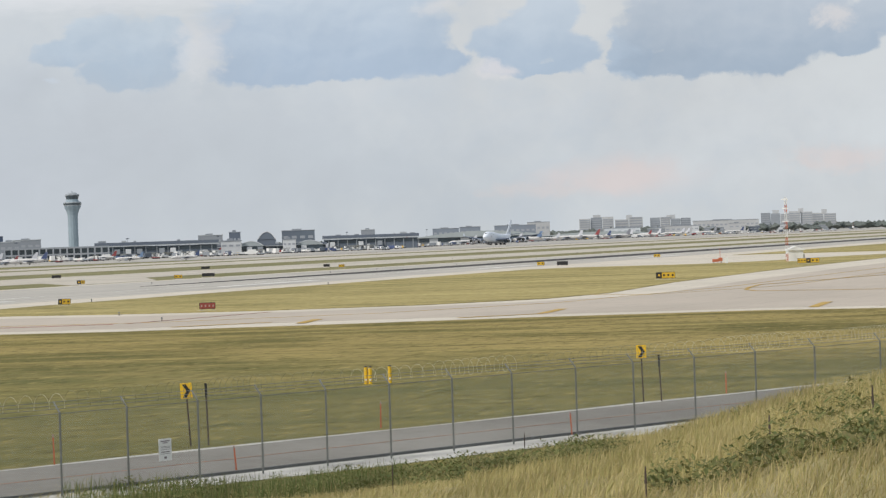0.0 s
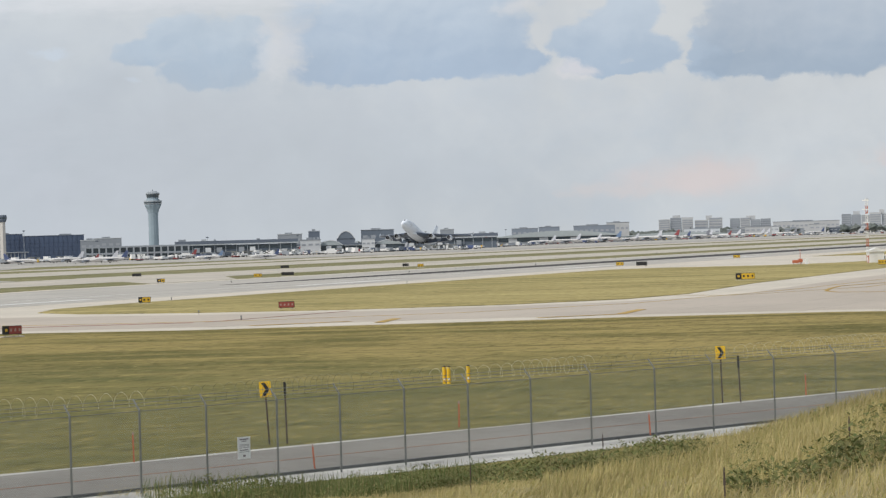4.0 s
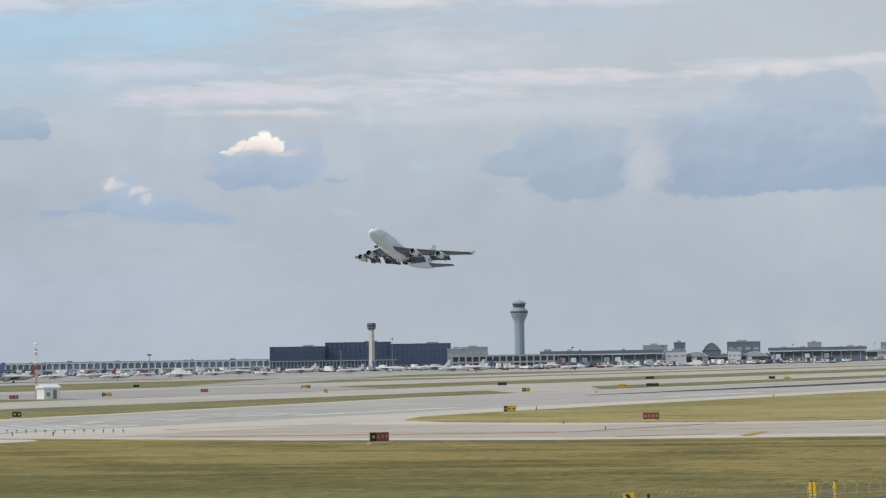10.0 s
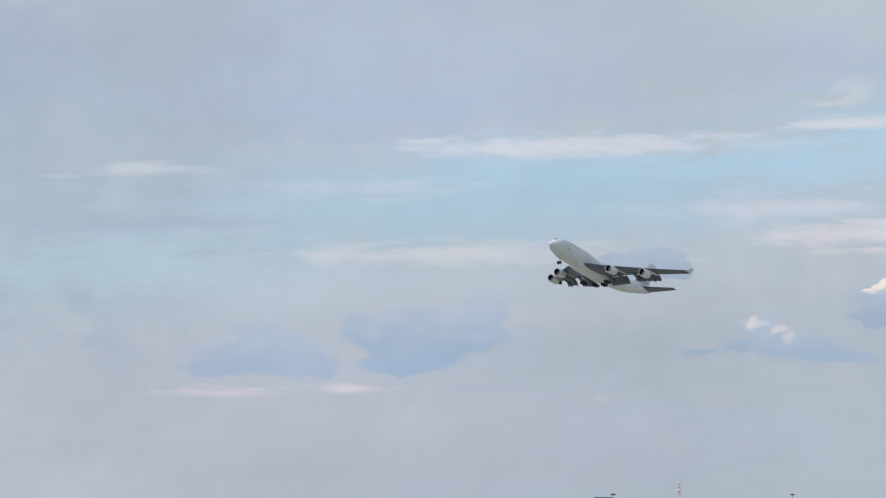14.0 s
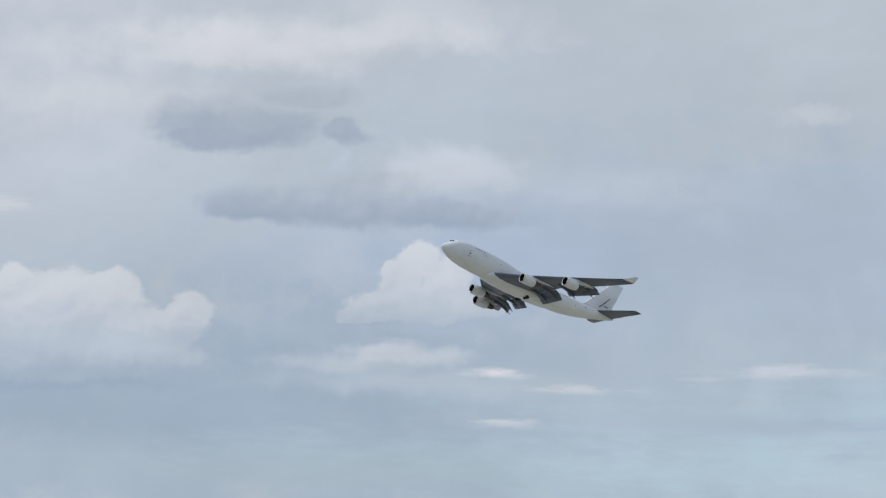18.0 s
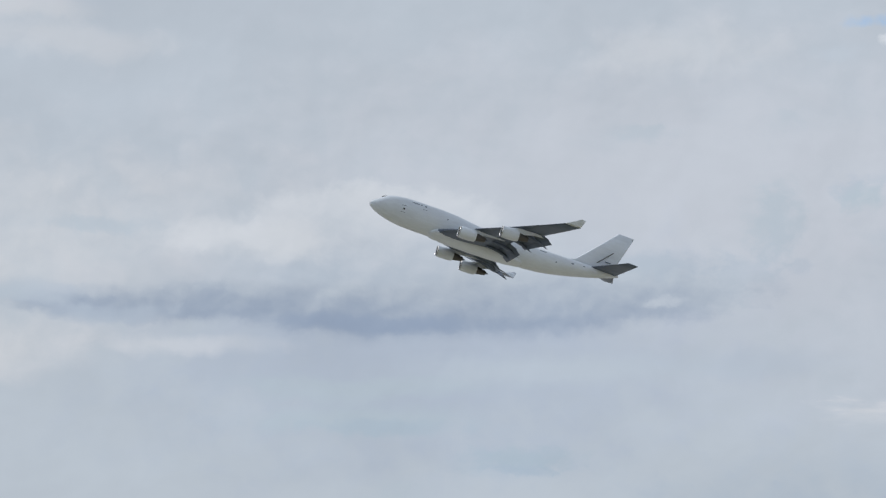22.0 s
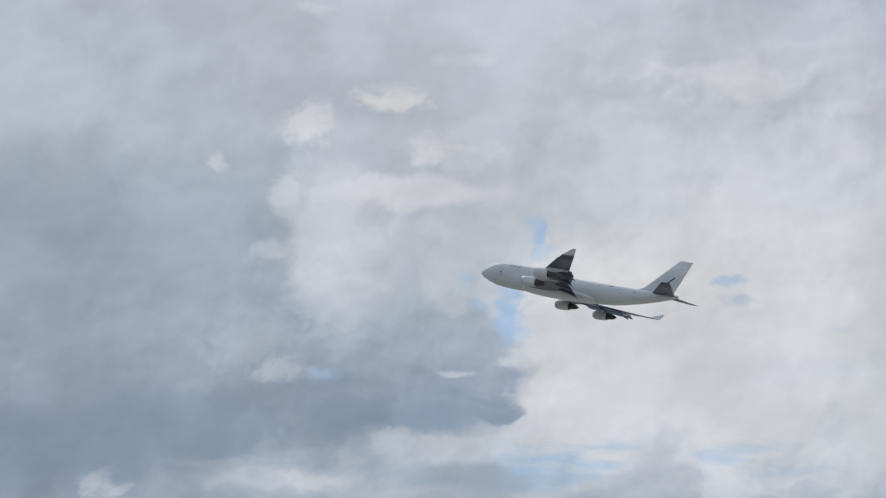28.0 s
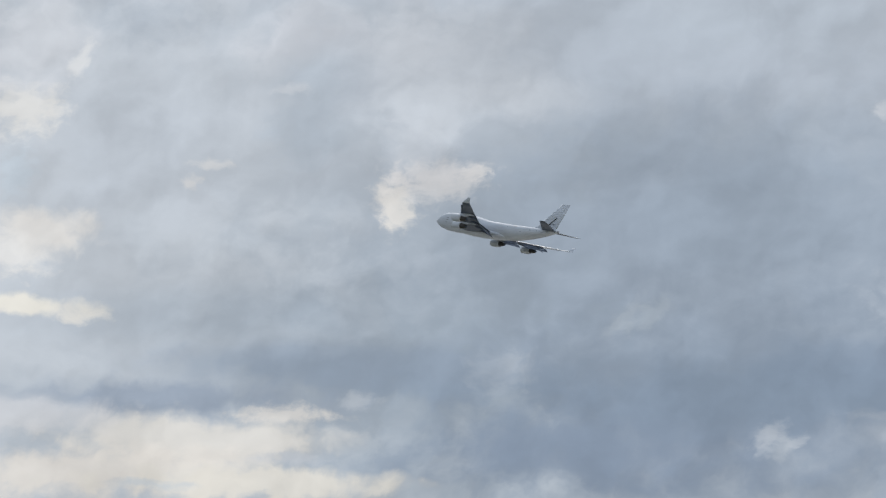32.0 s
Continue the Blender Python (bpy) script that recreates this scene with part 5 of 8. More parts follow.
SIGN_YELLOW = surface("sign_yellow", (0.75, 0.46, 0.02), 0.5, scale=2, vary=0.08)
SIGN_BLACK = surface("sign_black", (0.018, 0.018, 0.018), 0.55, scale=2, vary=0.2)
SIGN_RED = surface("sign_red", (0.27, 0.05, 0.04), 0.5, scale=2, vary=0.1)
SIGN_WHITE = surface("sign_white", (0.75, 0.75, 0.74), 0.5, scale=2, vary=0.06)
ORANGE = surface("orange_plastic", (0.50, 0.14, 0.07), 0.5, scale=3, vary=0.15)
STEEL = surface("galvanised_steel", (0.20, 0.205, 0.19), 0.65, 0.1, scale=3, vary=0.15)
BROWN_STEEL = surface("weathered_brown_post", (0.07, 0.05, 0.04), 0.8, scale=3, vary=0.3)


def airfield_sign(x, y, w, h, panels, label, turn=0.0, foot=0.25):
    """A lit guidance sign: panels are (share of the width, face, bars)."""
    face = math.degrees(math.atan2(-x, y)) + turn
    s = empty("airfield_sign", pose(x, y, 0.02, 0, 0, face), label, "sign", "airfield signs")
    part("base", boxes((-w / 2 - 0.15, w / 2 + 0.15, -0.35, 0.35, 0.0, 0.1)), SLAB, s)
    for lx in (-w / 2 + 0.3, w / 2 - 0.3):
        part("leg", tube(bmesh.new(), (lx, 0, 0.1), (lx, 0, foot + 0.05), 0.05, n=8), STEEL, s)
    part("housing", boxes((-w / 2, w / 2, -0.12, 0.12, foot, foot + h), bevel=0.03), SIGN_BLACK, s)
    x0 = -w / 2 + 0.04
    for share, face_mat, bar_mat, bars in panels:
        x1 = x0 + (w - 0.08) * share
        p = part("panel", boxes((x0 + 0.01, x1 - 0.01, -0.15, -0.12, foot + 0.05, foot + h - 0.05)), face_mat, s)
        for i in range(bars):
            bx = x0 + (x1 - x0) * (i + 0.5) / bars
            bw = (x1 - x0) / bars * 0.3
            part("legend_bar", boxes((bx - bw * 0.7, bx + bw * 0.7, -0.165, -0.15, foot + h * 0.34, foot + h * 0.66)), bar_mat, p)
        x0 = x1
    return s


SIGN_AMBER = surface("sign_amber", (0.62, 0.39, 0.03), 0.55, scale=2, vary=0.12)
Y, K, R_, O = SIGN_AMBER, SIGN_BLACK, SIGN_RED, surface("sign_legend_dull", (0.36, 0.25, 0.23), 0.6, scale=2)
airfield_sign(273, 131, 1.9, 0.75, ((1.0, R_, O, 4),), "red mandatory sign with pale bars on grass")
airfield_sign(202, 125, 1.9, 0.8, ((0.3, K, Y, 1), (0.7, R_, O, 3)), "black and red mandatory sign beside the taxiway", 25)
airfield_sign(311, 171, 1.7, 0.75, ((0.3, K, Y, 1), (0.7, Y, K, 2)), "black and yellow guidance sign on the island")
airfield_sign(387, 106, 3.0, 0.95, ((0.3, K, Y, 1), (0.7, Y, K, 3)), "black and yellow guidance sign at the island edge")
airfield_sign(507, 109, 4.4, 0.95, ((0.4, Y, K, 3), (0.2, K, Y, 1), (0.4, Y, K, 2)), "long yellow guidance sign near the white hut")
airfield_sign(573, 182, 2.6, 0.9, ((1.0, K, K, 1),), "black backed guidance sign by the runway edge")
airfield_sign(581, 190, 1.8, 0.8, ((1.0, Y, K, 2),), "small yellow guidance sign by the runway edge")
for x, y, w, pan, lab in ((589, 326, 2.4, ((1.0, K, K, 1),), "black guidance sign back on far grass"), (484, 262, 1.7, ((0.5, K, Y, 1), (0.5, Y, K, 1)), "black and yellow sign behind the runway"),
                          (531, 262, 1.9, ((1.0, Y, K, 2),), "yellow sign behind the runway"), (545, 261, 3.0, ((1.0, K, K, 1),), "wide black sign back behind the runway"),
                          (706, 339, 2.6, ((1.0, K, K, 1),), "black sign back by the far taxiway"), (676, 286, 1.8, ((1.0, K, K, 1),), "dark sign back by the far taxiway"),
                          (656, 273, 1.7, ((1.0, Y, K, 2),), "small yellow sign by the far taxiway"), (569, 375, 2.6, ((0.6, Y, K, 2), (0.4, R_, O, 1)), "yellow and red sign on a pale apron"),
                          (494, 320, 0.9, ((1.0, Y, K, 1),), "tiny yellow sign on grass"), (689, 191, 1.9, ((1.0, Y, K, 2),), "yellow sign beside the far runway part"),
                          (465, 361, 2.2, ((0.35, K, Y, 1), (0.65, Y, K, 2)), "yellow sign on the far taxiway"), (513, 368, 1.8, ((1.0, R_, O, 2),), "red sign on the far taxiway"),
                          (437, 365, 2.0, ((1.0, R_, O, 2),), "red sign by the second hut"), (451, 430, 1.4, ((1.0, Y, K, 1),), "yellow sign on far pavement"),
                          (475, 461, 1.9, ((1.0, K, K, 1),), "black sign on far pavement"), (288, 240, 1.3, ((1.0, K, Y, 2),), "black sign on the grass strip"),
                          (552, 499, 1.8, ((1.0, K, K, 1),), "black sign far off on grass"), (620, 470, 1.8, ((1.0, K, K, 1),), "black sign back on far grass"), (1250, 150, 2.6, ((1.0, Y, K, 2),), "far yellow sign by the runway")):
    airfield_sign(x, y, w, 0.75, pan, lab)


def edge_light(x, y):
    s = empty("edge_light", pose(x, y, 0.05), "small dark runway edge light on a stake", "light", "edge lights")
    part("stake", tube(bmesh.new(), (0, 0, -0.05), (0, 0, 0.25), 0.06, 0.05, 6), SIGN_BLACK, s)
    part("lens", tube(bmesh.new(), (0, 0, 0.25), (0, 0, 0.45), 0.12, 0.06, 8), STEEL, s)
    return s


lamp = edge_light(217, 205)
for k in range(8):
    copy_thing(lamp, pose(217 + 0.3 * k, 199.5 - 5.5 * (k - 3) if k != 3 else 210, 0.05))
for x, y in ((262, 137), (239, 120), (330, 177), (420, 177.5), (640, 233), (560, 236), (600, 240), (700, 262), (760, 250), (470, 238), (820, 300), (900, 280), (1050, 330)):
    copy_thing(lamp, pose(x, y, 0.05))


def hut(x, y, turn, mast):
    h = empty("equipment_hut", pose(x, y, 0.03, 0, 0, turn), "small white glide slope equipment hut with low roof", "hut", "equipment huts")
    part("wall", boxes((-2.0, 2.0, -1.6, 1.6, 0.0, 2.5), bevel=0.03), SIGN_WHITE, h)
    bm = bmesh.new()
    loft(bm, [[(-2.3, -1.9, 2.4), (-2.3, 1.9, 2.4), (-2.3, 1.9, 2.6), (-2.3, 0, 3.3), (-2.3, -1.9, 2.6)], [(2.3, -1.9, 2.4), (2.3, 1.9, 2.4), (2.3, 1.9, 2.6), (2.3, 0, 3.3), (2.3, -1.9, 2.6)]])
    part("roof", bm, SIGN_WHITE, h, "pale shallow gable roof")
    part("door", boxes((0.3, 1.2, -1.66, -1.6, 0.05, 2.05)), STEEL, h)
    part("air_unit", boxes((-1.4, -0.7, -1.95, -1.6, 0.7, 1.5), bevel=0.03), STEEL, h)
    m = empty("antenna_mast", pose(x + mast[0], y + mast[1], 0.03), "slender red and white lattice antenna mast", "mast", "masts")
    top = mast[2]
    for k in range(8):
        bm = bmesh.new()
        z0, z1 = top * k / 8, top * (k + 1) / 8
        for a in range(3):
            c, s2 = 0.28 * math.cos(a * 2.094), 0.28 * math.sin(a * 2.094)
            c2, s3 = 0.28 * math.cos((a + 1) * 2.094), 0.28 * math.sin((a + 1) * 2.094)
            tube(bm, (c, s2, z0), (c, s2, z1), 0.05, n=5)
            tube(bm, (c, s2, z0), (c2, s3, (z0 + z1) / 2), 0.025, n=4)
            tube(bm, (c2, s3, (z0 + z1) / 2), (c, s2, z1), 0.025, n=4)
        part("mast_section", bm, (ORANGE, SIGN_WHITE)[k % 2], m)
    for z in (top * 0.62, top * 0.82, top * 0.96):
        part("antenna", boxes((-0.2, 0.2, -0.5, 0.9, z - 0.1, z + 0.1)), SIGN_WHITE, m)
    return h


hut(549, 121, 20, (-3.9, 0.8, 14.2))
hut(444, 361, -20, (10.6, 12.0, 13.0))
aimer = empty("approach_indicator", pose(545, 137, 0.05, 0, 0, -70), "low red approach slope lamp unit beside a thin red pole", "light unit")
part("lamp_box", boxes((-1.5, -0.1, -0.5, 0.5, 0.35, 1.0), bevel=0.06), ORANGE, aimer, "red lamp housing")
part("hood", boxes((-0.2, 0.7, -0.4, 0.4, 0.5, 1.25), bevel=0.06), ORANGE, aimer)
for lx in (-1.3, -0.3, 0.5):
    part("leg", tube(bmesh.new(), (lx, 0, 0), (lx, 0, 0.5), 0.06, n=6), STEEL, aimer)
part("pole", tube(bmesh.new(), (0.3, 0.8, 0), (0.3, 0.8, 3.4), 0.07, 0.05, 8), ORANGE, aimer)
part("cabinet", boxes((1.3, 1.9, -0.3, 0.3, 0, 1.2), bevel=0.03), SIGN_WHITE, aimer, "white control cabinet")


def approach_light(x, y):
    g = empty("approach_light", pose(x, y, 0.03), "small grey approach light on a short stand", "light", "approach lights")
    part("stand", tube(bmesh.new(), (0, 0, 0), (0, 0, 0.3), 0.04, 0.03, 6), STEEL, g)
    part("lamp_head", tube(bmesh.new(), (-0.11, 0, 0.34), (0.11, 0, 0.34), 0.08, 0.07, 8), STEEL, g)


for k in range(38):
    f = k / 37
    approach_light(221.0 + 7.6 * f, 220.6 + -45.4 * f)
# ---- the service road, the fence and what stands by them ----
ROAD_W = 8.4
A0, DIR = Vector((83.5, 34.8)), Vector((0.906, -0.423))
OUT = Vector((-DIR.y, DIR.x))            # away from the bank


def along(s, n, z=0.0):
    p = A0 + DIR * s + OUT * n
    return (p.x, p.y, z)


def band(name, n0, n1, z, material, label, category, s0=-90.0, s1=160.0, thick=0.25, wob=0.0):
    left = [along(s0 + (s1 - s0) * i / 60, n1 + random.uniform(-wob, wob))[:2] for i in range(61)]
    right = [along(s0 + (s1 - s0) * i / 60, n0 + random.uniform(-wob, wob))[:2] for i in range(61)]
    return slab(name, left + right[::-1], z, material, label, category, thick)


ROAD = surface("service_road_asphalt", (0.225, 0.208, 0.188), 0.9, scale=0.7, vary=0.2, bump=0.004, spec=0.08, second=(0.27, 0.255, 0.23))
GRAVEL = surface("pale_gravel", (0.46, 0.45, 0.42), 0.95, scale=3.0, vary=0.25, bump=0.02, spec=0.1)
band("road_shoulder", -1.8, ROAD_W + 1.9, 0.02, GRAVEL, "pale crushed stone shoulder of the service road", "gravel", wob=0.25)
band("service_road", 1.1, ROAD_W + 1.1, 0.06, ROAD, "grey asphalt service road along the fence", "road")
band("road_kerb", 0.85, 1.0, 0.12, surface("dark_kerb", (0.1, 0.1, 0.1), 0.8, scale=2), "thin dark kerb line at the road edge", "kerb")
band("road_line", ROAD_W / 2 + 0.97, ROAD_W / 2 + 1.07, 0.075, surface("faded_road_line", (0.33, 0.19, 0.13), 0.85, scale=2, vary=0.2), "thin faded red-brown road centre line", "line", thick=0.02)

FENCE_H = 2.75
fence = empty("perimeter_fence", pose(0, 0, 0), "tall galvanised chain-link security fence topped with coiled wire", "fence")
post = tube(bmesh.new(), (0, 0, 0), (0, 0, FENCE_H), 0.036, n=10)
post_me = mesh_of("post", post, STEEL)
arm = bmesh.new()
tube(arm, (0, 0, 0), (-0.16 * DIR.y * 2, 0.16 * DIR.x * 2, 0.34), 0.03, n=6)
arm_me = mesh_of("outrigger", arm, STEEL)
STOPS = [-12.4, -9.7, -6.7, -3.9, -0.9, 2.2, 5.4, 8.6, 12.2, 15.6, 19.4, 23.4, 27.5, 32.3]
STOPS = [STOPS[0] - 2.7 * k for k in range(20, 0, -1)] + STOPS + [STOPS[-1] + 4.6 * k for k in range(1, 16)]
for s in STOPS:
    p = part("post", post_me, STEEL, fence, m=pose(*along(s, 0)))
    part("outrigger", arm_me, STEEL, p, m=pose(0, 0, FENCE_H - 0.02))
S0, S1 = STOPS[0], STOPS[-1]
part("top_rail", tube(bmesh.new(), along(S0, 0, FENCE_H - 0.05), along(S1, 0, FENCE_H - 0.05), 0.012, n=8), STEEL, fence)
part("bottom_wire", tube(bmesh.new(), along(S0, 0, 0.12), along(S1, 0, 0.12), 0.012, n=5), STEEL, fence)
for i, (n, z) in enumerate(((0.08, 0.1), (0.19, 0.2), (0.3, 0.31))):
    part("barbed_wire", tube(bmesh.new(), along(S0, n, FENCE_H + z), along(S1, n, FENCE_H + z), 0.009, n=4), STEEL, fence)
# woven fabric: slanting wires both ways
verts, faces = [], []
w = 0.0035
step = 0.085
count = int((S1 - S0) / step)
for lean in (1, -1):
    for k in range(count):
        s = S0 + k * step
        a, b = along(s, 0.03, 0.1), along(s + lean * (FENCE_H - 0.15), 0.03, FENCE_H - 0.05)
        o = len(verts)
        dx, dy = DIR.x * w, DIR.y * w
        verts += [(a[0] - dx, a[1] - dy, a[2]), (a[0] + dx, a[1] + dy, a[2]), (b[0] + dx, b[1] + dy, b[2]), (b[0] - dx, b[1] - dy, b[2]),
                  (a[0] + OUT.x * w, a[1] + OUT.y * w, a[2]), (b[0] + OUT.x * w, b[1] + OUT.y * w, b[2])]
        faces += [(o, o + 1, o + 2, o + 3), (o + 1, o + 4, o + 5, o + 2), (o + 4, o, o + 3, o + 5)]
me = bpy.data.meshes.new("chain_link_mesh")
me.from_pydata(verts, [], faces)
me.materials.append(surface("fence_wire", (0.30, 0.33, 0.31), 0.5, 0.4, scale=3))
tagged(part("chain_link_mesh", me, STEEL, fence, "woven wire fabric"), kind="stuff")
# coiled blade wire over the top, slack in places
WIRE_PALE = surface("coil_wire", (0.50, 0.47, 0.32), 0.5, 0.3, scale=3)
WIRE_DULL = surface("weathered_coil_wire", (0.25, 0.235, 0.14), 0.6, 0.2, scale=3)
for a in range(-14, 26):
    bm = bmesh.new()
    s0, s1 = S0 + (a + 14) * (S1 - S0) / 40, S0 + (a + 15) * (S1 - S0) / 40
    rnd = random.Random(a)
    turns = rnd.choice((7, 9, 12, 16))
    r = rnd.uniform(0.24, 0.36)
    n = turns * 14
    pts = []
    for i in range(n + 1):
        t = i / n
        ang = t * turns * 2 * math.pi
        q = along(s0 + (s1 - s0) * t + 0.06 * math.cos(ang), 0.2 + r * math.cos(ang), FENCE_H + 0.34 + r * math.sin(ang))
        pts.append(Vector(q))
    rows = []
    for i, p in enumerate(pts):
        d = (pts[min(n, i + 1)] - pts[max(0, i - 1)]).normalized()
        u = d.cross(Vector((0, 0, 1))).normalized() if abs(d.z) < 0.95 else d.cross(Vector((1, 0, 0))).normalized()
        v = d.cross(u)
        rows.append([p + u * 0.0065, p - u * 0.0035 + v * 0.006, p - u * 0.0035 - v * 0.006])
    if rnd.random() < (0.75 if a < 0 else 0.4):
        part("wire_coil", loft(bm, rows), WIRE_PALE, fence, "pale coiled blade wire")
    else:
        part("wire_coil", loft(bm, rows), WIRE_DULL, fence, "dull weathered coiled blade wire")


def facing(x, y):
    return math.degrees(math.atan2(-x, y))


def chevron_sign(s, n, lean, up=0.0):
    x, y, z = along(s, n)
    g = empty("chevron_sign", pose(x, y, 0.02, 0, 0, facing(x, y)) @ pose(0, 0, 0, 0, lean, 0), "yellow road curve sign with black chevron on brown post", "road sign", "chevron signs")
    part("post", boxes((-0.035, 0.035, -0.03, 0.03, -0.05, 1.95 + up)), BROWN_STEEL, g)
    p = part("panel", boxes((-0.23, 0.23, -0.05, -0.03, 1.88 + up, 2.5 + up), bevel=0.006), SIGN_YELLOW, g)
    bm = bmesh.new()
    out = [(-0.15, 1.93), (0.0, 1.93), (0.17, 2.19), (0.0, 2.45), (-0.15, 2.45), (0.01, 2.19)]
    loft(bm, [[(a, -0.06, b + up) for a, b in out], [(a, -0.05, b + up) for a, b in out]])
    part("chevron", bm, SIGN_BLACK, p, "black arrow head")
    return g


def bare_post(s, n, h, lean):
    x, y, z = along(s, n)
    g = empty("reflector_post", pose(x, y, 0.02, 0, 0, facing(x, y)) @ pose(0, 0, 0, 0, lean, 0), "thin dark brown steel road marker post", "post", "marker posts")
    part("post", boxes((-0.035, 0.035, -0.03, 0.03, -0.05, h)), BROWN_STEEL, g)
    part("plate", boxes((-0.05, 0.05, -0.045, -0.03, h - 0.55, h)), SIGN_BLACK, g)
    return g


STAKE = surface("faded_orange", (0.42, 0.115, 0.05), 0.6, scale=3, vary=0.2)


def stake(x, y, h, lean):
    g = empty("orange_stake", pose(x, y, 0.0, 0, 0, facing(x, y)) @ pose(0, 0, 0, 0, lean, 0), "thin orange plastic edge stake with white tip", "stake", "orange stakes")
    part("shaft", boxes((-0.03, 0.03, -0.02, 0.02, 0, h * 0.9)), STAKE, g)
    part("tip", boxes((-0.03, 0.03, -0.022, 0.022, h * 0.9, h)), O, g)


def yellow_marker(x, y):
    g = empty("pipeline_marker", pose(x, y, 0.0, 0, 0, facing(x, y)), "bright yellow buried utility marker post", "marker post", "yellow markers")
    part("tube", tube(bmesh.new(), (0, 0, 0), (0, 0, 0.92), 0.105, n=14), SIGN_YELLOW, g)
    part("cap", tube(bmesh.new(), (0, 0, 0.92), (0, 0, 0.98), 0.11, 0.05, 14), SIGN_BLACK, g)
    part("label", boxes((-0.05, 0.05, -0.115, -0.1, 0.2, 0.3)), SIGN_WHITE, g)
    return g


NOTICE_INK = surface("faded_notice_ink", (0.20, 0.17, 0.18), 0.7, scale=3, vary=0.2)


def notice(x, y):
    g = empty("fence_notice", pose(x, y, 0, 0, 0, math.degrees(math.atan2(DIR.y, DIR.x))), "white notice board wired to the fence", "notice")
    p = part("board", boxes((-0.27, 0.27, -0.05, -0.03, 0.82, 1.56), bevel=0.005), SIGN_WHITE, g)
    for z, w2, h2 in ((1.48, 0.19, 0.035), (1.42, 0.10, 0.03), (1.30, 0.21, 0.012), (1.26, 0.19, 0.012), (1.20, 0.21, 0.012), (1.12, 0.18, 0.03), (1.06, 0.20, 0.012), (0.93, 0.05, 0.07)):
        part("text_bar", boxes((-w2, w2, -0.056, -0.05, z - h2 / 2, z + h2 / 2)), NOTICE_INK, p)
    return g


chevron_sign(2.54, 11.9, -3.0)
chevron_sign(28.4, 10.6, -1.0, 0.14)
bare_post(3.2, 11.6, 2.45, -1.0)
bare_post(29.1, 10.1, 2.15, -2.0)
for sx, n, h, lean in ((-5.37, 10.1, 1.15, -1), (-4.05, 1.25, 0.95, -4), (12.5, 11.5, 1.1, 1), (12.7, 0.75, 0.95, -3), (34.1, 10.3, 1.1, 0), (-22.0, 10.2, 1.1, 2)):
    x, y, z = along(sx, n)
    stake(x, y, h, lean)
yellow_marker(129.6, 52.7)
yellow_marker(129.5, 52.4)
yellow_marker(130.4, 51.6)
x, y, z = along(-8.2, -0.02)
notice(x, y)

# ---- the bank that the camera stands on ----
EDGE = [(-180, 0.05, 55), (20, 0.16, 50), (50, 0.118, 70), (60, 0.103, 82), (63.4, 0.1005, 81), (66, 0.0995, 79), (67.7, 0.0965, 78), (71, 0.0904, 75), (74, 0.084, 71), (76.8, 0.0715, 66), (79.5, 0.061, 60), (84, 0.050, 52), (100, 0.04, 50), (180, 0.05, 55)]


def edge_at(th):
    for a, b in zip(EDGE, EDGE[1:]):
        if a[0] <= th <= b[0]:
            k = (th - a[0]) / (b[0] - a[0])
            return a[1] + (b[1] - a[1]) * k, a[2] + (b[2] - a[2]) * k
    return EDGE[0][1:]


def bank(th, r):
    """Height of the bank at a heading and distance from the eye."""
    slope, rc = edge_at(th)
    lump = 0.10 * noise.noise(Vector((r * 0.35, th * 0.5, 1.0))) * min(1.0, r / 15)
    if r <= rc:
        return 8 - slope * r - 1.7 * (1 - r / rc) + lump
    zc = max(0.0, 8 - slope * rc)
    k = (r - rc) / (5 + zc * 2.2)
    return (zc + lump) * (1 - k * k * (3 - 2 * k)) - 0.15 * k if k < 1 else -0.15


def polar(th, r, lift=0.0):
    return (r * math.sin(radians(th)), r * math.cos(radians(th)), bank(th, r) + lift)


heads = [-180 + 4 * i for i in range(59)] + [56 + 0.4 * i for i in range(81)] + [88.4 + 4 * i for i in range(23)]
steps = [0.0, 2, 5, 9, 14, 18] + [20 + 2 * i for i in range(44)]
bm = bmesh.new()
top = bm.verts.new(polar(0, 0))
grid = [[top] + [bm.verts.new(polar(th, r)) for r in steps[1:]] for th in heads]
for i in range(len(heads)):
    a, b = grid[i], grid[(i + 1) % len(heads)]
    for j in range(len(steps) - 1):
        bm.faces.new((a[j], a[j + 1], b[j + 1], b[j]) if j else (top, a[1], b[1]))
thing("grass_bank", bm, surface("bank_soil_grass", (0.34, 0.275, 0.125), 0.95, scale=2.0, vary=0.3, second=(0.30, 0.26, 0.11), bump=0.05), pose(0, 0, 0), "rough overgrown grass bank above the fence", "bank", kind="structure", smooth=True)


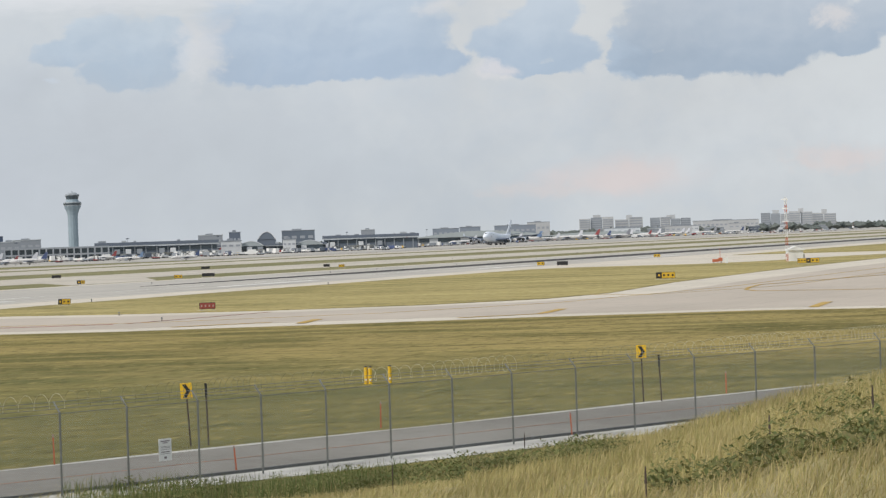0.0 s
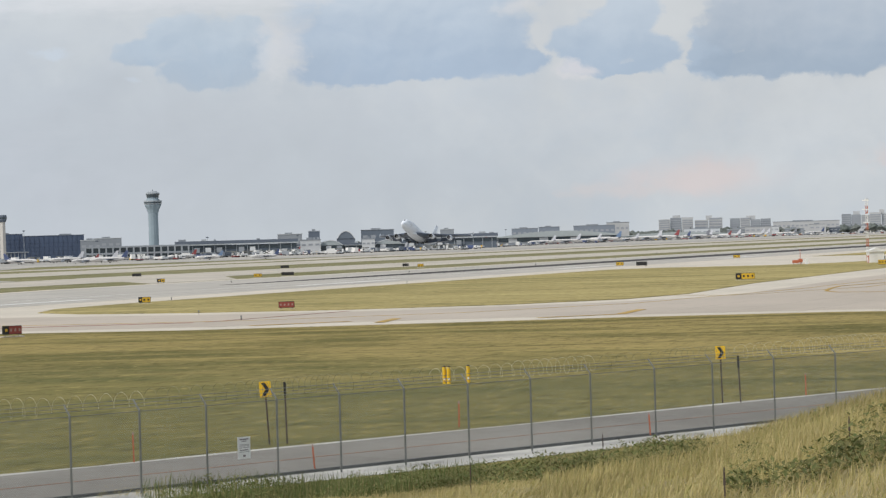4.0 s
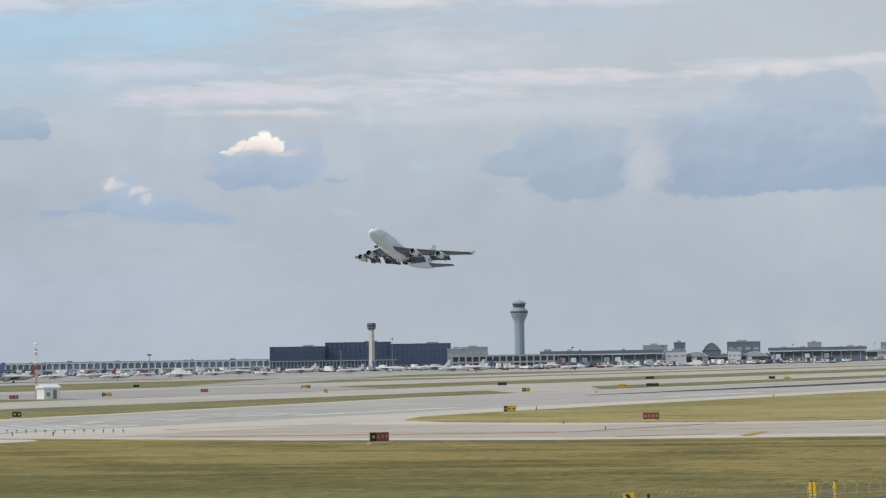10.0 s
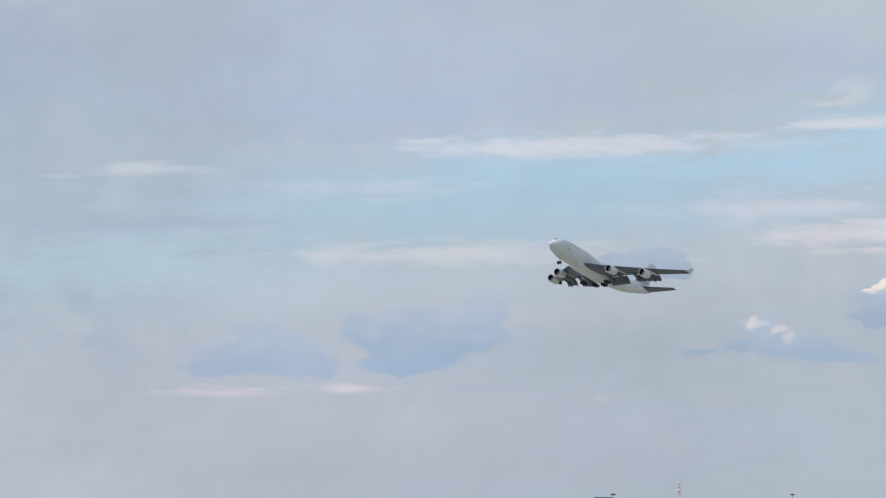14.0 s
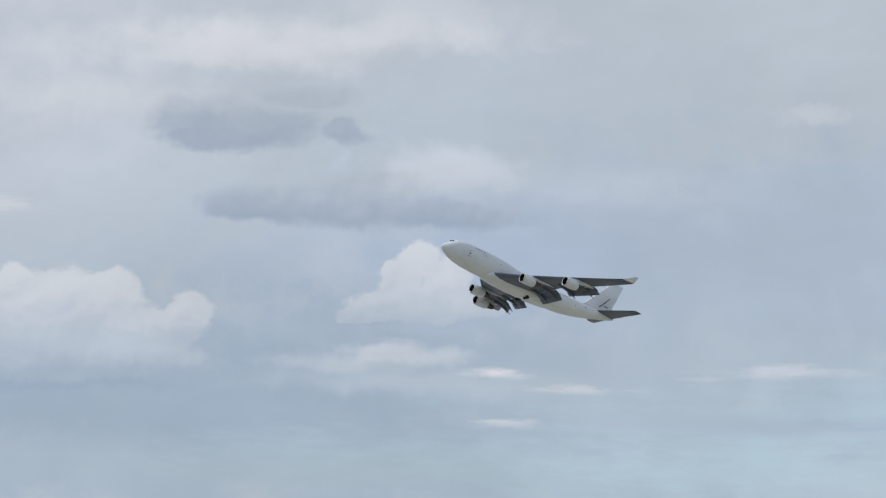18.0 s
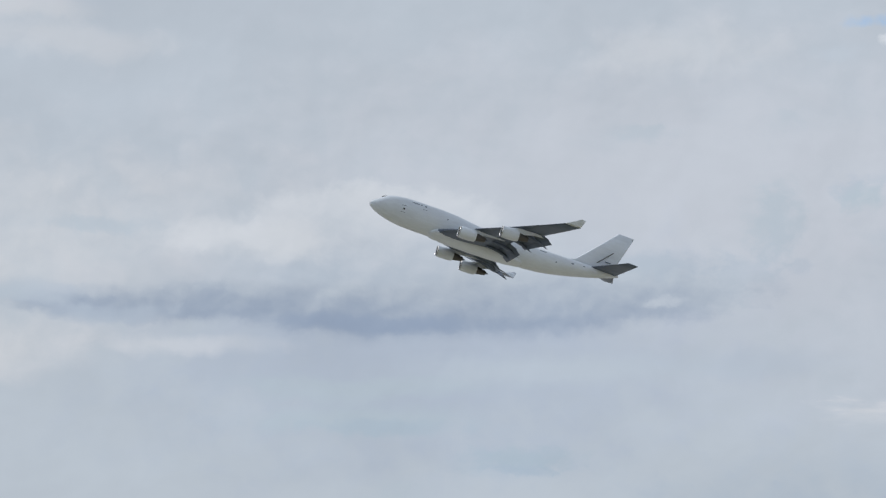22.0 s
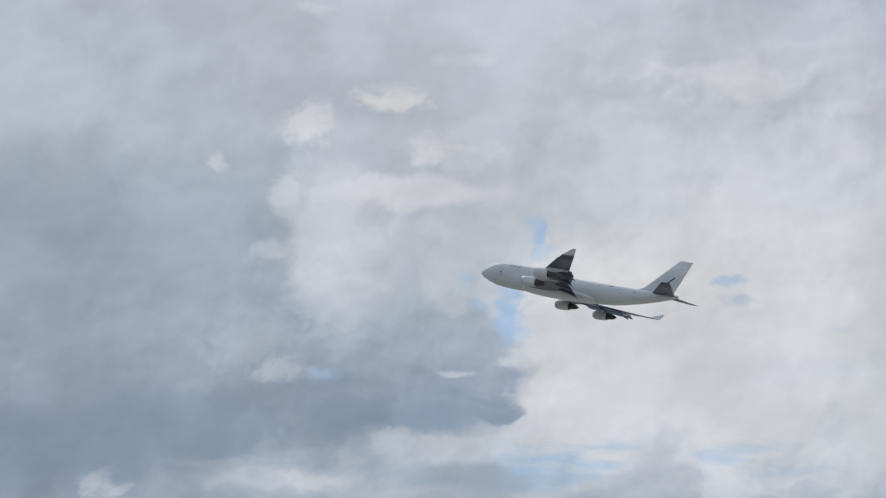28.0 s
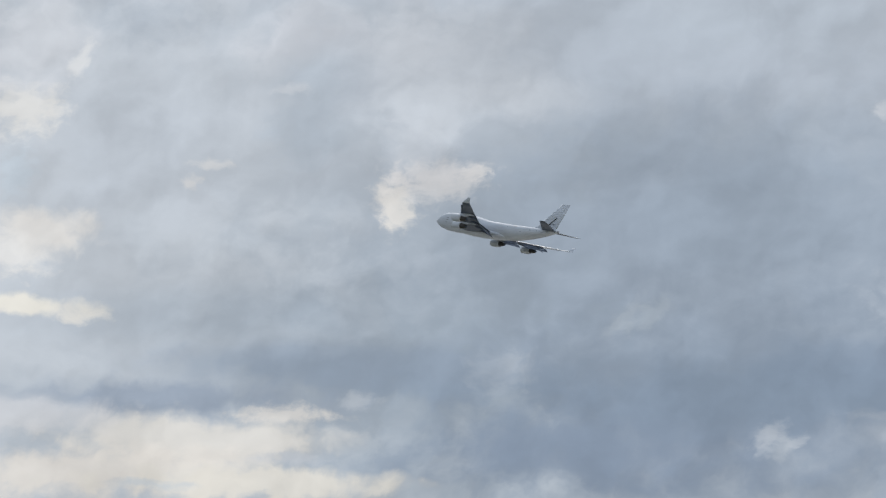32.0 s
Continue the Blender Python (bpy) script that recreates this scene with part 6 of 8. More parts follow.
def leafy(name, tones, rough=0.8):
    """Blades or leaves: each island takes its own tone between the given ones."""
    mat = bpy.data.materials.new(name)
    mat.use_nodes = True
    n = Net(mat.node_tree)
    out, b = n.node("ShaderNodeOutputMaterial"), n.node("ShaderNodeBsdfPrincipled")
    r = n.node("ShaderNodeNewGeometry").outputs["Random Per Island"]
    col = tones[0]
    for i, tone in enumerate(tones[1:]):
        col = n.mix(col, tone, n.ramp(r, i / (len(tones) - 1), (i + 1) / (len(tones) - 1), smooth=False))
    zone = n.noise(n.node("ShaderNodeTexCoord").outputs["Object"], 0.35, 3, 0.5)
    dim = n.ramp(zone, 0.35, 0.65, 0.75, 1.15)
    col = n.mix(col, n.xyz(dim, dim, dim), 1.0, "MULTIPLY")
    n.put(col, b.inputs["Base Color"])
    b.inputs["Roughness"].default_value, b.inputs["Specular IOR Level"].default_value = rough, 0.25
    thin = n.node("ShaderNodeBsdfTranslucent")
    n.put(col, thin.inputs[0])
    both = n.node("ShaderNodeMixShader")
    both.inputs[0].default_value = 0.3
    n.put(b.outputs[0], both.inputs[1])
    n.put(thin.outputs[0], both.inputs[2])
    n.put(both.outputs[0], out.inputs[0])
    return mat


def cloth_of(name, verts, faces, material, label, category):
    me = bpy.data.meshes.new(name)
    me.from_pydata(verts, [], faces)
    me.materials.append(material)
    ob = new(name, me)
    return tagged(ob, label, category, kind="stuff")


rng = random.Random(7)
verts, faces = [], []


def blade(x, y, z, h, w, bend, face):
    o = len(verts)
    c, s = math.cos(face) * w, math.sin(face) * w
    bx, by = bend
    verts.extend(((x - c, y - s, z), (x + c, y + s, z), (x + c * 0.7 + bx * 0.35, y + s * 0.7 + by * 0.35, z + h * 0.6),
                  (x - c * 0.7 + bx * 0.35, y - s * 0.7 + by * 0.35, z + h * 0.6), (x + bx, y + by, z + h)))
    faces.extend(((o, o + 1, o + 2, o + 3), (o + 3, o + 2, o + 4)))


for i in range(95000):
    th = rng.uniform(60.0, 81.5)
    rc = edge_at(th)[1]
    r = math.sqrt(rng.uniform(18.0 ** 2, (rc + 7) ** 2))
    tall = 0.55 + 0.45 * noise.noise(Vector((r * 0.22, th * 0.35, 5.0)))
    short = 0.45 if th < 70 else 0.8
    x, y, z = polar(th, r, -0.03)
    h = short * tall * rng.uniform(0.4, 1.1) * min(1.0, 0.3 + r / 85)
    blade(x, y, z, h, rng.uniform(0.005, 0.011) * min(1.0, 0.35 + r / 70), (rng.gauss(0.05, 0.10), rng.gauss(-0.06, 0.10)), rng.uniform(0, 3.14))
cloth_of("tall_grass", verts, faces, leafy("bank_grass", ((0.47, 0.385, 0.19), (0.40, 0.33, 0.145), (0.30, 0.285, 0.105), (0.52, 0.43, 0.235), (0.27, 0.265, 0.095))), "tall seeding grass, tan and green, on the bank", "grass")
verts, faces = [], []


def weed(x, y, z, h, spread, n):
    for k in range(n):
        a, d = rng.uniform(0, 6.28), spread * math.sqrt(rng.random())
        zz = z + h * rng.random() ** 0.7 * (1 - 0.5 * (d / spread) ** 2)
        cx, cy = x + d * math.cos(a), y + d * math.sin(a)
        size, t1, t2 = rng.uniform(0.035, 0.085), rng.uniform(0, 6.28), rng.uniform(-0.8, 0.8)
        ux, uy, uz = math.cos(t1) * size, math.sin(t1) * size, math.sin(t2) * size
        wx, wy = -math.sin(t1) * size * 0.42, math.cos(t1) * size * 0.42
        o = len(verts)
        verts.extend(((cx - ux, cy - uy, zz - uz), (cx + wx, cy + wy, zz), (cx + ux, cy + uy, zz + uz), (cx - wx, cy - wy, zz + 0.01)))
        faces.append((o, o + 1, o + 2, o + 3))


for i in range(95):
    th = rng.uniform(66.6, 73.4)
    rim = edge_at(th)[1]
    weed(*polar(th, rim + rng.uniform(-11, 1.5) - (th - 67) * 0.5), rng.uniform(0.3, 0.7), rng.uniform(0.4, 0.95), 130)
for i in range(48):
    th = rng.uniform(74.4, 80.2)
    weed(*polar(th, rng.uniform(30, 37) + (80 - th) * 0.9), rng.uniform(0.15, 0.42), rng.uniform(0.25, 0.5), 80)
for i in range(40):
    th = rng.uniform(74.5, 80.5)
    weed(*polar(th, rng.uniform(43, 62)), rng.uniform(0.15, 0.45), rng.uniform(0.2, 0.5), 50)
for i in range(60):
    th = rng.uniform(61.0, 67.5)
    weed(*polar(th, edge_at(th)[1] + rng.uniform(-8, 3)), rng.uniform(0.3, 0.7), rng.uniform(0.4, 0.8), 120)
cloth_of("weeds", verts, faces, leafy("weed_leaves", ((0.10, 0.13, 0.045), (0.15, 0.17, 0.06), (0.21, 0.21, 0.08), (0.13, 0.15, 0.055), (0.26, 0.22, 0.10))), "dark green leafy weeds in clumps on the bank", "weeds")
verts, faces = [], []
for i in range(2800):
    th = rng.uniform(61, 68.6)
    x, y, z = polar(th, edge_at(th)[1] + rng.uniform(-9, 3), -0.03)
    blade(x, y, z, rng.uniform(0.3, 0.85), rng.uniform(0.008, 0.016), (rng.gauss(0, 0.12), rng.gauss(0, 0.12)), rng.uniform(0, 3.14))
cloth_of("reeds", verts, faces, leafy("reed_green", ((0.10, 0.14, 0.045), (0.14, 0.17, 0.06), (0.22, 0.20, 0.09))), "upright green reedy grass at the foot of the bank", "reeds")
for th, r, h in ((74.1, 33.0, 0.6), (79.2, 36.5, 0.7), (71.4, 70.0, 0.9), (68.4, 60.0, 0.8), (76.9, 40.5, 0.6)):
    x, y, z = polar(th, r, -0.05)
    g = empty("dead_stalk", pose(x, y, z), "dry brown dead weed stalk on the bank", "stalk", "dead stalks")
    part("stem", tube(bmesh.new(), (0, 0, 0), (0.05, 0.02, h), 0.014, 0.008, 6), BROWN_STEEL, g)
    part("seed_head", tube(bmesh.new(), (0.03, 0.012, h * 0.62), (0.05, 0.02, h), 0.02, 0.008, 7), BROWN_STEEL, g)
# ---- terminals, towers and the skyline ----
def walls(name, colour, rough=0.8, vary=0.1, scale=0.15):
    return surface(name, colour, rough, scale=scale, vary=vary)


GREY_WALL = walls("grey_cladding", (0.25, 0.275, 0.305))
DARK_WALL = walls("dark_cladding", (0.12, 0.145, 0.185))
BLUE_WALL = walls("slate_blue_cladding", (0.13, 0.16, 0.20))
# slate paled and blued: haze over distance put into the colour
BLUE_FAR = walls("slate_hazed_cladding", (0.215, 0.25, 0.30))
BEIGE_WALL = walls("beige_concrete", (0.45, 0.46, 0.47))
# haze put into the window colour: bands lifted towards the wall tone
FAR_WINDOWS = walls("far_window_bands", (0.32, 0.345, 0.38))
WHITE_WALL = walls("white_cladding", (0.56, 0.58, 0.60))
BLACK_GLASS = surface("hotel_dark_glass", (0.055, 0.083, 0.145), 0.5, scale=0.2, vary=0.25, spec=0.6)
GLASS = surface("terminal_glass", (0.05, 0.07, 0.085), 0.15, scale=0.4, vary=0.3, spec=0.7)
BLUE_FRAME = walls("blue_grey_window_frame", (0.058, 0.086, 0.147))
BAY_GLASS = surface("bay_blue_glass", (0.14, 0.185, 0.225), 0.3, scale=0.4, vary=0.35, spec=0.6)
BAY_PALE = walls("pale_bay_panel", (0.60, 0.635, 0.65))
ROOF_PALE = walls("pale_roof_membrane", (0.42, 0.45, 0.47))
ROOF_GREEN = walls("pale_green_roof", (0.36, 0.40, 0.41))
FRAME = walls("concrete_frame", (0.30, 0.33, 0.36))
TOWER_C = walls("tower_concrete", (0.25, 0.315, 0.36))
NAVY = surface("navy_tail", (0.07, 0.10, 0.21), 0.4, scale=1, vary=0.1)
TAIL_RED = surface("red_tail", (0.30, 0.07, 0.07), 0.4, scale=1, vary=0.1)
TAIL_GREY = surface("grey_tail", (0.27, 0.28, 0.31), 0.4, scale=1, vary=0.1)
TAIL_BLUE = surface("mid_blue_tail", (0.16, 0.24, 0.38), 0.4, scale=1, vary=0.1)
TAIL_WHITE = surface("pale_tail", (0.62, 0.63, 0.67), 0.4, scale=1, vary=0.06)


def site(name, x, y, ang, label, category, group=""):
    return empty(name, pose(x, y, 0.0, 0, 0, ang), label, category, group)


def dark_block(x, y, ang, w, h, d):
    b = site("hotel", x, y, ang, "long black glass hotel slab behind the gates", "hotel", "hotel slabs")
    part("wall", boxes((-w / 2, w / 2, 0, d, 0, h)), BLACK_GLASS, b)
    part("parapet", boxes((-w / 2 - 0.2, w / 2 + 0.2, -0.3, d, h, h + 0.5)), DARK_WALL, b)
    for k in range(int(w / 4)):
        part("mullion", boxes((-w / 2 + 4 * k + 1.95, -w / 2 + 4 * k + 2.05, -0.25, 0, 3, h)), BLUE_FRAME, b)
    for k in range(1, int(h / 3.4)):
        part("floor_band", boxes((-w / 2, w / 2, -0.2, 0, 3.4 * k - 0.1, 3.4 * k + 0.1)), BLUE_FRAME, b)
    part("roof_plant", boxes((w * 0.1, w * 0.3, d * 0.3, d * 0.6, h + 0.5, h + 1.6)), GREY_WALL, b)


def columned_podium(x, y, ang, w, h, d):
    b = site("terminal_podium", x, y, ang, "low dark podium with pale columns", "terminal")
    part("wall", boxes((-w / 2, w / 2, 0.6, d, 0, h)), BLACK_GLASS, b)
    part("roof", boxes((-w / 2 - 1, w / 2 + 1, -0.6, d, h, h + 0.8)), GREY_WALL, b)
    for k in range(int(w / 3)):
        part("column", boxes((-w / 2 + 3 * k + 0.8, -w / 2 + 3 * k + 1.5, 0.0, 0.6, 0, h)), GREY_WALL, b)


def pale_block(x, y, ang, w, h, d, label, material):
    mat = {"GREY_WALL": GREY_WALL, "DARK_WALL": DARK_WALL, "BEIGE_WALL": BEIGE_WALL, "WHITE_WALL": WHITE_WALL, "BLUE_WALL": BLUE_WALL, "BLUE_FAR": BLUE_FAR}[material]
    b = site("building", x, y, ang, label, "building")
    part("wall", boxes((-w / 2, w / 2, 0, d, 0, h)), mat, b)
    part("roof", boxes((-w / 2 - 0.3, w / 2 + 0.3, -0.3, d + 0.3, h, h + 0.6)), GREY_WALL if mat is not GREY_WALL else ROOF_PALE, b)
    n = max(3, int(w / 6))
    for k in range(n):
        part("window", boxes((-w / 2 + w * (k + 0.2) / n, -w / 2 + w * (k + 0.8) / n, -0.15, 0.0, h * 0.6, h * 0.74)), FAR_WINDOWS, b)
    part("roof_plant", boxes((-w * 0.2, w * 0.1, d * 0.3, d * 0.6, h + 0.6, h + 1.8)), GREY_WALL, b)


def car_deck(x, y, ang, w, h, d):
    b = site("terminal_deck", x, y, ang, "concrete framed terminal with two rows of openings", "terminal")
    part("core", boxes((-w / 2, w / 2, 1.5, d, 0, h)), GLASS, b)
    for z in (0.0, h * 0.42, h * 0.88):
        part("floor_slab", boxes((-w / 2 - 0.5, w / 2 + 0.5, 0, 2.0, z, z + h * 0.12)), FRAME, b)
    n = int(w / 4.2)
    for k in range(n + 1):
        part("column", boxes((-w / 2 + w * k / n - 0.5, -w / 2 + w * k / n + 0.5, -0.2, 1.2, 0, h * 0.99)), FRAME, b)


def arch_plate(bw, z0, z1):
    """One bay's pale front: a plate with a round-headed opening and its reveal."""
    bm = bmesh.new()
    wi, hh = bw * 0.40, z1 - z0
    inner = [(-wi, z0 + 0.04 * hh), (-wi, z0 + 0.62 * hh)]
    inner += [(-wi * math.cos(math.pi * i / 8), z0 + (0.62 + 0.30 * math.sin(math.pi * i / 8)) * hh) for i in range(1, 8)]
    inner += [(wi, z0 + 0.62 * hh), (wi, z0 + 0.04 * hh)]
    outer = [(-bw / 2, z0), (-bw / 2, z0 + 0.62 * hh)] + [(bw * (i / 8 - 0.5), z1) for i in range(1, 8)] + [(bw / 2, z0 + 0.62 * hh), (bw / 2, z0)]
    rims = [[bm.verts.new((a, y, z)) for a, z in ring] for ring, y in ((outer, 1.3), (inner, 1.3), (inner, 1.95))]
    for one, two in zip(rims, rims[1:]):
        for i in range(len(one)):
            j = (i + 1) % len(one)
            bm.faces.new((one[i], one[j], two[j], two[i]))
    return bm


def arched_concourse(x, y, ang, w, h, d, bays):
    b = site("concourse", x, y, ang, "long pale concourse of repeating round-headed glass bays", "terminal", "concourses")
    part("core", boxes((-w / 2, w / 2, 2.0, d, 0, h * 0.93)), BAY_GLASS, b)
    part("base_wall", boxes((-w / 2, w / 2, 0.9, 1.9, 0, h * 0.34)), FRAME, b)
    part("roof", boxes((-w / 2, w / 2, 1.5, d, h * 0.95, h)), ROOF_PALE, b)
    part("roof_rib", boxes((-w / 2, w / 2, 5.0, d - 6, h, h * 1.07)), GREY_WALL, b)
    bw = w / bays
    rnd = random.Random(bays)
    plate = mesh_of("bay_front", arch_plate(bw, h * 0.44, h * 1.0), BAY_PALE)
    sill = mesh_of("sill", boxes((-bw * 0.5, bw * 0.5, 0.8, 1.4, h * 0.34, h * 0.43)), BAY_PALE)
    opening = mesh_of("gate_opening", boxes((-bw * 0.34, bw * 0.34, 0.82, 0.9, 0.3, h * 0.27)), GLASS)
    for k in range(bays):
        px = -w / 2 + bw * (k + 0.5)
        part("bay_front", plate, BAY_PALE, b, m=pose(px, 0, 0))
        part("sill", sill, BAY_PALE, b, m=pose(px, 0, 0))
        if rnd.random() < 0.75:
            part("gate_opening", opening, GLASS, b, m=pose(px, 0, 0))
        if rnd.random() < 0.25:
            u = rnd.uniform(0.6, 1.8)
            part("roof_unit", boxes((px - u, px + u, 6, 9, h * 1.07, h * 1.07 + rnd.uniform(0.3, 1.0))), rnd.choice((WHITE_WALL, GREY_WALL, DARK_WALL)), b)
        if k % 3 == 1:
            br = part("jet_bridge", boxes((px, px + 2.4, -20 - 3 * (k % 2), 0.8, h * 0.12, h * 0.12 + 2.2)), ROOF_PALE if k % 2 else GREY_WALL, b, "boxy passenger bridge")
            part("bridge_leg", boxes((px + 1, px + 1.6, -17, -16.2, 0, h * 0.12)), DARK_WALL, br)
            part("bridge_cabin", boxes((px - 0.6, px + 3.0, -25, -19, h * 0.12 - 0.3, h * 0.12 + 2.5)), WHITE_WALL, br)


def gate_hall(x, y, ang, w, h, d):
    b = site("gate_hall", x, y, ang, "low gate hall with long dark roof, pale piers and jet bridges", "terminal", "gate halls")
    rnd = random.Random(int(x + y))
    part("wall", boxes((-w / 2, w / 2, 0, d, 0, h * 0.72)), BLUE_WALL, b)
    part("window_band", boxes((-w / 2 + 0.5, w / 2 - 0.5, -0.3, 0, h * 0.46, h * 0.66)), GLASS, b)
    part("roof", boxes((-w / 2 - 1, w / 2 + 1, -2.0, d, h * 0.76, h)), DARK_WALL, b, "dark overhanging roof slab")
    part("roof_edge", boxes((-w / 2 - 1.2, w / 2 + 1.2, -2.2, -2.0, h * 0.74, h * 0.80)), ROOF_PALE, b, "pale roof edge")
    n = max(2, int(w / 7))
    for k in range(n):
        px = -w / 2 + w * (k + 0.5) / n
        part("pier", boxes((px - 0.35, px + 0.35, -0.6, 0, 0, h * 0.74)), FRAME, b)
        if rnd.random() < 0.6:
            part("facade_panel", boxes((px + 0.6, px + w / n * rnd.uniform(0.3, 0.85), -0.5, 0, 0, h * rnd.uniform(0.2, 0.45))), rnd.choice((WHITE_WALL, FRAME, GREY_WALL)), b)
        if rnd.random() < 0.45:
            br = part("jet_bridge", boxes((px + 2, px + 4.4, -22, 0, h * 0.3, h * 0.3 + 2.6)), rnd.choice((ROOF_PALE, GREY_WALL, WHITE_WALL)), b, "boxy passenger bridge")
            part("bridge_leg", boxes((px + 3, px + 3.6, -19, -18.4, 0, h * 0.3)), DARK_WALL, br)
            part("bridge_cabin", boxes((px + 1.4, px + 5.0, -25.5, -21, h * 0.3 - 0.3, h * 0.3 + 2.9)), rnd.choice((WHITE_WALL, GREY_WALL)), br)
        if rnd.random() < 0.35:
            u = rnd.uniform(0.5, 2.5)
            part("roof_unit", boxes((px - u, px + u, d * 0.3, d * 0.3 + 3, h, h + rnd.uniform(0.4, 1.3))), rnd.choice((GREY_WALL, ROOF_PALE, WHITE_WALL)), b)


def vault_roof(x, y, ang, w, h, d, tone=""):
    b = site("vaulted_hall", x, y, ang, "hall with a low curved vault roof", "terminal", "vaulted halls")
    part("wall", boxes((-w / 2, w / 2, 0.5, d, 0, h * 0.62)), GLASS if tone else DARK_WALL, b)
    bm = bmesh.new()
    arc = [(-w / 2 - 0.5, h * 0.6)] + [(-w / 2 + w * i / 12, h * 0.6 + h * 0.4 * math.sin(math.pi * i / 12) ** 0.8) for i in range(13)] + [(w / 2 + 0.5, h * 0.6)]
    loft(bm, [[(a, 0, z) for a, z in arc], [(a, d, z) for a, z in arc]])
    part("vault", bm, ROOF_GREEN if tone else BLUE_WALL, b)
    bm = bmesh.new()
    loft(bm, [[(a * k, -0.4, h * 0.6 + (z - h * 0.6) * k) for a, z in arc] for k in (1.0, 0.9)] , cap=False)
    part("arch_trim", bm, WHITE_WALL, b)


def long_hall(x, y, ang, w, h, d):
    b = site("terminal_hall", x, y, ang, "long pale green roofed terminal with glass front", "terminal", "terminal halls")
    part("wall", boxes((-w / 2, w / 2, 0, d, 0, h * 0.55)), GREY_WALL, b)
    part("glass_front", boxes((-w / 2 + 1, w / 2 - 1, -0.4, 0, h * 0.2, h * 0.52)), GLASS, b)
    bm = bmesh.new()
    arc = [(-w / 2 - 2, h * 0.55)] + [(-w / 2 + w * i / 16, h * 0.62 + h * 0.38 * math.sin(math.pi * i / 16)) for i in range(17)] + [(w / 2 + 2, h * 0.55)]
    loft(bm, [[(a, -3, z) for a, z in arc], [(a, d, z) for a, z in arc]])
    part("roof", bm, ROOF_GREEN, b)
    n = max(2, int(w / 25))
    for k in range(n):
        px = -w / 2 + w * (k + 0.5) / n
        part("facade_panel", boxes((px - 4, px + 4, -0.8, 0, 0, h * 0.5)), WHITE_WALL, b)


def far_hotel(x, y, ang, w, h, d, floors):
    """A stepped slab: wings of differing height with window bands."""
    b = site("hotel_tower", x, y, ang, "pale concrete hotel slab on the horizon", "hotel", "horizon hotels")
    rnd = random.Random(int(x))
    n = max(2, int(w / 14))
    for i in range(n):
        x0, x1 = -w / 2 + w * i / n, -w / 2 + w * (i + 1) / n - 0.6
        top, back = h * rnd.uniform(0.84, 1.0), rnd.uniform(0, 4)
        wing = part("wing", boxes((x0, x1, back, d, 0, top)), rnd.choice((BEIGE_WALL, BEIGE_WALL, GREY_WALL, FRAME)), b, "pale block of rooms")
        for k in range(2, floors):
            if h * (k + 0.5) / floors < top - 1:
                part("window_band", boxes((x0 + 0.8, x1 - 0.8, back - 0.4, back, h * k / floors + 0.8, h * (k + 0.5) / floors + 0.8)), FAR_WINDOWS, wing)
    part("roof_house", boxes((-w * 0.1, w * 0.12, d * 0.2, d * 0.7, h * 0.85, h + 2.5)), BEIGE_WALL, b)


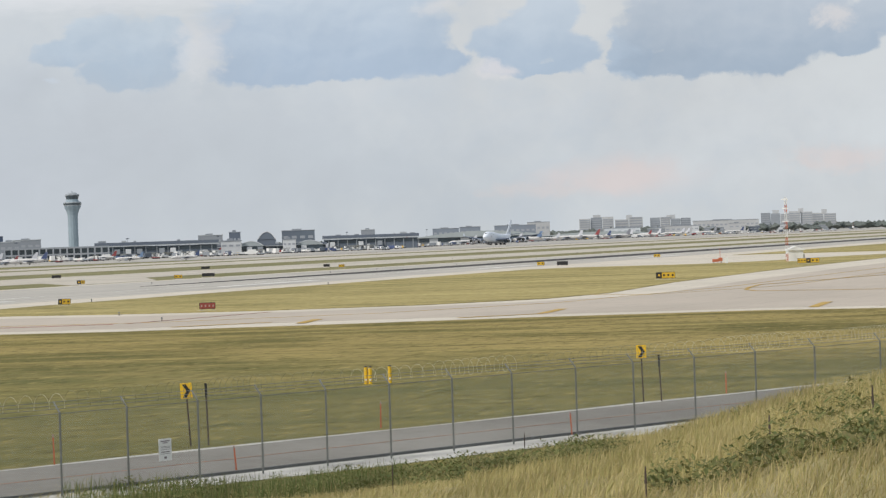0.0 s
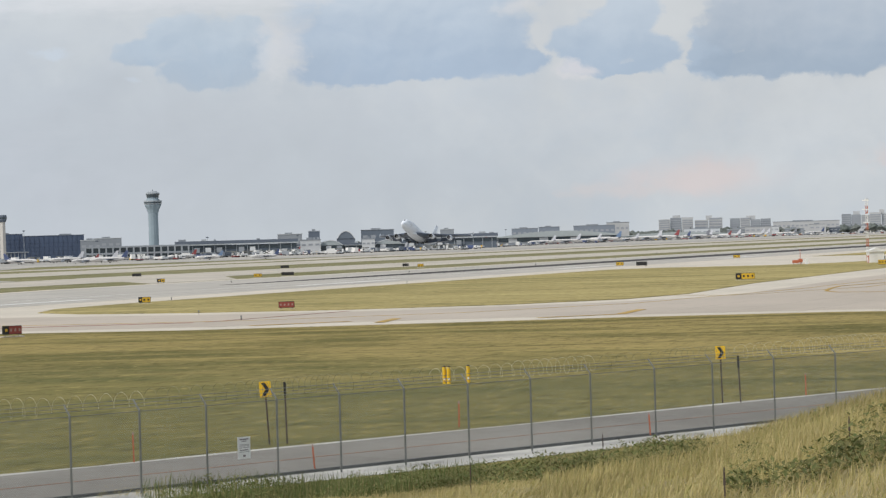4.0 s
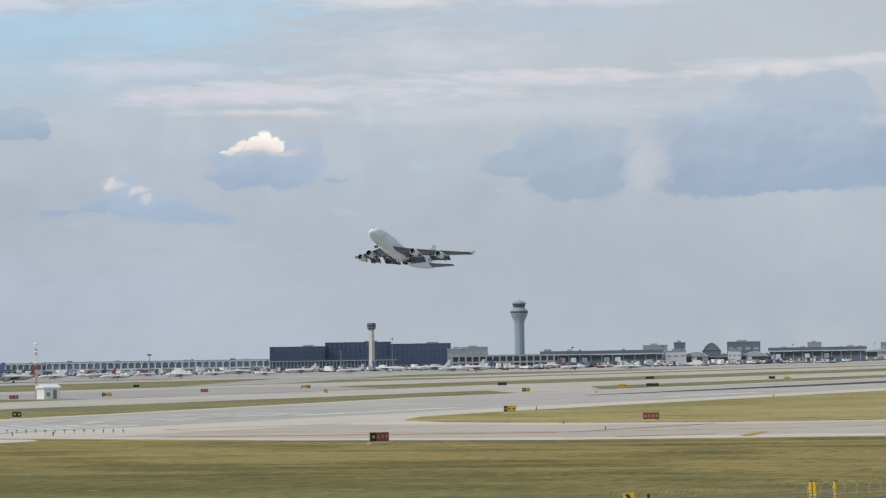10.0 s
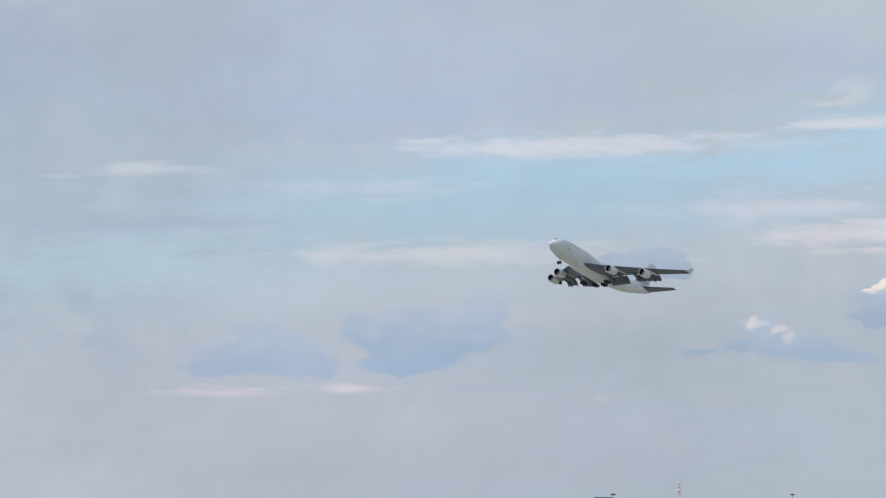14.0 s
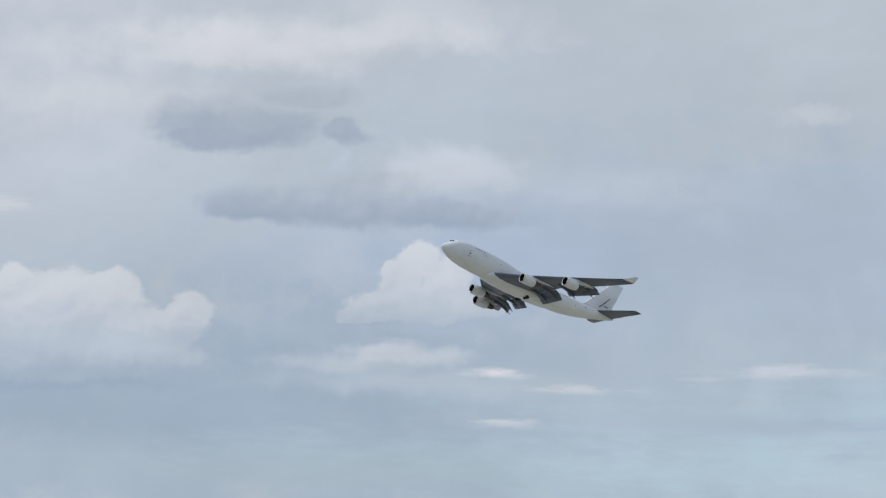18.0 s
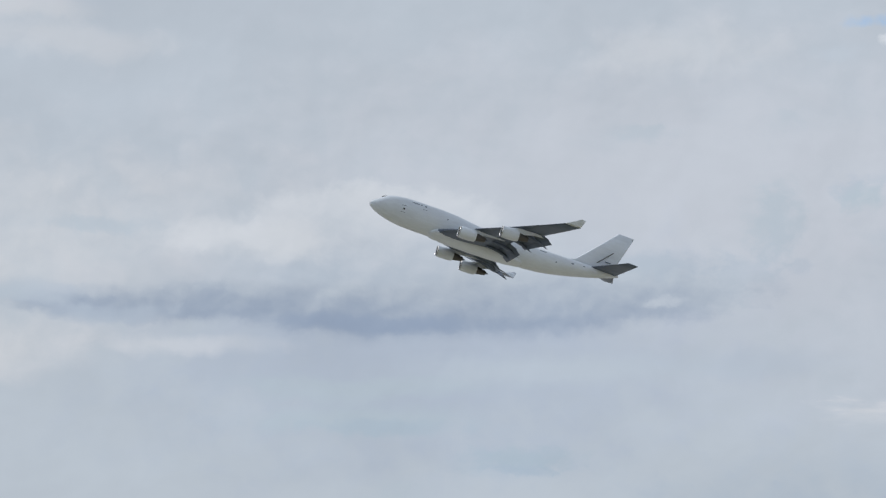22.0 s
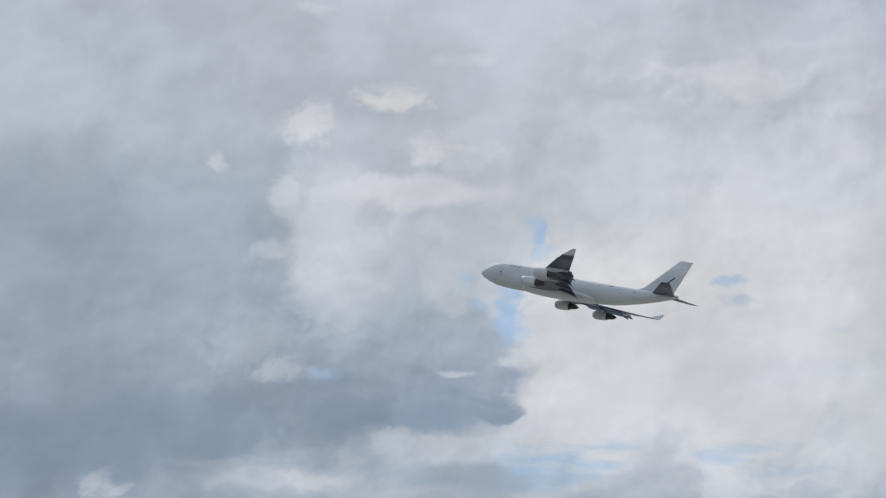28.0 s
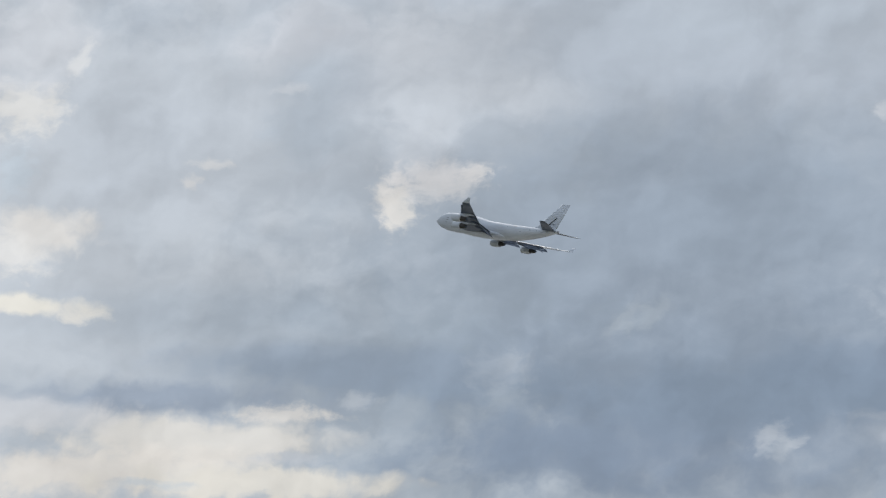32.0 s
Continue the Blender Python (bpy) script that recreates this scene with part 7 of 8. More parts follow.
def parked(x, y, heading, tail, size):
    """A parked airliner: nose along its own x."""
    p = empty("airliner", pose(x, y, 0.05, 0, 0, heading), "parked white passenger jet with a coloured tail", "aircraft", "parked airliners")
    k = size
    ring = [(a * k, r * k, z * k) for a, r, z in ((18, 0.1, 3.3), (17, 1.0, 3.4), (14.5, 1.85, 3.6), (10, 2.0, 3.7), (-8, 2.0, 3.7), (-13, 1.5, 4.0), (-18, 0.4, 4.7))]
    part("fuselage", loft(bmesh.new(), [[(a, r * math.cos(i * math.pi / 6), z + r * math.sin(i * math.pi / 6)) for i in range(12)] for a, r, z in ring]), AIRLINER_WHITE, p, smooth=True)
    for s in (1, -1):
        bm = bmesh.new()
        loft(bm, [[(a * k, s * b * k, z * k) for a, b, z in pts] for pts in (((5, 1.5, 2.6), (-3, 1.5, 2.6), (-3, 1.5, 3.1), (5, 1.5, 3.2)), ((-3.5, 16, 4.2), (-5.3, 16, 4.2), (-5.3, 16, 4.35), (-3.5, 16, 4.4)))])
        part("wing", bm, PAINT_GREY, p)
        bm = bmesh.new()
        tube(bm, (5.5 * k, s * 5.6 * k, 1.9 * k), (1.6 * k, s * 5.6 * k, 2.0 * k), 1.05 * k, 0.75 * k, 12)
        part("engine", bm, GREY_WALL if tail is not NAVY else AIRLINER_WHITE, p)
        bm = bmesh.new()
        loft(bm, [[(a * k, s * b * k, z * k) for a, b, z in pts] for pts in (((-14, 0.6, 4.6), (-17.2, 0.6, 4.6), (-17.2, 0.6, 4.85), (-14, 0.6, 4.9)), ((-16.8, 6, 5.3), (-18.2, 6, 5.3), (-18.2, 6, 5.4), (-16.8, 6, 5.45)))])
        part("tailplane", bm, PAINT_GREY, p)
        part("main_wheel", tube(bmesh.new(), (-1 * k, s * 3.3 * k, 0.6 * k), (-1 * k, s * 4.0 * k, 0.6 * k), 0.6 * k, n=10), RUBBER, p)
        part("main_leg", tube(bmesh.new(), (-1 * k, s * 3.4 * k, 0.6 * k), (-1 * k, s * 3.0 * k, 2.8 * k), 0.15 * k, n=6), METAL, p)
        part("window_row", boxes((-9 * k, 12.5 * k, s * 2.0 * k - 0.03, s * 2.0 * k + 0.03, 3.95 * k, 4.2 * k)), DARK, p)
    bm = bmesh.new()
    loft(bm, [[(a * k, b * k, z * k) for a, b, z in pts] for pts in (((-11.5, 0.22, 5.2), (-17.2, 0.18, 5.2), (-17.2, -0.18, 5.2), (-11.5, -0.22, 5.2)), ((-16.6, 0.1, 11.6), (-18.8, 0.1, 11.6), (-18.8, -0.1, 11.6), (-16.6, -0.1, 11.6)))])
    part("tail_fin", bm, tail, p, "coloured tail fin")
    part("nose_leg", tube(bmesh.new(), (12.5 * k, 0, 0.4 * k), (12.5 * k, 0, 2.2 * k), 0.14 * k, n=6), METAL, p)
    part("nose_wheel", tube(bmesh.new(), (12.5 * k, -0.35 * k, 0.42 * k), (12.5 * k, 0.35 * k, 0.42 * k), 0.42 * k, n=10), RUBBER, p)
    return p


def ring_of(bm, stations, n=12, turn=0.0):
    return loft(bm, [[(r * math.cos(2 * math.pi * i / n + turn), r * math.sin(2 * math.pi * i / n + turn), z) for i in range(n)] for r, z in stations])


def control_tower(x, y):
    t = empty("control_tower", pose(x, y, -1.0), "tall pale concrete control tower with flared head", "tower")
    part("shaft", ring_of(bmesh.new(), ((5.3, 0), (5.2, 40), (5.4, 44), (6.6, 48), (8.6, 52.2), (8.6, 53.4)), 12), TOWER_C, t)
    part("gallery", ring_of(bmesh.new(), ((9.2, 53.4), (9.4, 56.6), (9.2, 57.4)), 12), FRAME, t)
    part("gallery_window_band", ring_of(bmesh.new(), ((9.35, 54.3), (9.45, 56.0)), 12), GLASS, t)
    part("cab_base", ring_of(bmesh.new(), ((7.4, 57.4), (6.0, 59.4), (6.2, 60.4)), 12), TOWER_C, t)
    part("cab_glass", ring_of(bmesh.new(), ((6.2, 60.4), (7.2, 64.2)), 12), GLASS, t, "outward leaning cab windows")
    part("cab_roof", ring_of(bmesh.new(), ((7.5, 64.2), (7.5, 65.2), (5.0, 66.2), (4.2, 67.1)), 12), FRAME, t)
    for a, h in ((1.5, 1.8), (-2.0, 1.5), (0.2, 2.2)):
        part("aerial", tube(bmesh.new(), (a, a * 0.7, 67), (a, a * 0.7, 67 + h), 0.12, n=5), DARK_WALL, t)


def old_tower(x, y):
    t = empty("old_control_tower", pose(x, y, 0), "slim pale older control tower with dark cab", "tower")
    part("shaft", ring_of(bmesh.new(), ((2.6, 0), (2.35, 31.5)), 5), walls("old_tower_concrete", (0.52, 0.50, 0.47)), t)
    part("cab", ring_of(bmesh.new(), ((2.7, 31.5), (3.7, 33.0), (3.7, 36.2), (3.4, 37.2)), 10), DARK_WALL, t)
    part("cab_window_band", ring_of(bmesh.new(), ((3.72, 34.0), (3.78, 35.4)), 10), GLASS, t)


control_tower(2372, 1291)
old_tower(1800, 1120)
dark_block(1833, 1216, -56.4, 48, 18.4, 60)
dark_block(1866, 1175, -57.8, 57, 21.5, 60)
dark_block(1890, 1126, -59.2, 52, 19.5, 60)
columned_podium(1808, 1163, -57.2, 105, 5.8, 20)
pale_block(2087, 1185, -60.4, 26, 16.5, 40, 'grey flat-roofed block behind the terminal', 'GREY_WALL')
pale_block(1994, 1147, -60.1, 12, 11.3, 30, 'low dark link building behind the terminal', 'DARK_WALL')
car_deck(1400, 774, -61.1, 64, 8.8, 30)
arched_concourse(1362, 1014, -53.3, 148, 7.9, 35, 33)
arched_concourse(1329, 1091, -50.6, 56, 7.6, 35, 14)
pale_block(1736, 1509, -49.0, 57, 10.6, 60, 'dark grey flat hangar beyond the gates', 'DARK_WALL')
pale_block(1923, 1750, -47.7, 32, 9.3, 40, 'beige hotel blocks on the horizon', 'BEIGE_WALL')
gate_hall(1249, 1078, -49.2, 76, 4.0, 30)
gate_hall(1195, 1137, -46.4, 83, 1.2, 30)
pale_block(1552, 1698, -42.4, 49, 3.1, 40, 'long white cargo shed beyond the apron', 'WHITE_WALL')
pale_block(1622, 1700, -43.7, 49, 1.6, 40, 'low grey cargo shed beyond the apron', 'GREY_WALL')
pale_block(1506, 1738, -40.9, 67, 3.0, 40, 'low grey cargo shed beyond the apron', 'GREY_WALL')
gate_hall(1518, 764, -63.3, 80, 10.6, 40)
gate_hall(1762, 709, -68.1, 70, 11.0, 40)
pale_block(2076, 991, -64.5, 22, 15.3, 50, 'grey flat-roofed block behind the gates', 'GREY_WALL')
pale_block(1585, 741, -65.0, 14, 9.2, 25, 'white blank gate building', 'WHITE_WALL')
pale_block(1632, 760, -65.0, 8, 15.2, 14, 'dark control room on the gate roof', 'DARK_WALL')
vault_roof(2006, 904, -65.7, 16, 17.0, 60)
pale_block(2063, 899, -66.5, 29, 16.9, 60, 'large dark blue flat-roofed hall', 'BLUE_WALL')
vault_roof(1600, 733, -65.4, 18, 8.9, 40, 'g')
vault_roof(1616, 696, -66.7, 19, 8.5, 40, 'g')
pale_block(1602, 705, -66.2, 9, 8.9, 25, 'white blank gate building', 'WHITE_WALL')
gate_hall(1624, 728, -65.8, 75, 6.6, 40)
pale_block(2411, 973, -68.0, 14, 16.8, 30, 'pale plant room on a far roof', 'GREY_WALL')
long_hall(2262, 799, -70.5, 117, 12.0, 60)
long_hall(2680, 809, -73.2, 124, 7.5, 60)
pale_block(2745, 800, -73.0, 40, 10.5, 30, 'pale hangar beyond the far gates', 'WHITE_WALL')
pale_block(2790, 770, -74.0, 26, 8.6, 30, 'grey workshop beyond the far gates', 'GREY_WALL')
pale_block(2770, 742, -74.8, 30, 11.0, 30, 'beige maintenance building beyond the far gates', 'BEIGE_WALL')
pale_block(3097, 1141, -69.8, 34, 17.4, 40, 'far office building in haze-paled slate', 'BLUE_FAR')
pale_block(3107, 1111, -70.3, 27, 18.6, 40, 'far office building in haze-paled slate', 'BLUE_FAR')
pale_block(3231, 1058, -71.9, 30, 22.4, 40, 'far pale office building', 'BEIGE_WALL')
pale_block(3032, 1024, -71.3, 52, 18.6, 50, 'low hall on the horizon in haze-paled slate', 'BLUE_FAR')
far_hotel(3446, 1042, -73.2, 49, 28.4, 40, 9)
far_hotel(3507, 1012, -73.9, 40, 27.3, 40, 7)
far_hotel(3571, 968, -74.8, 59, 25.8, 40, 8)
far_hotel(3803, 866, -77.2, 44, 29.0, 40, 9)
far_hotel(3811, 829, -77.7, 36, 30.4, 30, 9)
far_hotel(3867, 805, -78.2, 38, 27.9, 40, 8)
pale_block(3591, 891, -76.1, 95, 17.8, 60, 'long pale warehouse on the horizon', 'BEIGE_WALL')
pale_block(3280, 868, -75.2, 34, 11.0, 30, 'white cargo shed far beyond the runway', 'WHITE_WALL')
pale_block(3300, 835, -75.8, 26, 8.0, 30, 'low grey cargo shed far beyond the runway', 'GREY_WALL')
pale_block(3310, 806, -76.3, 22, 12.5, 30, 'beige office block far beyond the runway', 'BEIGE_WALL')
pale_block(3330, 780, -76.8, 30, 7.5, 30, 'low dark shed far beyond the runway', 'DARK_WALL')
pale_block(3350, 745, -77.5, 36, 9.0, 30, 'pale flat-roofed shed far beyond the runway', 'WHITE_WALL')
pale_block(3380, 700, -78.3, 30, 6.5, 30, 'low grey shed far beyond the runway', 'GREY_WALL')
pale_block(1733, 999, -60.0, 16, 13.9, 30, 'pale terminal roof block', 'GREY_WALL')
parked(748, 738, 115, NAVY, 0.66)
parked(741, 707, 104, NAVY, 0.60)
parked(737, 686, 118, NAVY, 0.66)
parked(752, 682, 147, NAVY, 0.66)
parked(789, 692, 121, NAVY, 0.66)
parked(807, 694, 101, NAVY, 0.73)
parked(825, 690, 135, TAIL_RED, 0.60)
parked(891, 988, 133, NAVY, 0.51)
parked(922, 992, 142, NAVY, 0.51)
parked(920, 967, 146, TAIL_RED, 0.46)
parked(953, 971, 131, TAIL_BLUE, 0.46)
parked(841, 819, 144, TAIL_RED, 0.51)
parked(800, 735, 128, TAIL_BLUE, 0.73)
parked(816, 727, 137, TAIL_BLUE, 0.73)
parked(955, 773, 127, TAIL_BLUE, 0.41)
parked(1010, 794, 138, NAVY, 0.41)
parked(1065, 801, 132, NAVY, 0.35)
parked(1076, 765, 120, TAIL_WHITE, 0.35)
parked(1055, 719, 109, TAIL_GREY, 0.35)
parked(1138, 722, 127, TAIL_WHITE, 0.41)
parked(1175, 681, 130, TAIL_RED, 0.41)
parked(1201, 621, 112, TAIL_BLUE, 0.41)
parked(1174, 575, 121, NAVY, 0.41)
parked(2036, 735, 115, TAIL_WHITE, 0.67)
parked(2156, 735, 101, TAIL_WHITE, 0.70)
parked(2269, 735, 110, TAIL_WHITE, 0.66)
parked(2389, 735, 95, TAIL_RED, 0.84)
parked(2499, 735, 116, TAIL_GREY, 0.80)
parked(2591, 735, 101, TAIL_RED, 0.62)
parked(2718, 735, 110, TAIL_WHITE, 0.74)
parked(2863, 735, 94, TAIL_GREY, 0.74)
parked(3002, 735, 114, NAVY, 0.65)
parked(1654, 823, 114, TAIL_WHITE, 0.48)
parked(1761, 809, 120, NAVY, 0.48)
parked(1980, 816, 107, TAIL_WHITE, 0.48)
parked(2097, 735, 114, TAIL_WHITE, 0.74)
parked(2205, 735, 103, TAIL_BLUE, 0.85)
parked(906, 698, 128, TAIL_WHITE, 0.41)
parked(980, 717, 116, TAIL_GREY, 0.41)
parked(1009, 787, 138, TAIL_RED, 0.43)
parked(1082, 789, 106, TAIL_WHITE, 0.43)
parked(1153, 804, 130, TAIL_GREY, 0.48)
parked(1174, 777, 118, TAIL_WHITE, 0.48)
parked(1212, 743, 282, NAVY, 0.54)
parked(1254, 739, 121, TAIL_WHITE, 0.54)
parked(1212, 693, 125, TAIL_WHITE, 0.54)
parked(1490, 817, 117, TAIL_RED, 0.48)
parked(1643, 838, 107, NAVY, 0.43)
parked(1158, 657, 122, NAVY, 0.54)
parked(1329, 705, 123, TAIL_RED, 0.48)
parked(1582, 757, 116, TAIL_RED, 0.60)
parked(1703, 755, 109, TAIL_GREY, 0.54)
parked(1736, 742, 123, TAIL_WHITE, 0.48)
parked(2080, 814, 81, TAIL_RED, 0.71)
parked(2339, 868, 95, TAIL_WHITE, 0.60)
parked(2333, 735, 97, TAIL_WHITE, 0.82)
parked(2438, 735, 87, NAVY, 0.70)
parked(2515, 735, 91, TAIL_WHITE, 0.72)
parked(2623, 735, 86, TAIL_WHITE, 0.74)
parked(2742, 735, 95, TAIL_WHITE, 0.74)
parked(3123, 614, 191, TAIL_RED, 0.78)


def truck(x, y, ang, mat, tall):
    g = empty("service_truck", pose(x, y, 0.05, 0, 0, ang), "small airport service truck on the apron", "truck", "service trucks")
    part("box_body", boxes((-3.4, 1.4, -1.2, 1.2, 0.8, tall), bevel=0.08), mat, g)
    part("cab", boxes((1.5, 3.3, -1.1, 1.1, 0.7, 2.3), bevel=0.15), SIGN_WHITE, g)
    part("windscreen", boxes((3.28, 3.34, -0.9, 0.9, 1.5, 2.1)), GLASS, g)
    for wx in (-2.2, 2.4):
        for s in (-1, 1):
            part("wheel", tube(bmesh.new(), (wx, s * 0.95, 0.45), (wx, s * 1.25, 0.45), 0.45, n=10), RUBBER, g)
    return g


def cart_train(x, y, ang, mat):
    g = empty("baggage_train", pose(x, y, 0.05, 0, 0, ang), "small tug with baggage carts on the apron", "tug", "baggage trains")
    part("tug", boxes((3.2, 5.4, -0.8, 0.8, 0.35, 1.2), (3.3, 4.2, -0.7, 0.7, 1.2, 2.0), bevel=0.08), mat, g)
    for k in range(2):
        c = part("cart", boxes((-3.6 * k - 0.6, -3.6 * k + 2.4, -0.8, 0.8, 0.5, 0.75)), STEEL, g)
        part("load", boxes((-3.6 * k - 0.5, -3.6 * k + 2.2, -0.75, 0.75, 0.75, 1.7), bevel=0.1), (WHITE_WALL, FRAME)[k], c)
        for wx in (-0.2, 2.0):
            part("wheel", tube(bmesh.new(), (wx - 3.6 * k, -0.8, 0.25), (wx - 3.6 * k, 0.8, 0.25), 0.25, n=8), RUBBER, c)
    return g


def high_loader(x, y, ang, mat):
    g = empty("cargo_loader", pose(x, y, 0.05, 0, 0, ang), "scissor cargo loader with raised platform", "loader", "cargo loaders")
    part("chassis", boxes((-3.5, 3.5, -1.3, 1.3, 0.5, 1.0), bevel=0.05), mat, g)
    part("platform", boxes((-3.4, 3.0, -1.4, 1.4, 3.2, 3.5)), STEEL, g)
    for s in (-1.1, 1.1):
        bm = bmesh.new()
        tube(bm, (-2.6, s, 1.0), (2.2, s, 3.2), 0.12, n=6)
        tube(bm, (2.2, s, 1.0), (-2.6, s, 3.2), 0.12, n=6)
        part("scissor", bm, STEEL, g)
    part("cab", boxes((2.4, 3.6, 0.2, 1.3, 1.0, 3.0), bevel=0.08), SIGN_WHITE, g)
    for wx in (-2.4, 2.4):
        part("wheel", tube(bmesh.new(), (wx, -1.3, 0.45), (wx, 1.3, 0.45), 0.45, n=10), RUBBER, g)
    return g


GATE_LINE = ((44.0, 1480.0), (50.0, 1600.0), (54.0, 1600.0), (59.0, 1640.0), (61.5, 1560.0), (63.5, 1640.0), (66.0, 1700.0), (68.5, 1840.0), (70.5, 2280.0), (73.0, 2650.0), (75.5, 2900.0), (79.0, 3050.0))


def before_gates(az, gap):
    """A place on the apron, some metres this side of the gates."""
    for (a, ra), (b, rb) in zip(GATE_LINE, GATE_LINE[1:]):
        if a <= az <= b:
            r = ra + (rb - ra) * (az - a) / (b - a) - gap
            return r * math.sin(radians(az)), r * math.cos(radians(az))


rng2 = random.Random(3)
fleet = []
for mat, tall in ((SIGN_WHITE, 3.6), (WHITE_WALL, 2.4), (GREY_WALL, 3.0), (TAIL_RED, 2.2), (DARK_WALL, 3.2), (NAVY, 2.6), (FRAME, 1.7), (SIGN_WHITE, 2.0)):
    fleet.append(truck(*before_gates(rng2.uniform(50, 70), 60), rng2.uniform(0, 360), mat, tall))
for mat in (SIGN_YELLOW, SIGN_WHITE, TAIL_RED, NAVY):
    fleet.append(cart_train(*before_gates(rng2.uniform(50, 70), 50), rng2.uniform(0, 360), mat))
for mat in (SIGN_WHITE, FRAME, TAIL_RED):
    fleet.append(high_loader(*before_gates(rng2.uniform(50, 70), 40), rng2.uniform(0, 360), mat))
for k in range(330):
    az = 44.5 + 34 * (k + rng2.uniform(-0.5, 0.5) + 0.5) / 330.5
    x, y = before_gates(min(78.9, max(44.1, az)), rng2.choice((15, 30, 50, 80, 120)) * rng2.uniform(0.7, 1.3))
    copy_thing(rng2.choice(fleet), pose(x, y, 0.05, 0, 0, rng2.uniform(0, 360)))


def light_mast(x, y, h):
    g = empty("apron_light_mast", pose(x, y, 0), "tall thin apron floodlight mast", "lamp post", "apron masts")
    part("pole", tube(bmesh.new(), (0, 0, 0), (0, 0, h), 0.28, 0.14, 8), GREY_WALL, g)
    part("head", boxes((-1.6, 1.6, -0.3, 0.3, h - 0.8, h)), DARK_WALL, g)


for u, v, h in ((960, 830, 12), (1120, 840, 12), (1330, 850, 13), (1500, 860, 13), (1700, 880, 14), (1900, 900, 14), (2250, 930, 15), (1800, 1100, 24), (2600, 980, 16)):
    light_mast(u, v, h)

# woods on the skyline: low banks of crowns, far away
# leaf tones lifted and greyed to carry the haze of distance
LEAVES = leafy("far_wood_leaves", ((0.15, 0.175, 0.165), (0.17, 0.195, 0.18), (0.19, 0.21, 0.195)))
verts, faces = [], []
for i in range(5200):
    k = rng.random()
    az = radians(-30 + 112 * k)
    d = rng.uniform(3950, 4250) if rng.random() < 0.8 or k < 0.86 else rng.uniform(3380, 3520)
    h = (5 if k < 0.9 else 10) + 3.5 * noise.noise(Vector((k * 60, 0, 3.0))) + rng.uniform(-3, 3)
    x, y = d * math.sin(az), d * math.cos(az)
    s = rng.uniform(5, 11)
    o = len(verts)
    for q in range(6):
        a = q * math.pi / 3 + rng.uniform(-0.3, 0.3)
        verts.append((x + s * math.cos(a), y + s * math.sin(a), h * rng.uniform(0.25, 0.75)))
    verts.append((x, y, h))
    verts.append((x, y, 0.0))
    for q in range(6):
        faces.extend(((o + q, o + (q + 1) % 6, o + 6), (o + (q + 1) % 6, o + q, o + 7)))
cloth_of("far_woods", verts, faces, LEAVES, "dark line of far trees on the horizon", "trees")
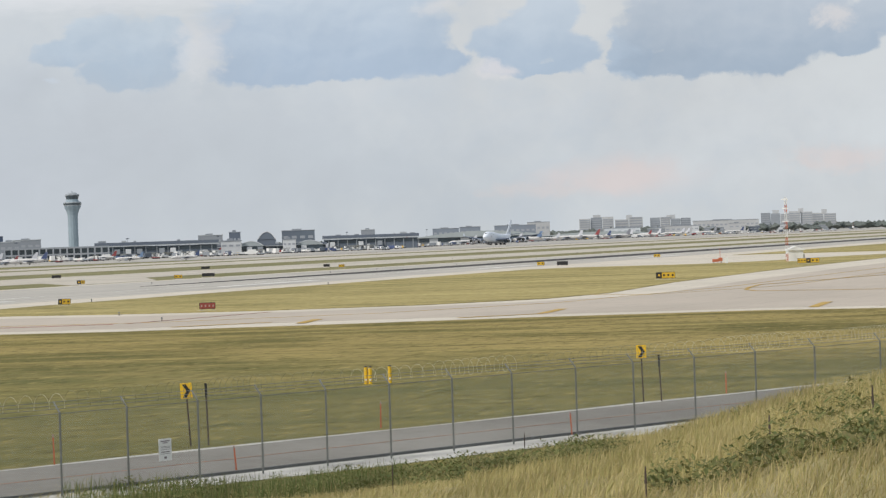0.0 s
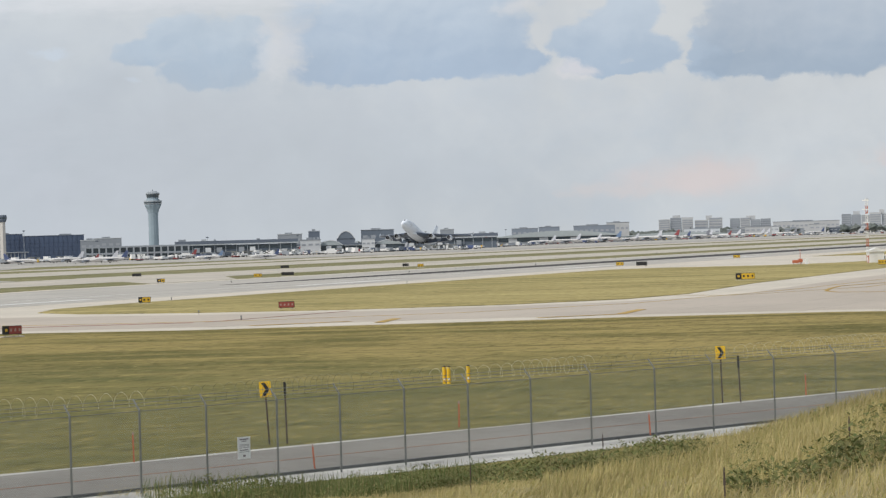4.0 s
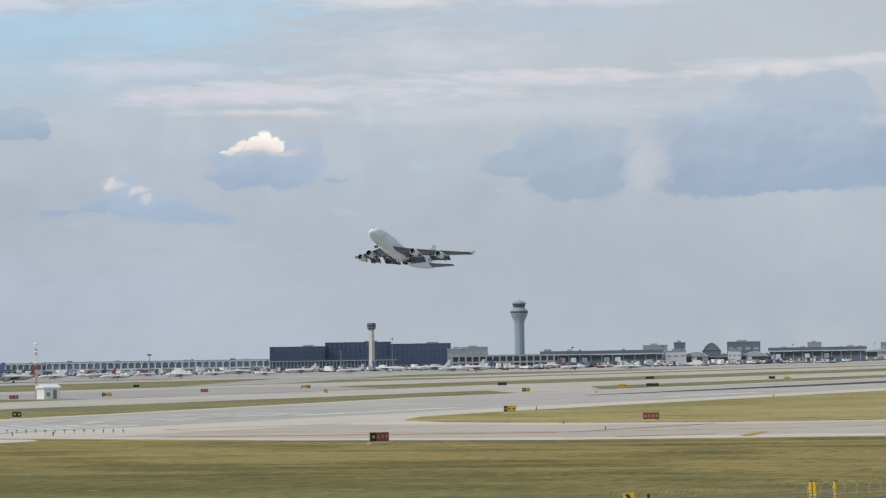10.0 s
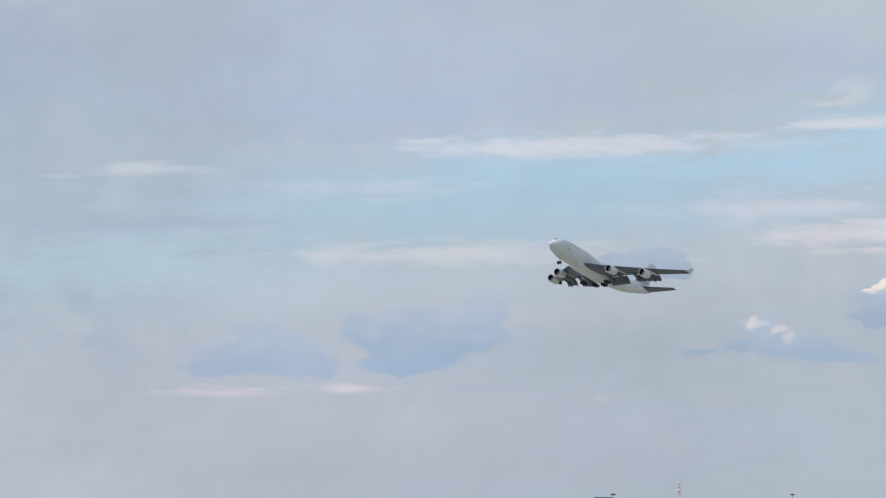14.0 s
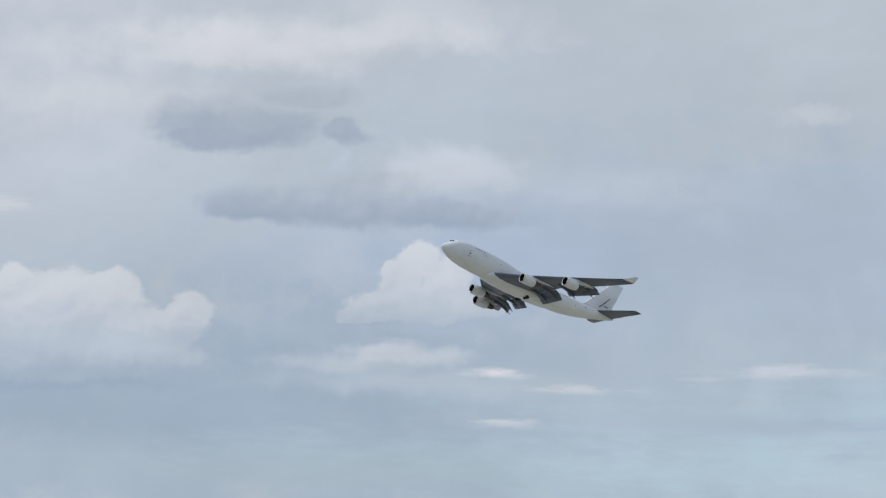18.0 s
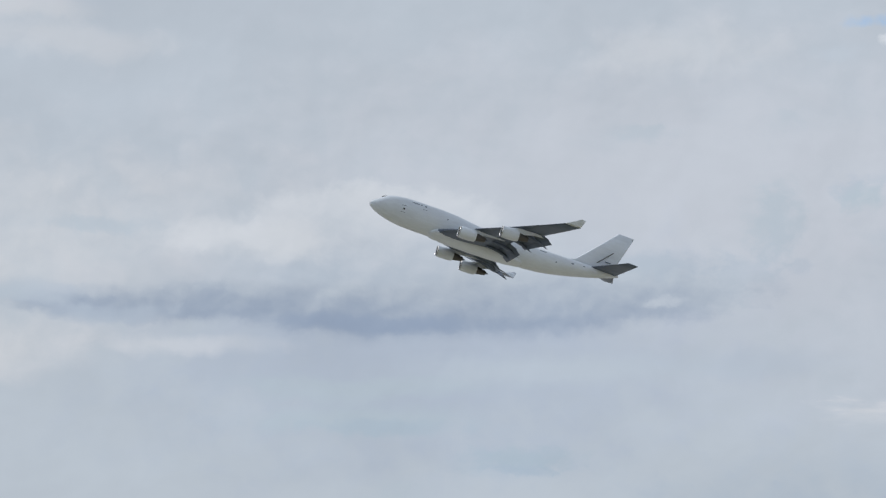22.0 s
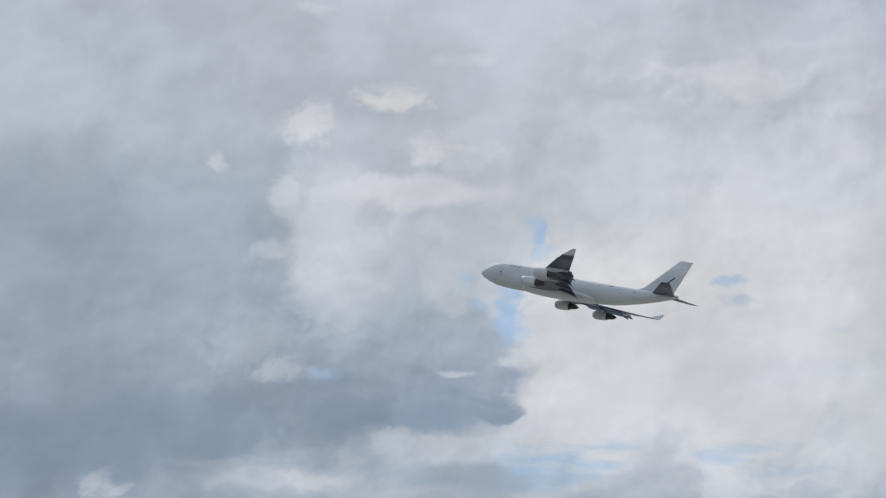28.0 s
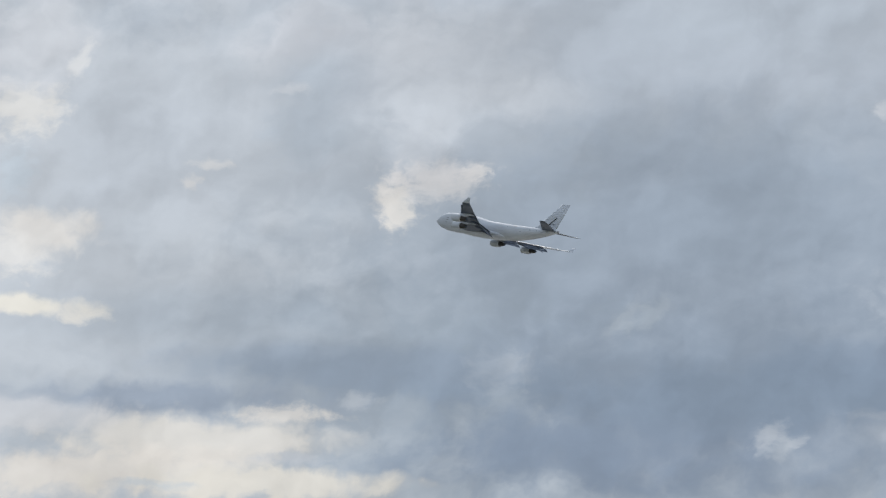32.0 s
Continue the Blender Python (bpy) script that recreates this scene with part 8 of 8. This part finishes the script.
FLIGHT = [
    (0, 1838.5, 635.0, 5.0, 181.5, 1.0, 0.0), (1, 1764.3, 635.0, 5.0, 181.5, 4.0, 0.0), (2, 1687.2, 635.0, 5.0, 181.5, 9.0, 0.0),
    (2.5, 1649.0, 635.0, 5.0, 181.5, 11.5, 0.0), (4.5, 1484.5, 635.0, 13.0, 184.6, 13.4, -1.4),
    (5, 1445.8, 635.0, 16.2, 184.2, 14.0, -1.2), (5.5, 1407.1, 635.0, 19.3, 183.3, 14.4, -0.3),
    (6, 1367.8, 635.0, 22.6, 182.8, 14.6, 0.1), (6.5, 1328.0, 635.0, 26.3, 182.6, 14.8, 0.2), (7, 1288.5, 635.0, 30.3, 182.6, 15.1, 0.0),
    (7.5, 1248.8, 635.0, 34.5, 182.8, 15.3, -0.2), (8, 1208.1, 635.0, 38.8, 183.1, 15.5, -0.4),
    (8.5, 1168.6, 635.0, 43.3, 183.5, 15.6, -0.4), (9, 1130.7, 635.9, 48.1, 183.8, 15.6, -0.3),
    (9.5, 1088.6, 634.7, 53.1, 184.1, 15.4, -0.0), (10, 1049.2, 635.2, 58.1, 184.5, 15.0, 0.4),
    (10.5, 1010.2, 635.8, 62.8, 184.9, 14.6, 0.7), (11, 969.7, 636.2, 67.9, 185.2, 14.3, 1.1),
    (11.5, 929.2, 635.8, 72.5, 185.5, 14.1, 1.2), (12, 888.9, 635.6, 77.0, 185.8, 14.1, 1.0), (12.5, 848.7, 635.5, 81.5, 186.1, 14.1, 0.6),
    (13, 808.4, 635.2, 86.0, 186.4, 14.1, 0.2), (13.5, 767.6, 634.4, 90.3, 186.6, 14.0, -0.0),
    (14, 727.3, 634.5, 94.6, 186.8, 14.0, -0.2), (14.5, 688.8, 635.8, 98.9, 186.9, 14.1, -0.2),
    (15, 650.3, 637.6, 103.4, 186.8, 14.3, -0.1), (15.5, 611.5, 639.0, 108.2, 186.5, 14.6, -0.1),
    (17.5, 446.4, 632.8, 125.6, 186.7, 14.1, 1.8), (18, 407.5, 634.9, 130.5, 186.8, 14.1, 1.6),
    (18.5, 367.9, 635.9, 135.3, 186.9, 14.1, 1.2), (19, 327.9, 636.3, 140.1, 186.9, 14.0, 0.7),
    (19.5, 288.0, 636.5, 144.9, 186.8, 13.8, 0.0), (20, 247.8, 637.3, 149.7, 186.8, 13.6, -0.6),
    (20.5, 207.9, 638.1, 154.3, 186.9, 13.4, -1.1), (21, 167.4, 638.7, 158.7, 187.1, 13.3, -1.3),
    (21.5, 126.9, 638.4, 163.0, 187.1, 13.1, -1.1), (22, 86.4, 637.3, 166.9, 187.0, 13.0, -0.6),
    (22.5, 48.2, 636.0, 170.8, 186.9, 12.9, 0.1), (23, 7.7, 635.6, 174.5, 187.0, 12.7, 0.7), (23.5, -33.6, 634.9, 178.6, 187.1, 12.5, 1.0),
    (24, -73.6, 633.4, 181.3, 187.2, 12.5, 1.1), (24.5, -113.9, 630.3, 183.5, 187.1, 12.6, 1.0),
    (26.5, -283.1, 639.5, 202.4, 185.0, 10.7, 0.9), (27, -325.2, 637.3, 205.8, 185.2, 10.9, 1.5),
    (27.5, -366.9, 634.8, 209.2, 185.3, 11.3, 2.0), (28, -408.2, 632.4, 212.0, 185.4, 11.6, 2.3),
    (28.5, -450.2, 630.9, 215.4, 185.4, 11.9, 2.5), (29, -493.3, 631.3, 219.4, 185.3, 12.0, 2.5),
    (29.5, -537.3, 632.4, 223.8, 185.3, 11.9, 2.6), (30, -581.3, 633.5, 228.2, 185.3, 11.6, 2.5),
    (30.5, -626.0, 634.3, 232.7, 185.3, 11.2, 2.5), (31, -670.8, 635.0, 237.5, 185.4, 10.9, 2.6),
    (31.5, -715.2, 634.8, 242.3, 185.5, 10.7, 2.9), (32, -759.7, 634.9, 247.4, 185.6, 10.5, 3.3),
]


def motions():
    walk(jumbo, [(t, pose(x, y, z, 0, 0, hd) @ pose(0, 0, 0, 0, -pt, 0) @ pose(0, 0, 0, bk, 0, 0)) for t, x, y, z, hd, pt, bk in FLIGHT])
    nose, wing_l, wing_r, body_l, body_r = legs
    walk(nose, [(t, pose(26.1, 0, -1.8, 0, -a, 0)) for t, a in ((0, 0), (13.6, 0), (14.8, 30), (16.0, 70), (17.2, 100), (32, 100))])
    for leg, s in ((wing_l, 1), (wing_r, -1)):
        walk(leg, [(t, pose(1.8, 5.5 * s, -1.6, a * -s, 0, 0)) for t, a in ((0, 0), (14.0, 0), (15.5, 40), (17.0, 80), (18.2, 98), (32, 98))])
    for leg, s in ((body_l, 1), (body_r, -1)):
        walk(leg, [(t, pose(-1.3, 1.9 * s, -1.8, 0, -a, 0)) for t, a in ((0, 0), (14.6, 0), (16.4, 40), (18.2, 76), (20.2, 98), (32, 98))])


motions()
